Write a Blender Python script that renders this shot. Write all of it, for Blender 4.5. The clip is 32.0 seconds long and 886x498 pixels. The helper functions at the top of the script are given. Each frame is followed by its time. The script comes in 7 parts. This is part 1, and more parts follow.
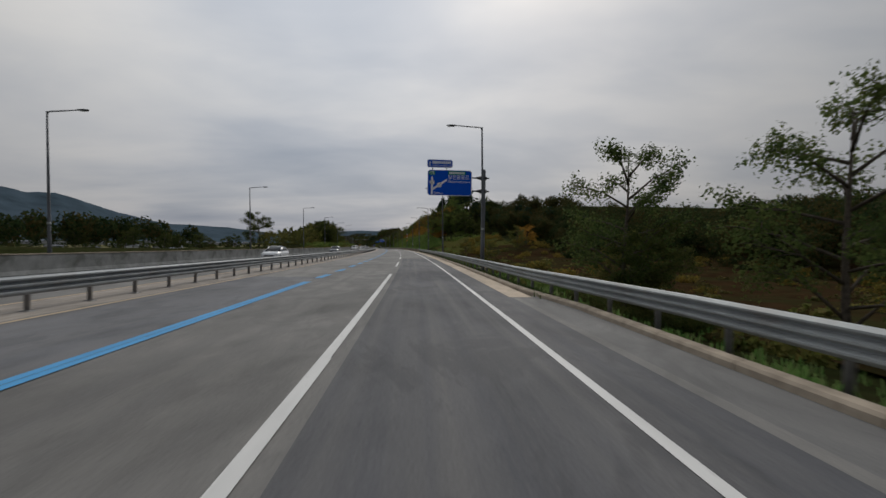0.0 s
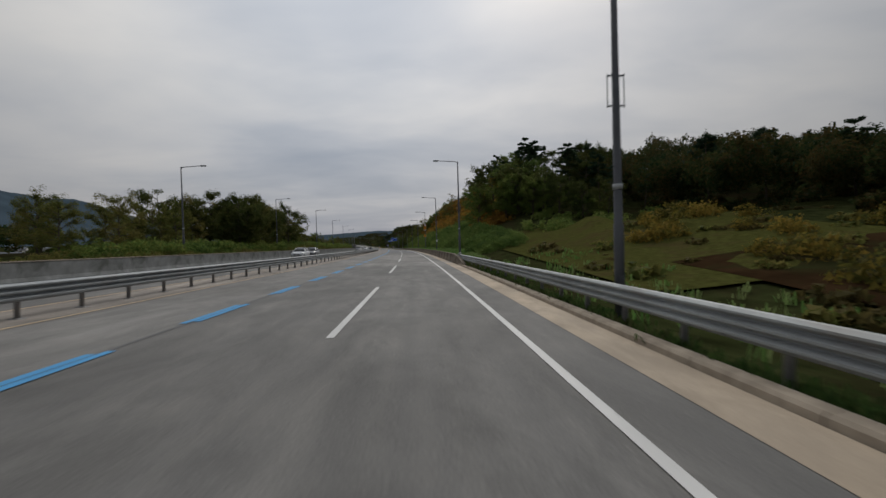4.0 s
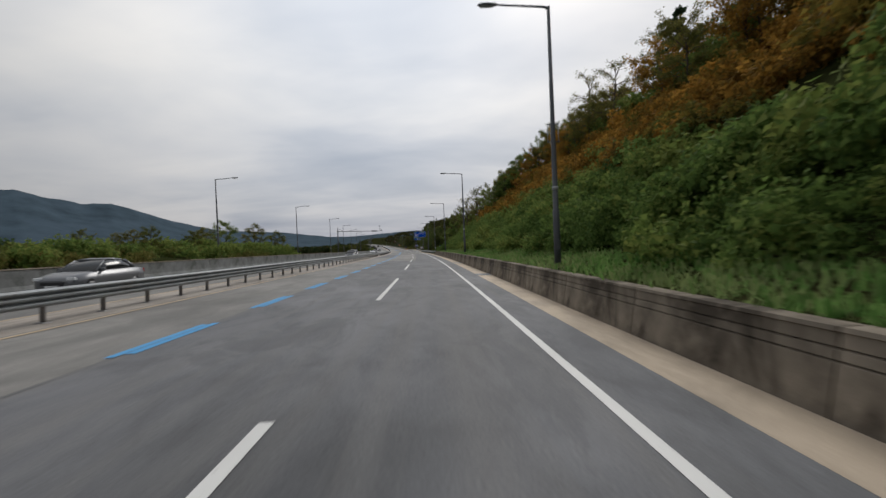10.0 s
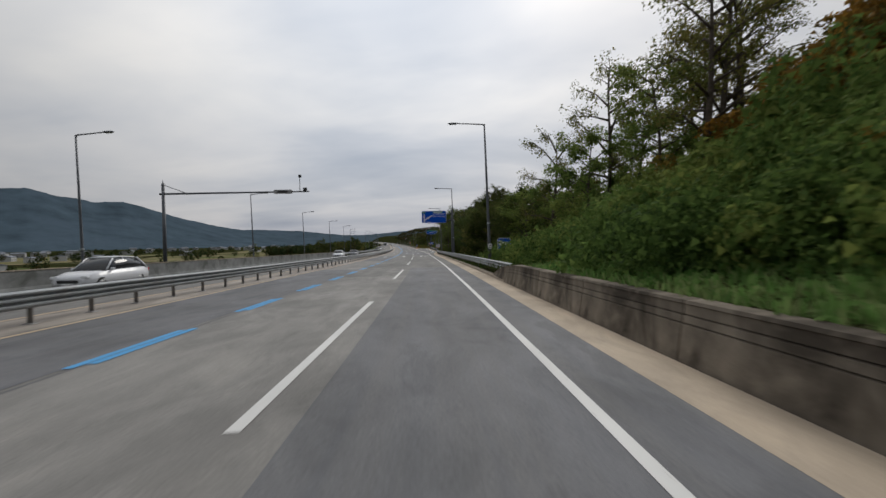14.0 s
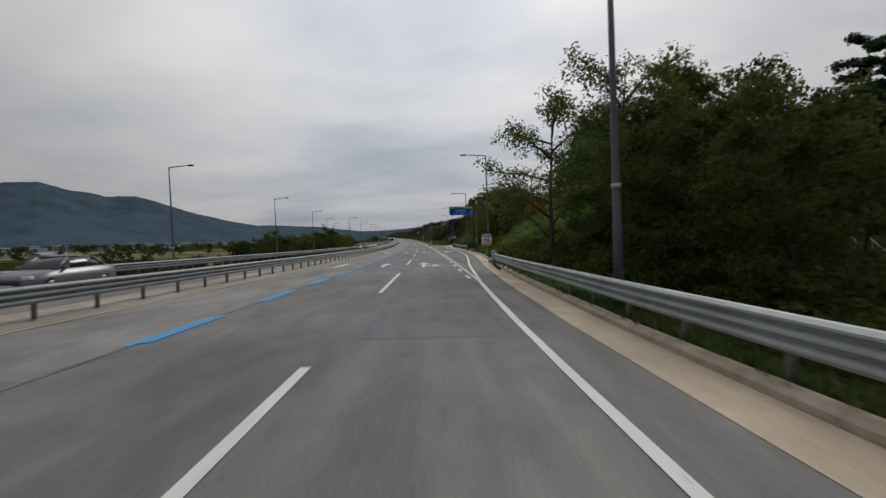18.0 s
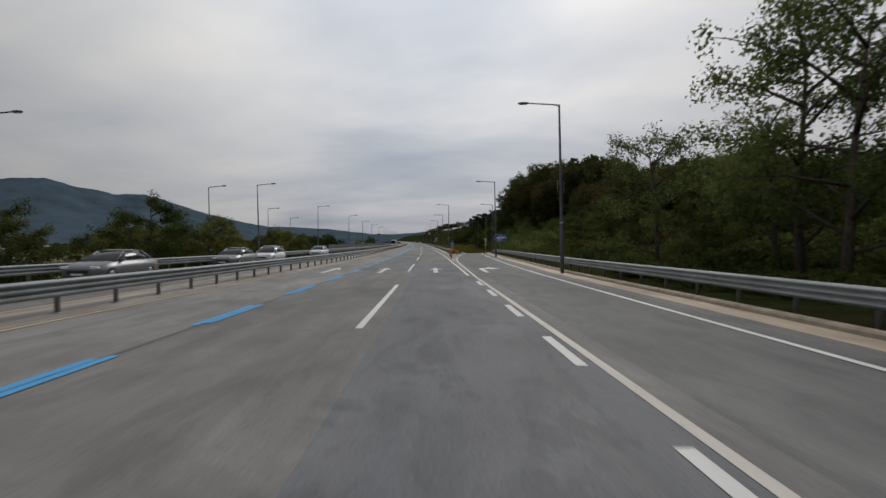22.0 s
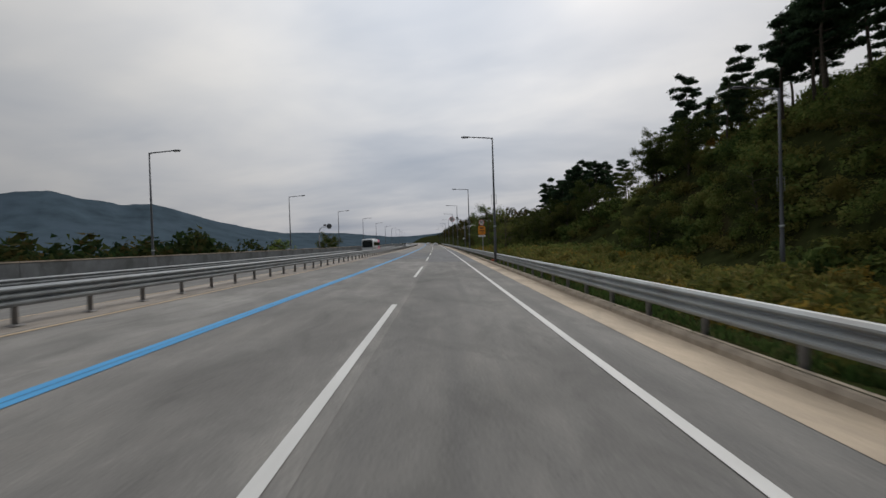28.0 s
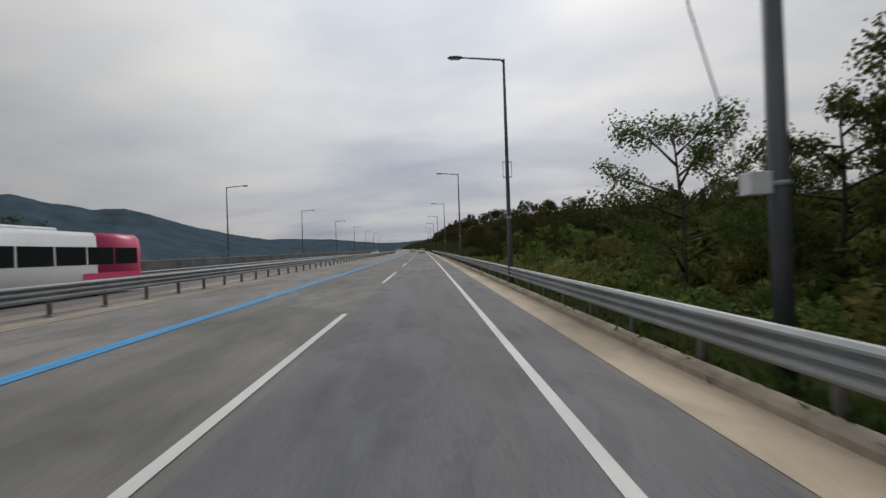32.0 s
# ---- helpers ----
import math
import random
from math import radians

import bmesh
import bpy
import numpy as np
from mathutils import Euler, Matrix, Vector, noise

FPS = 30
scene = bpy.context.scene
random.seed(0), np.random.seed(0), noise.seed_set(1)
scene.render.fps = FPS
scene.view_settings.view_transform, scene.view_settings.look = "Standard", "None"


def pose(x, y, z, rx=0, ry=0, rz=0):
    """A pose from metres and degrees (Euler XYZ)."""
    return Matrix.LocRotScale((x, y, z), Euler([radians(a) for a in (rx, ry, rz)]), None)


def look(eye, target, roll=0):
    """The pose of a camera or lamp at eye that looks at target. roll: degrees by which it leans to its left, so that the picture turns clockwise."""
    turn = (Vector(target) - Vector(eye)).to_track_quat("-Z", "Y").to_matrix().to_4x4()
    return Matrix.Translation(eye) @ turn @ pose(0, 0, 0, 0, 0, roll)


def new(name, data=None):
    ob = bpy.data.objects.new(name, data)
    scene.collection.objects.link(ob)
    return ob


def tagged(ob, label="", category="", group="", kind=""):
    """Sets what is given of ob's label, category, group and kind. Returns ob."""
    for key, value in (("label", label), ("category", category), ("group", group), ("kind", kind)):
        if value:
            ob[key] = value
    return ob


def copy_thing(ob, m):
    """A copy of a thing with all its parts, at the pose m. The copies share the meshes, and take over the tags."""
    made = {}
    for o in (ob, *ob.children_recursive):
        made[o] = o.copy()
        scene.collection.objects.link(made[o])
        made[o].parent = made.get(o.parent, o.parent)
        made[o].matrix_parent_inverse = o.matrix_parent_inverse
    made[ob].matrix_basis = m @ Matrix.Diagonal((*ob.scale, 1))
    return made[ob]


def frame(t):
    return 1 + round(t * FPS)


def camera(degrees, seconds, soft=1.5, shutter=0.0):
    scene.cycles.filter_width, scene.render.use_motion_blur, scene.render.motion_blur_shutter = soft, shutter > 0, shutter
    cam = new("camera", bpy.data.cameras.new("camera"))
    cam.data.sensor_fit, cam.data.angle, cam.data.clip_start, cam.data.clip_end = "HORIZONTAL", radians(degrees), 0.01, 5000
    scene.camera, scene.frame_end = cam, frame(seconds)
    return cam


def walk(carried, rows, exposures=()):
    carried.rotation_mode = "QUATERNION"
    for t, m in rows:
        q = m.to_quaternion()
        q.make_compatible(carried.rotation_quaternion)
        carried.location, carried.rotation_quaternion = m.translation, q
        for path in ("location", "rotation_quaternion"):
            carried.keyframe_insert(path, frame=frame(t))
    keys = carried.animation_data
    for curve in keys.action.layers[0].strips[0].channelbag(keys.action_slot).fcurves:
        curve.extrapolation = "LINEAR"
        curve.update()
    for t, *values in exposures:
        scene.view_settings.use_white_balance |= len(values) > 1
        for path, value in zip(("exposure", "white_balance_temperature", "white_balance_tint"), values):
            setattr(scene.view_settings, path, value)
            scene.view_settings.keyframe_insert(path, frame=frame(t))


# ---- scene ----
# The road's line: turn (1/10 km) and grade (%) every 75 m, and the line itself every 2 m.
CURV = [4.57, 4.6, 4.6, 4.57, 4.35, 4.16, 3.85, 3.13, 2.25, 1.62, 1.35, 1.23, 1.17, 1.13]
GRAD = [-0.33, -0.38, -0.45, -0.44, -0.69, -1.09, -1.05, -0.51, 0.05, 0.32, 0.68, 0.8, 0.84, 0.86]
KNOT = np.arange(-50, 1000, 75.0)
SG = np.arange(-200, 1802, 2.0)
TH = np.cumsum(np.interp(SG, KNOT, CURV) * 2e-4)
TH -= TH[100]
GX, GY = np.cumsum(-np.sin(TH)) * 2, np.cumsum(np.cos(TH)) * 2
GZ = np.cumsum(np.interp(SG, KNOT, GRAD) * 2e-2)
GX, GY, GZ = GX - GX[100], GY - GY[100], GZ - GZ[100]


BANK = radians(1.6)


def bank(s):
    """How far the carriageway leans out to the right, once it has left the bend."""
    k = np.clip((np.asarray(s, float) - 546) / 56, 0, 1)
    return BANK * k * k * (3 - 2 * k)


def lean(d):
    """Metres across that the lean counts for: each carriageway falls away from the median."""
    d = np.asarray(d, float)
    return np.where(d > -9.5, np.minimum(d, 70), np.minimum(-19 - d, 16))


def spots(s, d, z):
    """World places, as an array, of arrays of metres along, to the right of and above the road's line."""
    s, d, z = np.broadcast_arrays(np.asarray(s, float), np.asarray(d, float), np.asarray(z, float))
    t = np.interp(s, SG, TH)
    return np.stack([np.interp(s, SG, GX) + d * np.cos(t), np.interp(s, SG, GY) + d * np.sin(t), np.interp(s, SG, GZ) + z - bank(s) * lean(d)], -1)


def spot(s, d, z=0.0):
    return Vector(spots(s, d, z).tolist())


def place(s, d, z=0.0, turn=0.0):
    """The pose of a thing by the road: its x to the right, y along the road."""
    t = math.degrees(np.interp(s, SG, TH))
    return pose(*spot(s, d, z), 0, 0, t + turn)


def place_on(s, d, z=0.0):
    """As place(), tilted with the road's grade."""
    t, g = np.interp(s, SG, TH), np.interp(s, KNOT, GRAD) * 0.01 - float(bank(s + 3) - bank(s - 1)) / 4 * float(lean(d))
    return pose(*spot(s, d, z), math.degrees(math.atan(g)), 0, math.degrees(t))


# Camera: seconds, metres along the road and to the right, then degrees against the road.
ROWS = [
    (0, 26.125, -0.444, -3.52, -0.36, 0.88),
    (0.5, 36.887, -0.284, -4.02, -0.80, -0.04),
    (1, 47.658, -0.194, -3.86, -1.07, -0.66),
    (1.5, 58.432, -0.180, -3.07, -1.12, -0.87),
    (2, 69.209, -0.185, -2.77, -1.04, -0.89),
    (2.5, 79.982, -0.209, -3.04, -0.87, -0.76),
    (3, 90.749, -0.215, -3.08, -0.72, -0.49),
    (3.5, 101.500, -0.165, -3.20, -0.50, -0.30),
    (4, 112.200, -0.141, -3.17, -0.47, -0.26),
    (4.5, 122.852, -0.128, -3.04, -0.56, -0.29),
    (5, 133.473, -0.109, -2.85, -0.69, -0.35),
    (5.5, 144.083, -0.068, -2.63, -0.77, -0.42),
    (6, 154.696, 0.011, -2.42, -0.71, -0.51),
    (6.5, 165.306, 0.111, -2.34, -0.74, -0.74),
    (7, 175.919, 0.147, -2.32, -0.79, -0.83),
    (7.5, 186.521, 0.101, -2.17, -0.76, -0.89),
    (8, 197.128, 0.021, -1.91, -0.77, -0.97),
    (8.5, 207.775, -0.032, -1.84, -0.59, -0.93),
    (9, 218.474, -0.073, -1.82, -0.52, -0.89),
    (9.5, 229.234, -0.121, -1.74, -0.55, -0.95),
    (10, 240.054, -0.122, -1.79, -0.34, -1.10),
    (10.5, 250.892, -0.078, -1.70, -0.24, -1.14),
    (11, 261.701, -0.077, -1.69, -0.30, -1.24),
    (11.5, 272.486, -0.023, -1.70, -0.29, -1.28),
    (12, 283.239, 0.018, -1.74, -0.36, -1.28),
    (12.5, 293.961, 0.065, -1.79, -0.45, -1.30),
    (13, 304.660, 0.125, -1.72, -0.36, -1.25),
    (13.5, 315.320, 0.134, -1.72, -0.30, -1.19),
    (14, 325.946, 0.116, -1.69, -0.27, -1.22),
    (14.5, 336.555, 0.126, -1.72, -0.27, -1.20),
    (15, 347.142, 0.124, -1.73, -0.26, -1.12),
    (15.5, 357.709, 0.114, -1.71, -0.23, -1.06),
    (16, 368.259, 0.101, -1.65, -0.24, -1.03),
    (16.5, 378.796, 0.085, -1.52, -0.30, -1.02),
    (17, 389.320, 0.072, -1.31, -0.44, -0.99),
    (17.5, 399.823, 0.032, -1.34, -0.61, -1.02),
    (18, 410.290, 0.039, -1.37, -0.76, -1.02),
    (18.5, 420.715, 0.040, -1.49, -0.73, -1.07),
    (19, 431.142, 0.002, -1.61, -0.83, -1.06),
    (19.5, 441.612, -0.027, -1.53, -0.75, -0.94),
    (20, 452.099, -0.040, -1.37, -0.74, -0.66),
    (20.5, 462.599, -0.097, -1.29, -0.68, -0.26),
    (21, 473.102, -0.215, -1.19, -0.66, 0.06),
    (21.5, 483.579, -0.231, -1.14, -0.47, 0.04),
    (22, 494.015, -0.249, -1.20, -0.48, 0.01),
    (22.5, 504.389, -0.244, -1.15, -0.63, 0.02),
    (23, 514.722, -0.199, -1.12, -0.66, -0.06),
    (23.5, 525.038, -0.140, -1.18, -0.72, -0.12),
    (24, 535.352, -0.083, -1.31, -0.83, -0.19),
    (24.5, 545.669, -0.042, -1.23, -0.95, -0.27),
    (25, 555.986, -0.007, -0.97, -1.00, -0.32),
    (25.5, 566.315, -0.063, -0.53, -1.12, -0.18),
    (26, 576.641, -0.154, -0.36, -1.10, -0.04),
    (26.5, 586.951, -0.259, -0.34, -0.98, 0.06),
    (27, 597.235, -0.358, -0.38, -0.85, 0.09),
    (27.5, 607.481, -0.430, -0.37, -0.75, -0.04),
    (28, 617.677, -0.455, -0.20, -0.73, -0.44),
    (28.5, 627.812, -0.434, -0.29, -0.71, -0.66),
    (29, 637.885, -0.419, -0.54, -0.73, -0.69),
    (29.5, 647.872, -0.384, -0.86, -0.64, -0.68),
    (30, 657.782, -0.305, -1.14, -0.72, -0.72),
    (30.5, 667.673, -0.170, -1.41, -0.57, -0.80),
    (31, 677.534, -0.011, -1.60, -0.45, -0.94),
    (31.5, 687.355, 0.158, -1.82, -0.45, -0.95),
    (32, 697.134, 0.366, -2.16, -0.16, -0.57),
]
EYE = 1.685
EXPOSURES = [(0, -.15), (3.5, -.18), (6, .05), (9, .21), (13, .26), (16.5, .02), (21, .05), (23, 0), (25.5, .02), (28, .1), (32, .1)]


def aim(s, d, yaw, pitch, roll):
    eye = spot(s, d + EYE * float(bank(s)), EYE)
    a = np.interp(s, SG, TH) + radians(yaw)
    b = radians(pitch) + np.interp(s, KNOT, GRAD) * 0.01
    ahead = Vector((-math.sin(a) * math.cos(b), math.cos(a) * math.cos(b), math.sin(b)))
    return look(eye, eye + 2 * ahead, roll - math.degrees(bank(s)))


cam = camera(91.0, 32.0, soft=1.5, shutter=0.14)
walk(cam, [(t, aim(s, d, yaw, pitch, roll)) for t, s, d, yaw, pitch, roll in ROWS], EXPOSURES)

# ---- light: an overcast sky and a broad, weak sun behind the cloud ----
SUN_UP, SUN_TURN = 38.0, 15.0
world = bpy.data.worlds.new("overcast")
scene.world = world
world.use_nodes = True


def node(tree, kind, **values):
    n = tree.nodes.new(kind)
    for key, value in values.items():
        n.inputs[key.replace("_", " ")].default_value = value
    return n


def link(tree, a, b):
    tree.links.new(a, b)


def ramp(tree, fac, stops):
    n = tree.nodes.new("ShaderNodeValToRGB")
    while len(n.color_ramp.elements) < len(stops):
        n.color_ramp.elements.new(0.5)
    for e, (at, c) in zip(n.color_ramp.elements, stops):
        e.position, e.color = at, (*c, 1) if len(c) == 3 else c
    link(tree, fac, n.inputs["Fac"])
    return n.outputs["Color"]


def mixed(tree, fac, a, b, blend="MIX"):
    n = tree.nodes.new("ShaderNodeMix")
    n.data_type, n.blend_type = "RGBA", blend
    for value, slot in ((fac, n.inputs[0]), (a, n.inputs[6]), (b, n.inputs[7])):
        if isinstance(value, bpy.types.NodeSocket):
            link(tree, value, slot)
        elif isinstance(value, (int, float)):
            slot.default_value = value
        else:
            slot.default_value = (*value, 1)
    return n.outputs[2]


def maths(tree, op, a, b=0.0):
    n = tree.nodes.new("ShaderNodeMath")
    n.operation = op
    for value, slot in ((a, n.inputs[0]), (b, n.inputs[1])):
        if isinstance(value, bpy.types.NodeSocket):
            link(tree, value, slot)
        else:
            slot.default_value = value
    return n.outputs[0]


def make_sky():
    t = world.node_tree
    back = t.nodes["Background"]
    sky = t.nodes.new("ShaderNodeTexSky")
    sky.sky_type, sky.sun_disc = "NISHITA", False
    sky.sun_elevation, sky.sun_rotation = radians(SUN_UP), radians(SUN_TURN)
    sky.air_density, sky.dust_density = 1.2, 3.0
    at = t.nodes.new("ShaderNodeTexCoord")
    split = t.nodes.new("ShaderNodeSeparateXYZ")
    link(t, at.outputs["Generated"], split.inputs[0])
    up = maths(t, "MAXIMUM", split.outputs[2], 0.0)
    # a cloud deck seen in perspective: the way divided by its height
    low = maths(t, "ADD", up, 0.16)
    deck = t.nodes.new("ShaderNodeCombineXYZ")
    link(t, maths(t, "DIVIDE", split.outputs[0], low), deck.inputs[0])
    link(t, maths(t, "DIVIDE", split.outputs[1], low), deck.inputs[1])
    turn = node(t, "ShaderNodeMapping", Rotation=(0, 0, 0.5), Scale=(0.75, 1.15, 1.0))
    link(t, deck.outputs[0], turn.inputs[0])
    big = node(t, "ShaderNodeTexNoise", Scale=0.55, Detail=5.0, Roughness=0.45, Distortion=0.5)
    link(t, turn.outputs[0], big.inputs["Vector"])
    fine = node(t, "ShaderNodeTexNoise", Scale=1.7, Detail=4.0, Roughness=0.5, Distortion=0.3)
    link(t, turn.outputs[0], fine.inputs["Vector"])
    lumps = maths(t, "ADD", maths(t, "MULTIPLY", big.outputs[0], 0.76), maths(t, "MULTIPLY", fine.outputs[0], 0.24))
    cloud = ramp(t, lumps, [(0.34, (0.37, 0.415, 0.485)), (0.45, (0.50, 0.53, 0.58)), (0.53, (0.635, 0.645, 0.665)), (0.64, (0.79, 0.775, 0.755))])
    # an overcast sky is brighter overhead than at its rim
    lift = maths(t, "ADD", maths(t, "MULTIPLY", up, maths(t, "ADD", maths(t, "MULTIPLY", up, SKY_LIFT), 0.36)), 1.0)
    rim = ramp(t, up, [(0.0, (0.86, 0.87, 0.93)), (0.10, (0.92, 0.92, 0.95)), (0.30, (1, 1, 1))])
    cloud = mixed(t, 1.0, cloud, rim, "MULTIPLY")
    # the veiled sun ahead brightens its part of the cloud
    near = t.nodes.new("ShaderNodeVectorMath")
    near.operation = "DOT_PRODUCT"
    link(t, at.outputs["Generated"], near.inputs[0])
    near.inputs[1].default_value = (-0.12, 0.93, 0.35)
    veil = maths(t, "MAXIMUM", near.outputs["Value"], 0.0)
    lift = maths(t, "MULTIPLY", lift, maths(t, "ADD", maths(t, "MULTIPLY", maths(t, "POWER", veil, 3.0), 0.62), 0.46))
    n = t.nodes.new("ShaderNodeVectorMath")
    n.operation = "SCALE"
    link(t, cloud, n.inputs[0])
    link(t, maths(t, "MULTIPLY", lift, SKY_GAIN), n.inputs["Scale"])
    link(t, mixed(t, 0.93, sky.outputs[0], n.outputs[0]), back.inputs[0])
    back.inputs[1].default_value = 0.1


SKY_LIFT, SKY_GAIN = 1.6, 7.8
make_sky()
sun = bpy.data.lights.new("sun", "SUN")
sun.energy, sun.angle, sun.color = 1.3, radians(25), (1.0, 0.96, 0.9)
new("sun", sun).matrix_world = look((0, 0, 0), (-math.sin(radians(SUN_TURN)), -math.cos(radians(SUN_TURN)), -math.tan(radians(SUN_UP))))


# ---- materials ----
def material(name, colour, rough=0.8, metal=0.0, vary=0.15, scale=3.0, bump=0.0, bump_scale=40.0, dirt=None, dirt_scale=0.6, dirt_from=0.5, flow=None, by_object=0.0, sheen=0.5):
    """A painted, stony or metal surface: grain, stains and relief at metre scale."""
    m = bpy.data.materials.new(name)
    m.use_nodes = True
    t = m.node_tree
    b = t.nodes["Principled BSDF"]
    at = t.nodes.new("ShaderNodeTexCoord")
    where = at.outputs["UV" if flow else "Object"]
    if flow:
        f = node(t, "ShaderNodeMapping", Scale=flow)
        link(t, where, f.inputs[0])
        where = f.outputs[0]
    grain = node(t, "ShaderNodeTexNoise", Scale=scale, Detail=6.0, Roughness=0.6)
    link(t, where, grain.inputs["Vector"])
    light = tuple(min(1, c * (1 + vary)) for c in colour)
    dark = tuple(c * (1 - vary) for c in colour)
    c = ramp(t, grain.outputs[0], [(0.3, dark), (0.7, light)])
    if dirt:
        blot = node(t, "ShaderNodeTexNoise", Scale=dirt_scale, Detail=5.0, Roughness=0.65, Distortion=0.5)
        link(t, where, blot.inputs["Vector"])
        f = ramp(t, blot.outputs[0], [(dirt_from, (0, 0, 0)), (dirt_from + 0.18, (1, 1, 1))])
        c = mixed(t, f, c, dirt)
    if by_object:
        info = t.nodes.new("ShaderNodeObjectInfo")
        c = mixed(t, 1.0, c, ramp(t, info.outputs["Random"], [(0.0, (1 - by_object,) * 3), (1.0, (1, 1, 1))]), "MULTIPLY")
    link(t, c, b.inputs["Base Color"])
    b.inputs["Roughness"].default_value, b.inputs["Metallic"].default_value = rough, metal
    b.inputs["Specular IOR Level"].default_value = sheen
    if bump:
        fine = node(t, "ShaderNodeTexNoise", Scale=bump_scale, Detail=4.0)
        link(t, at.outputs["Object"], fine.inputs["Vector"])
        n = node(t, "ShaderNodeBump", Strength=bump, Distance=0.01)
        link(t, fine.outputs[0], n.inputs["Height"])
        link(t, n.outputs[0], b.inputs["Normal"])
    return m


def pavement(name, colour, tracks, stain, fleck=0.1):
    """Worn paving: UV holds metres along and across; wheel tracks, oil and patches run along it."""
    m = bpy.data.materials.new(name)
    m.use_nodes = True
    t = m.node_tree
    b = t.nodes["Principled BSDF"]
    at = t.nodes.new("ShaderNodeTexCoord")
    uv = at.outputs["UV"]

    def noise_at(scale, stretch, detail=5.0, rough=0.6, distort=0.0):
        f = node(t, "ShaderNodeMapping", Scale=stretch)
        link(t, uv, f.inputs[0])
        n = node(t, "ShaderNodeTexNoise", Scale=scale, Detail=detail, Roughness=rough, Distortion=distort)
        link(t, f.outputs[0], n.inputs["Vector"])
        return n.outputs[0]

    c = ramp(t, noise_at(0.22, (0.55, 1, 1), 6, 0.6, 0.4), [(0.28, tuple(v * 0.62 for v in colour)), (0.5, colour), (0.72, tuple(v * 1.3 for v in colour))])
    c = mixed(t, 1.0, c, ramp(t, noise_at(1.1, (0.4, 1, 1), 5, 0.62, 0.6), [(0.3, (0.72, 0.72, 0.72)), (0.5, (1, 1, 1)), (0.7, (1.22, 1.21, 1.19))]), "MULTIPLY")
    streak = noise_at(1.0, (0.05, 2.2, 1), 4, 0.55)
    c = mixed(t, maths(t, "MULTIPLY", ramp(t, streak, [(0.42, (0, 0, 0)), (0.7, (1, 1, 1))]), tracks), c, stain)
    blot = noise_at(0.5, (0.5, 1, 1), 8, 0.7, 0.8)
    c = mixed(t, maths(t, "MULTIPLY", ramp(t, blot, [(0.54, (0, 0, 0)), (0.6, (1, 1, 1))]), tracks * 0.85), c, tuple(v * 0.62 for v in colour))
    speck = noise_at(28.0, (1, 1, 1), 3, 0.7)
    c = mixed(t, 1.0, c, ramp(t, speck, [(0.25, (1 - fleck * 3.0,) * 3), (0.75, (1 + fleck * 1.5,) * 3)]), "MULTIPLY")
    link(t, c, b.inputs["Base Color"])
    link(t, ramp(t, blot, [(0.3, (0.9, 0.9, 0.9)), (0.75, (0.72, 0.72, 0.72))]), b.inputs["Roughness"])
    b.inputs["Specular IOR Level"].default_value = 0.3
    n = node(t, "ShaderNodeBump", Strength=0.35, Distance=0.006)
    link(t, speck, n.inputs["Height"])
    link(t, n.outputs[0], b.inputs["Normal"])
    return m


def worn_paint(name, colour, under, wear=0.55):
    """Road paint with worn-through flecks."""
    m = bpy.data.materials.new(name)
    m.use_nodes = True
    t = m.node_tree
    b = t.nodes["Principled BSDF"]
    at = t.nodes.new("ShaderNodeTexCoord")
    f = node(t, "ShaderNodeMapping", Scale=(0.6, 2.5, 1))
    link(t, at.outputs["UV"], f.inputs[0])
    n = node(t, "ShaderNodeTexNoise", Scale=3.5, Detail=8.0, Roughness=0.72)
    link(t, f.outputs[0], n.inputs["Vector"])
    soft = node(t, "ShaderNodeTexNoise", Scale=0.7, Detail=3.0)
    link(t, f.outputs[0], soft.inputs["Vector"])
    c = ramp(t, soft.outputs[0], [(0.3, tuple(v * 0.8 for v in colour)), (0.7, colour)])
    c = mixed(t, ramp(t, n.outputs[0], [(wear, (0, 0, 0)), (wear + 0.1, (1, 1, 1))]), c, under)
    link(t, c, b.inputs["Base Color"])
    b.inputs["Roughness"].default_value = 0.7
    return m


def leaf(name, colours, gloss=0.75):
    """Foliage: every leaf and every plant a little different."""
    m = bpy.data.materials.new(name)
    m.use_nodes = True
    t = m.node_tree
    b = t.nodes["Principled BSDF"]
    geo = t.nodes.new("ShaderNodeNewGeometry")
    info = t.nodes.new("ShaderNodeObjectInfo")
    patch = node(t, "ShaderNodeTexNoise", Scale=0.22, Detail=3.0)
    link(t, geo.outputs["Position"], patch.inputs["Vector"])
    pick = maths(t, "ADD", maths(t, "MULTIPLY", geo.outputs["Random Per Island"], 0.42), maths(t, "MULTIPLY", patch.outputs[0], 1.15))
    pick = maths(t, "ADD", pick, maths(t, "SUBTRACT", maths(t, "MULTIPLY", info.outputs["Random"], 0.2), 0.2))
    n = len(colours)
    c = ramp(t, pick, [(0.25 + 0.62 * k / max(1, n - 1), v) for k, v in enumerate(colours)])
    link(t, c, b.inputs["Base Color"])
    b.inputs["Roughness"].default_value = gloss
    b.inputs["Specular IOR Level"].default_value = 0.03
    thin = t.nodes.new("ShaderNodeBsdfTranslucent")
    link(t, c, thin.inputs[0])
    mix = t.nodes.new("ShaderNodeMixShader")
    mix.inputs[0].default_value = 0.5
    link(t, b.outputs[0], mix.inputs[1])
    link(t, thin.outputs[0], mix.inputs[2])
    link(t, mix.outputs[0], t.nodes["Material Output"].inputs[0])
    return m


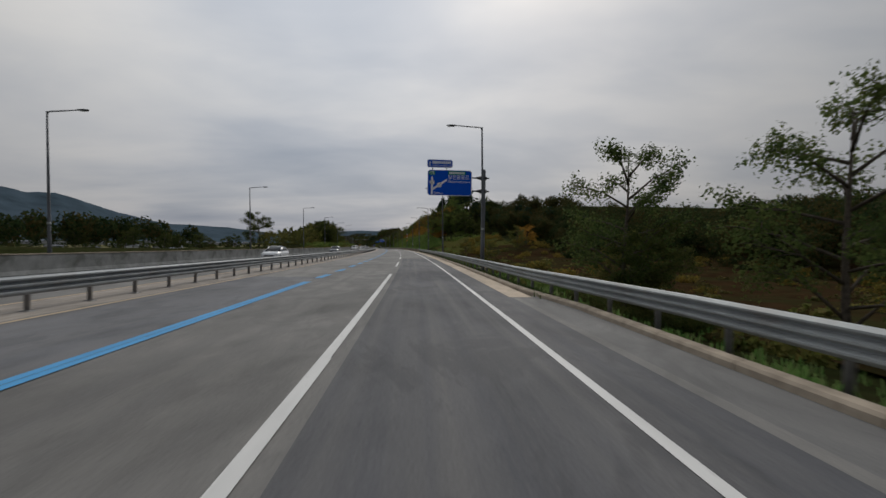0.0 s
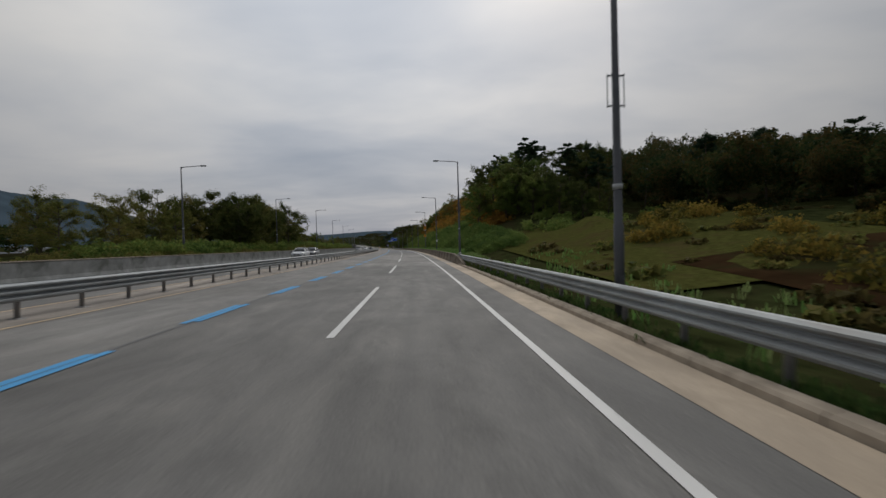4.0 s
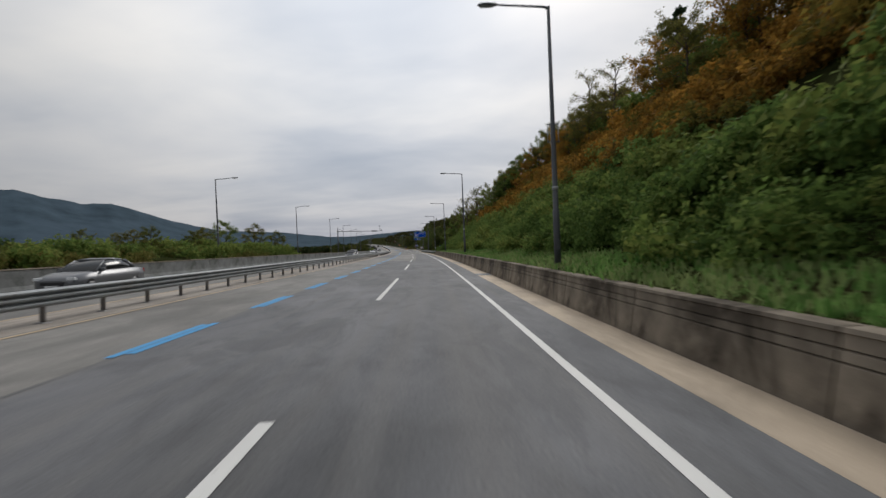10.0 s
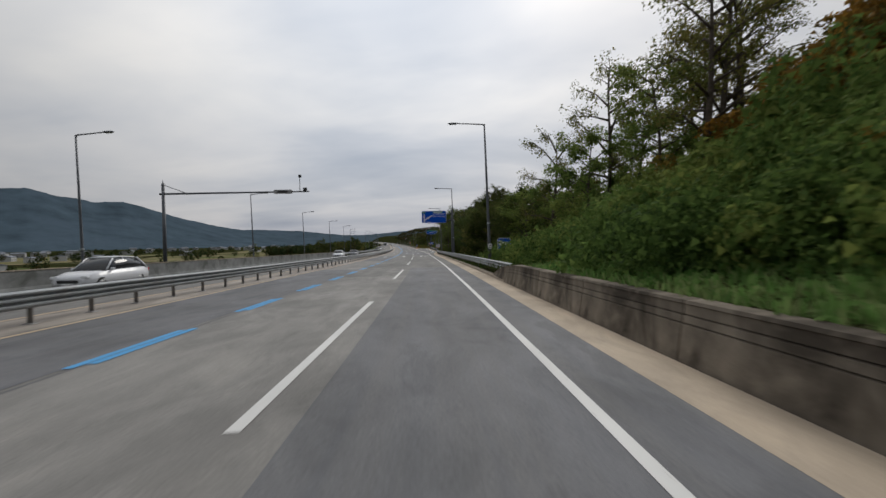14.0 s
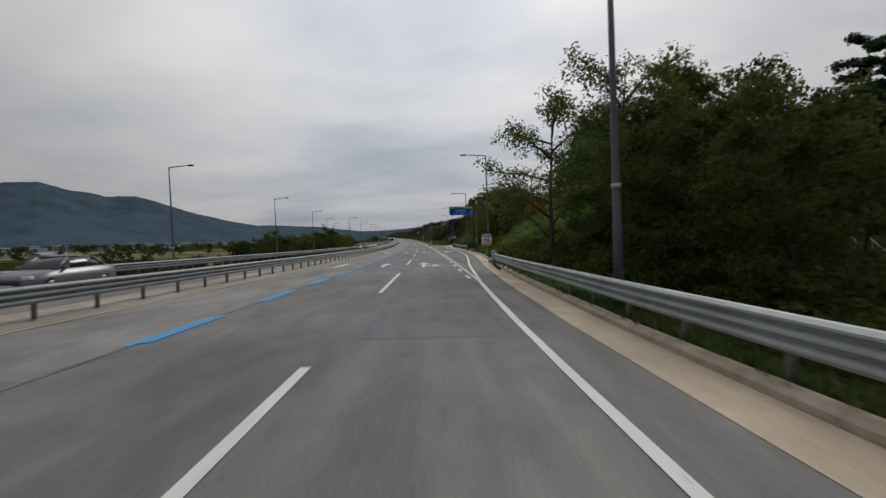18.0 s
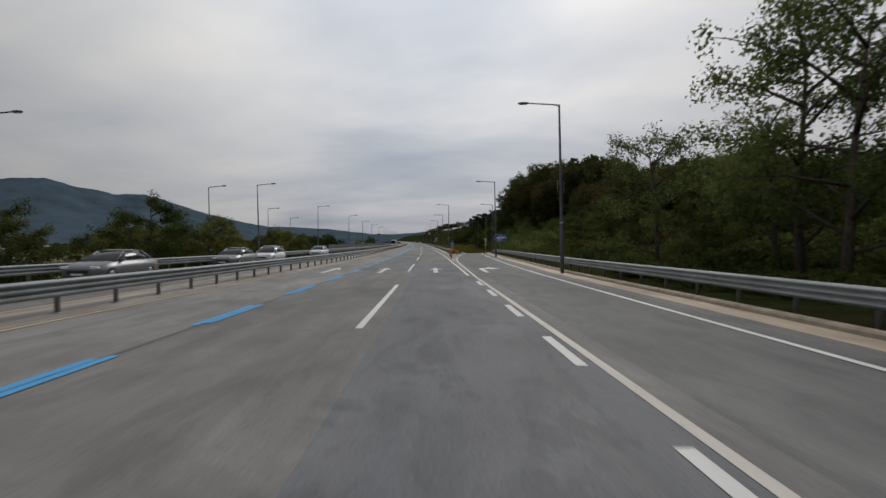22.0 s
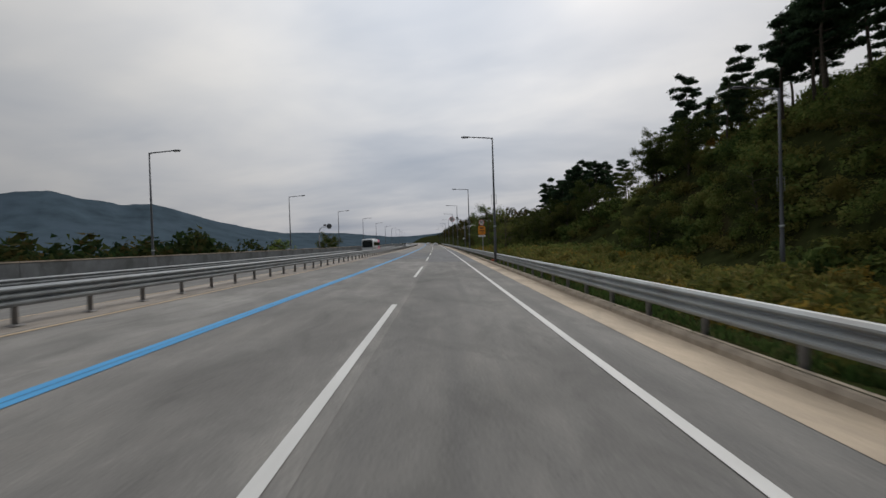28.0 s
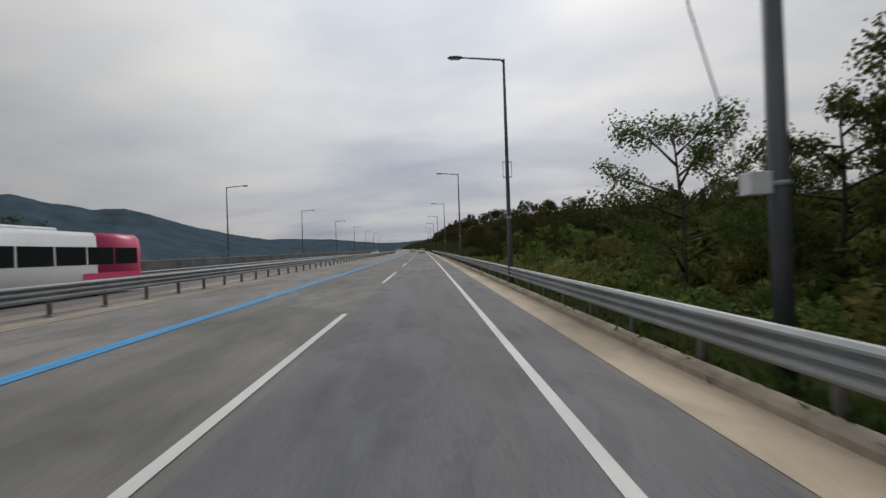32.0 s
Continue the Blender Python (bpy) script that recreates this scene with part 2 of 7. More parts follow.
GREY_ROAD = pavement("worn_grey_paving", (0.176, 0.170, 0.159), 0.55, (0.13, 0.127, 0.123))
EXIT_ROAD = pavement("exit_lane_asphalt", (0.138, 0.136, 0.132), 0.5, (0.115, 0.114, 0.112))
NEW_ROAD = pavement("fresh_dark_asphalt", (0.082, 0.083, 0.09), 0.7, (0.15, 0.145, 0.14))
DARK_ROAD = pavement("dark_asphalt", (0.142, 0.144, 0.152), 0.6, (0.17, 0.165, 0.16))
PALE_ROAD = pavement("pale_concrete_paving", (0.220, 0.212, 0.198), 0.45, (0.175, 0.166, 0.157))
GUTTER = pavement("tan_gutter_concrete", (0.45, 0.365, 0.27), 0.25, (0.37, 0.305, 0.235), 0.05)
MEDIAN = pavement("dusty_median_concrete", (0.34, 0.305, 0.265), 0.5, (0.2, 0.16, 0.13))
WHITE_LINE = worn_paint("white_road_paint", (0.66, 0.655, 0.63), (0.3, 0.29, 0.275), 0.62)
WORN_WHITE = worn_paint("flaking_white_road_paint", (0.70, 0.69, 0.67), (0.15, 0.148, 0.145), 0.5)
DULL_LINE = worn_paint("dull_cream_road_paint", (0.54, 0.5, 0.44), (0.22, 0.21, 0.2), 0.6)
YELLOW_LINE = worn_paint("faded_yellow_road_paint", (0.52, 0.39, 0.25), (0.3, 0.28, 0.25), 0.6)
BLUE_LINE = worn_paint("blue_road_paint", (0.055, 0.31, 0.61), (0.14, 0.21, 0.29), 0.66)
SEAM = material("tarred_seam", (0.1, 0.1, 0.1), 0.7, vary=0.3, scale=2.0)
CONCRETE = material("weathered_concrete", (0.35, 0.295, 0.23), 0.9, vary=0.22, scale=2.2, bump=0.5, bump_scale=30, dirt=(0.19, 0.155, 0.12), dirt_scale=0.9, dirt_from=0.52, sheen=0.1)
WALL = material("stained_wall_concrete", (0.245, 0.207, 0.162), 0.92, vary=0.3, scale=1.6, bump=0.6, bump_scale=25, dirt=(0.082, 0.068, 0.053), dirt_scale=0.7, dirt_from=0.45, by_object=0.25, sheen=0.1)
BARRIER = material("grey_barrier_concrete", (0.22, 0.225, 0.22), 0.9, vary=0.2, scale=2.0, bump=0.4, dirt=(0.12, 0.125, 0.115), dirt_scale=0.8, by_object=0.12, sheen=0.1)
STEEL = material("galvanised_steel", (0.35, 0.37, 0.37), 0.62, 0.2, vary=0.12, scale=1.2, bump=0.1, dirt=(0.3, 0.285, 0.265), dirt_scale=0.7, dirt_from=0.58, by_object=0.12)
OLD_STEEL = material("dull_steel", (0.25, 0.268, 0.28), 0.6, 0.3, vary=0.15, scale=1.5, dirt=(0.22, 0.215, 0.21), dirt_scale=0.8, dirt_from=0.58, by_object=0.12)
POST = material("grey_steel_post", (0.2, 0.195, 0.19), 0.65, 0.2, vary=0.2, scale=5.0, dirt=(0.14, 0.1, 0.075), dirt_scale=3.0)
POLE = material("dark_grey_pole_paint", (0.085, 0.09, 0.1), 0.5, 0.2, vary=0.2, scale=1.5)
LAMP_GLASS = material("lamp_glass", (0.35, 0.36, 0.36), 0.2)
BLACK = material("black_plastic", (0.02, 0.02, 0.022), 0.5)
SIGN_BLUE = material("blue_sign_sheet", (0.002, 0.075, 0.5), 0.6, vary=0.06, scale=0.8, sheen=0.12)
SIGN_GREEN = material("green_sign_sheet", (0.008, 0.2, 0.12), 0.6, vary=0.08, sheen=0.12)
SIGN_WHITE = material("white_sign_sheet", (0.72, 0.73, 0.74), 0.45, vary=0.05)
SIGN_RED = material("red_sign_sheet", (0.5, 0.03, 0.035), 0.45, vary=0.08)
SIGN_ORANGE = material("amber_sign_sheet", (0.75, 0.27, 0.015), 0.45, vary=0.06)
SIGN_BACK = material("sign_back_metal", (0.3, 0.3, 0.31), 0.5, 0.4)
SIGN_BACK_DULL = material("weathered_sheet_steel", (0.2, 0.205, 0.21), 0.75, 0.1, vary=0.2, scale=3.0, sheen=0.2)
INK = material("dark_sign_ink", (0.06, 0.035, 0.03), 0.6)
RED_PLASTIC = material("orange_red_plastic", (0.55, 0.085, 0.04), 0.5, vary=0.15, scale=4)
RUST_RED = material("rusty_red_steel", (0.2, 0.06, 0.032), 0.6, 0.15, vary=0.35, scale=4, dirt=(0.06, 0.025, 0.02), dirt_scale=2.0)
YELLOW = material("yellow_plastic", (0.68, 0.36, 0.02), 0.5, vary=0.1)
PINK = material("pink_bus_paint", (0.55, 0.05, 0.14), 0.3, vary=0.04)
WHITE_PAINT = material("white_car_paint", (0.62, 0.63, 0.65), 0.25, vary=0.03)
GREY_PAINT = material("grey_car_paint", (0.16, 0.165, 0.175), 0.3, 0.3, vary=0.04)
DARK_PAINT = material("dark_car_paint", (0.025, 0.026, 0.03), 0.25, 0.2, vary=0.04)
CAR_GLASS = material("dark_car_glass", (0.015, 0.018, 0.02), 0.08, vary=0.05)
TYRE = material("tyre_rubber", (0.02, 0.02, 0.02), 0.85)
RIM = material("alloy_rim", (0.4, 0.4, 0.41), 0.35, 0.7)
TAIL = material("red_tail_glass", (0.4, 0.01, 0.01), 0.2)
HEAD = material("clear_head_glass", (0.7, 0.72, 0.74), 0.15)
BARK = material("grey_brown_bark", (0.09, 0.075, 0.06), 0.9, vary=0.35, scale=9, bump=0.6, sheen=0.1)
GROUND = material("weedy_soil", (0.028, 0.033, 0.012), 0.95, vary=0.5, scale=0.9, bump=0.6, bump_scale=8, dirt=(0.036, 0.027, 0.015), dirt_scale=0.12, dirt_from=0.5, sheen=0.0)
FIELD = material("bare_red_brown_field", (0.034, 0.02, 0.01), 0.95, vary=0.4, scale=0.5, bump=0.5, bump_scale=4, dirt=(0.028, 0.032, 0.012), dirt_scale=0.16, dirt_from=0.45, sheen=0.0)
CROPS = material("pale_valley_fields", (0.17, 0.15, 0.085), 0.95, vary=0.4, scale=0.05, dirt=(0.06, 0.085, 0.03), dirt_scale=0.02, dirt_from=0.46, sheen=0.0)
GRASS = leaf("verge_grass", [(0.05, 0.115, 0.03), (0.09, 0.195, 0.046), (0.14, 0.245, 0.068), (0.195, 0.245, 0.095)])
# Darker than GRASS: another plant, and shade below the rail in the colour.
WEED = leaf("shade_toned_weeds", [(0.022, 0.045, 0.014), (0.038, 0.072, 0.02), (0.06, 0.095, 0.028), (0.09, 0.095, 0.04)])
LAWN = material("mown_lawn", (0.06, 0.062, 0.018), 0.95, vary=0.3, scale=2.5, bump=0.6, bump_scale=20, dirt=(0.065, 0.05, 0.022), dirt_scale=0.3, sheen=0.0)
LEAF_GREEN = leaf("broad_green_leaves", [(0.038, 0.07, 0.022), (0.08, 0.13, 0.033), (0.135, 0.195, 0.048), (0.2, 0.235, 0.062)])
LEAF_DARK = leaf("dark_woodland_leaves", [(0.019, 0.03, 0.012), (0.037, 0.054, 0.017), (0.062, 0.082, 0.022), (0.1, 0.104, 0.032)])
LEAF_AIRY = leaf("airy_tree_leaves", [(0.03, 0.05, 0.02), (0.056, 0.085, 0.026), (0.09, 0.125, 0.036), (0.13, 0.15, 0.05)])
LEAF_SLOPE = leaf("slope_shrub_leaves", [(0.048, 0.078, 0.025), (0.098, 0.138, 0.04), (0.15, 0.185, 0.052), (0.21, 0.205, 0.066)])
LEAF_WOOD = leaf("russet_wood_leaves", [(0.017, 0.026, 0.011), (0.034, 0.044, 0.016), (0.055, 0.058, 0.02), (0.098, 0.062, 0.025)])
LEAF_VINE = leaf("vine_leaves", [(0.038, 0.066, 0.02), (0.078, 0.132, 0.034), (0.125, 0.192, 0.048), (0.185, 0.24, 0.068)])
LEAF_OLIVE = leaf("olive_leaves", [(0.037, 0.055, 0.017), (0.082, 0.1, 0.028), (0.135, 0.145, 0.039), (0.185, 0.16, 0.05)])
LEAF_RUST = leaf("rusty_autumn_leaves", [(0.08, 0.06, 0.018), (0.17, 0.105, 0.025), (0.29, 0.155, 0.03), (0.42, 0.23, 0.045)])
LEAF_PINE = leaf("dark_pine_needles", [(0.016, 0.03, 0.02), (0.03, 0.054, 0.03), (0.05, 0.08, 0.04)])
LEAF_FAR = leaf("far_forest_leaves", [(0.01, 0.024, 0.01), (0.024, 0.043, 0.016), (0.039, 0.053, 0.018), (0.079, 0.06, 0.021)])
LEAF_GOLD = leaf("golden_olive_leaves", [(0.045, 0.054, 0.017), (0.1, 0.095, 0.024), (0.18, 0.14, 0.03), (0.27, 0.185, 0.04)])
DRY_WEED = leaf("dry_weed_leaves", [(0.042, 0.04, 0.014), (0.08, 0.07, 0.024), (0.12, 0.095, 0.036), (0.07, 0.09, 0.024)])
# Blue-grey distance haze is mixed into the base colour and the dirt tone.
RIDGE = material("hazed_wooded_ridge", (0.056, 0.08, 0.1), 1.0, vary=0.25, scale=0.012, dirt=(0.068, 0.094, 0.12), dirt_scale=0.004, sheen=0.0)
HOUSE_WALL = material("pale_house_wall", (0.45, 0.45, 0.44), 0.9, vary=0.1, by_object=0.5)
HOUSE_ROOF = material("house_roof", (0.2, 0.22, 0.26), 0.8, vary=0.15, by_object=0.6)


# ---- mesh helpers ----
def empty(name, m):
    ob = new(name)
    ob.empty_display_size = 0.2
    ob.matrix_world = m
    return ob


def mesh_from(name, verts, faces, mat, uv=None, smooth=False):
    me = bpy.data.meshes.new(name)
    verts = np.asarray(verts, float)
    me.from_pydata(verts.tolist(), [], [list(map(int, f)) for f in faces])
    if uv is not None:
        lay = me.uv_layers.new(name="metres")
        idx = np.empty(len(me.loops), int)
        me.loops.foreach_get("vertex_index", idx)
        lay.data.foreach_set("uv", np.asarray(uv, float)[idx].ravel())
    if smooth:
        me.polygons.foreach_set("use_smooth", np.ones(len(me.polygons), bool))
    me.materials.append(mat)
    return me


def quads_mesh(name, verts, mat, k=4):
    """Loose faces of k corners each, quickly: verts in rows of k."""
    n = len(verts) // k
    me = bpy.data.meshes.new(name)
    me.vertices.add(k * n), me.loops.add(k * n), me.polygons.add(n)
    me.vertices.foreach_set("co", np.asarray(verts, np.float32).ravel())
    me.loops.foreach_set("vertex_index", np.arange(k * n, dtype=np.int32))
    me.polygons.foreach_set("loop_start", np.arange(0, k * n, k, dtype=np.int32))
    me.polygons.foreach_set("loop_total", np.full(n, k, np.int32))
    me.materials.append(mat)
    me.update(calc_edges=True)
    return me


def part(name, bm, mat, parent=None, label="", m=None):
    """Links a bmesh, or a mesh, as one object, under a thing or part if one is given."""
    if isinstance(bm, bmesh.types.BMesh):
        me = bpy.data.meshes.new(name)
        bm.to_mesh(me)
        bm.free()
    else:
        me = bm
    if mat and not me.materials:
        me.materials.append(mat)
    ob = new(name, me)
    if parent:
        ob.parent = parent
    if m is not None:
        ob.matrix_basis = m
    return tagged(ob, label)


def box(x0, x1, y0, y1, z0, z1, bevel=0.0, bm=None):
    bm = bm or bmesh.new()
    made = bmesh.ops.create_cube(bm, size=1, matrix=Matrix.Translation(((x0 + x1) / 2, (y0 + y1) / 2, (z0 + z1) / 2)) @ Matrix.Diagonal((x1 - x0, y1 - y0, z1 - z0, 1)))
    if bevel:
        edges = list({e for v in made["verts"] for e in v.link_edges})
        bmesh.ops.bevel(bm, geom=edges, offset=bevel, segments=2, affect="EDGES", profile=0.6)
    return bm


def tube(path, radii, sides=10, bm=None):
    """A round bar along a list of points."""
    bm = bm or bmesh.new()
    rings = []
    pts = [Vector(p) for p in path]
    for k, p in enumerate(pts):
        way = (pts[min(k + 1, len(pts) - 1)] - pts[max(k - 1, 0)]).normalized()
        side = way.orthogonal().normalized()
        if k and rings:
            side = (rings[-1][0].co - pts[k - 1])
            side = (side - way * side.dot(way)).normalized()
        up = way.cross(side)
        r = radii[k] if isinstance(radii, (list, tuple)) else radii
        rings.append([bm.verts.new(p + r * (math.cos(a) * side + math.sin(a) * up)) for a in np.linspace(0, 2 * math.pi, sides, endpoint=False)])
    for a, b in zip(rings, rings[1:]):
        for k in range(sides):
            f = bm.faces.new((a[k], a[(k + 1) % sides], b[(k + 1) % sides], b[k]))
            f.smooth = True
    bm.faces.new(rings[0][::-1]), bm.faces.new(rings[-1])
    return bm


def disc(r, depth, sides=40, ring=0.0):
    """A plate that faces -y, or a ring of that width."""
    bm = bmesh.new()
    a = np.linspace(0, 2 * math.pi, sides, endpoint=False)
    loops = [(r, 0), (r, depth)] if not ring else [(r - ring, 0), (r, 0), (r, depth), (r - ring, depth)]
    rows = [[bm.verts.new((q * math.cos(t), y, q * math.sin(t))) for t in a] for q, y in loops]
    for k in range(len(rows) - 1 + bool(ring)):
        u, v = rows[k], rows[(k + 1) % len(rows)]
        for j in range(sides):
            bm.faces.new((u[j], u[(j + 1) % sides], v[(j + 1) % sides], v[j]))
    if not ring:
        bm.faces.new(rows[0]), bm.faces.new(rows[1][::-1])
    bmesh.ops.recalc_face_normals(bm, faces=bm.faces)
    return bm


def outline(points, depth, bm=None):
    """A flat shape in x and z, given its outline, with thickness behind it."""
    bm = bm or bmesh.new()
    a, b = [bm.verts.new((x, 0, z)) for x, z in points], [bm.verts.new((x, depth, z)) for x, z in points]
    bm.faces.new(a), bm.faces.new(b[::-1])
    for k in range(len(a)):
        bm.faces.new((a[k - 1], a[k], b[k], b[k - 1]))
    bmesh.ops.recalc_face_normals(bm, faces=bm.faces)
    return bm


def words(text, height, mat, parent, x, z, width=None, y=-0.012, name="lettering", centre=True):
    """Letters that face -y, about a point or from it."""
    cu = bpy.data.curves.new("letters", "FONT")
    cu.body, cu.size, cu.extrude = text, height / 0.72, 0.002
    if centre:
        cu.align_x = "CENTER"
    cu.align_y = "CENTER"
    ob = bpy.data.objects.new("letters", cu)
    me = bpy.data.meshes.new_from_object(ob)
    co = np.array([v.co[:] for v in me.vertices])
    if width and len(co):
        k = width / max(1e-6, np.ptp(co[:, 0]))
        for v in me.vertices:
            v.co.x *= k
    bpy.data.objects.remove(ob)
    me.materials.clear()
    return part(name, me, mat, parent, m=pose(x, y, z, 90, 0, 0))


def strip(name, line, width, z, mat, label="", parent=None, step=4.0, kind="structure"):
    """A band along the road: line gives (s, d) of its middle; width may be a pair of offsets."""
    lo, hi = width if isinstance(width, tuple) else (-width / 2, width / 2)
    s0, s1 = line[0][0], line[-1][0]
    s = np.linspace(s0, s1, max(2, int((s1 - s0) / step) + 1))
    d = np.interp(s, [p[0] for p in line], [p[1] for p in line])
    verts = np.concatenate([spots(s, d + lo, z), spots(s, d + hi, z)])
    n = len(s)
    uv = np.concatenate([np.stack([s, d + lo], 1), np.stack([s, d + hi], 1)])
    me = mesh_from(name, verts, [(k, k + n, k + n + 1, k + 1) for k in range(n - 1)], mat, uv)
    ob = new(name, me)
    if parent:
        ob.parent = parent
        return ob
    return tagged(ob, label, kind=kind)


def sweep(name, line, profile, mat, label="", step=4.0, z=0.0, parent=None):
    """A solid with one cross section (d, z) swept along the road, closed at its ends."""
    s0, s1 = line[0][0], line[-1][0]
    s = np.linspace(s0, s1, max(2, int((s1 - s0) / step) + 1))
    d = np.interp(s, [p[0] for p in line], [p[1] for p in line])
    h = np.interp(s, [p[0] for p in line], [p[2] if len(p) > 2 else 1.0 for p in line])
    k = len(profile)
    verts = np.stack([spots(s, d + a, b * h + z) for a, b in profile], 1).reshape(-1, 3)
    uv = np.stack([np.stack([s, d + a + b], 1) for a, b in profile], 1).reshape(-1, 2)
    faces = [(i * k + j, i * k + (j + 1) % k, (i + 1) * k + (j + 1) % k, (i + 1) * k + j) for i in range(len(s) - 1) for j in range(k)]
    faces += [tuple(range(k))[::-1], tuple((len(s) - 1) * k + j for j in range(k))]
    me = mesh_from(name, verts, faces, mat, uv)
    ob = new(name, me)
    if parent:
        ob.parent = parent
        return ob
    return tagged(ob, label, kind="structure")


# ---- the lie of the land ----
EDGE = [(-200, 4.0), (437, 4.0), (452, 5.8), (470, 8.3), (520, 9.2), (545, 10.2), (566, 11.8), (590, 14.2), (620, 18), (640, 21), (668, 21), (692, 9), (720, 5), (760, 4), (1800, 4)]
U = [0, 1, 3, 6, 10, 16, 23, 32, 46, 76, 126, 216, 396, 796]
RIGHT = [
    (-200, [-.1, -.3, -1, -2, -2.2, -2.2, -2.2, -2.2, -2, -1, 5, 9, 12, 14]),
    (70, [-.1, -.3, -1, -1.8, -2, -2, -2, -2, -1.6, 2, 7, 10, 13, 15]),
    (118, [-.1, -.2, -.5, -.8, -.8, -.6, -.4, 0, 1, 5, 9, 12, 14, 16]),
    (146, [0, .1, .4, 1, 2, 3.4, 4.2, 5, 6.5, 9, 12, 15, 18, 20]),
    (166, [.8, .9, 1.2, 2.2, 3.2, 3.8, 4.8, 6.4, 8.5, 11, 14, 17, 20, 22]),
    (180, [.8, .9, 1.4, 3.1, 5.0, 6.5, 8.0, 9.6, 12, 15, 18, 20, 22, 24]),
    (200, [.8, .95, 1.5, 4, 7.4, 11.4, 14.5, 16, 17.5, 19, 20, 21, 22, 23]),
    (224, [.8, .95, 1.5, 4, 8, 13.5, 18, 20, 21, 22, 23, 24, 25, 26]),
    (336, [.8, .95, 1.5, 4, 8, 13.5, 17.5, 19, 20, 21, 22, 23, 24, 25]),
    (354, [.3, .3, .8, 2, 4, 7, 10, 12, 14, 16, 18, 20, 22, 24]),
    (370, [0, -.3, -.7, -1, -1, -.9, -.5, 1.5, 7, 11, 14, 17, 20, 22]),
    (420, [0, -.3, -.6, -.8, -.7, -.6, 0, 3, 9, 12, 15, 17, 19, 21]),
    (434, [0, -.1, 0, .1, 0, -.6, -.8, 2.5, 8.5, 13, 15, 17, 19, 21]),
    (446, [.1, .2, .8, 2.2, 4.2, 5.8, 6.8, 8, 12, 15, 18, 20, 22, 24]),
    (453, [.1, .2, .8, 2.6, 6, 10.4, 13, 14.5, 16, 16, 18, 20, 22, 24]),
    (485, [.1, .2, .8, 2.6, 5.6, 9.6, 11.6, 13, 14, 14, 16, 18, 20, 22]),
    (508, [-.1, -.1, -.1, .2, 1, 2, 3, 4.5, 6, 9, 12, 14, 16, 18]),
    (550, [-.1, -.1, .1, 1, 2.5, 4.5, 6.5, 8, 10, 13, 16, 18, 20, 22]),
    (585, [-.1, 0, .6, 2.2, 4.4, 7.5, 9.5, 11, 13, 16, 18, 20, 22, 24]),
    (615, [-.1, .3, 2, 6, 11, 14.5, 16.5, 18, 19, 21, 23, 24, 25, 26]),
    (645, [-.1, .3, 2.4, 7.5, 13, 15.5, 17, 18.5, 20, 22, 24, 25, 26, 26]),
    (668, [-.1, .3, 2.2, 7.4, 12.6, 14.6, 16, 18, 20, 22, 24, 25, 26, 26]),
    (690, [-.1, -.2, -.3, .3, 1.8, 4.5, 8, 12, 15, 18, 20, 22, 24, 24]),
    (735, [-.1, -.3, -.7, -.8, -.3, 1, 2.5, 4.5, 7, 11, 14, 16, 18, 18]),
    (820, [-.1, -.3, -.6, -.6, 0, 1.5, 3, 5, 8, 13, 17, 19, 20, 20]),
    (920, [-.1, 0, .8, 2.5, 5, 8, 12, 15, 18, 21, 23, 24, 25, 25]),
    (1800, [-.1, 0, .8, 2.5, 5, 8, 12, 15, 18, 21, 23, 24, 25, 25]),
]
V = [0, 1.5, 4, 8, 13, 20, 30, 45, 70, 110, 180, 300, 600, 1200]
LEFT = [
    (-200, [-.1, -.3, -.6, -1, -1, -1, -1, -.5, 1, 4, 7, 8, 8, 8]),
    (115, [-.1, -.2, -.4, -.6, -.8, -1, -1, -1, 0, 2, 4, 5, 5, 5]),
    (150, [0, .1, .5, 1.0, 1.2, 1, .5, 0, 0, 0, 0, 0, 0, 0]),
    (215, [0, .2, 1, 1.8, 2, 1.5, .5, -.5, -1.5, -2, -3, -3, -3, -3]),
    (318, [0, .2, 1, 1.6, 1.4, .5, -1, -2.5, -4, -5, -6, -6, -6, -6]),
    (332, [-.1, -.4, -1.4, -2.4, -3.2, -4.2, -5.5, -6.5, -7.5, -8, -8, -8, -8, -8]),
    (1800, [-.1, -.4, -1.4, -2.4, -3.2, -4.2, -5.5, -6.5, -7.5, -8, -8, -8, -8, -8]),
]
LEFT_EDGE = -18.6
RAMP = [(545, 5.6, 0.0), (560, 6.7, 0.0), (580, 8.6, -.02), (600, 11, -.2), (620, 13.6, -.9), (640, 17, -2.0), (665, 22, -3.4), (690, 28, -5.0)]


def table(rows, s):
    keys = [r[0] for r in rows]
    return np.array([np.interp(s, keys, [r[1][k] for r in rows]) for k in range(len(rows[0][1]))])


def sunk(s):
    """How far the ramp has fallen below the road; it closes again behind the bend."""
    return float(np.interp(s, [r[0] for r in RAMP], [r[2] for r in RAMP])) * min(1.0, max(0.0, (652 - s) / 40)) if 545 < s < 652 else 0.0


def land(s, d):
    """Height of the ground over the road's line at a place beside the road."""
    e = np.interp(s, [r[0] for r in EDGE], [r[1] for r in EDGE])
    if d >= e:
        z = np.interp(d - e, U, table(RIGHT, s))
        return float(z + sunk(s) * max(0.0, 1 - (d - e) / 10))
    if d <= LEFT_EDGE:
        return float(np.interp(LEFT_EDGE - d, V, table(LEFT, s)))
    if d > 4.2:
        return -0.08 + sunk(s) * min(1.0, max(0.0, (d - 5.0) / 5))
    return -0.08


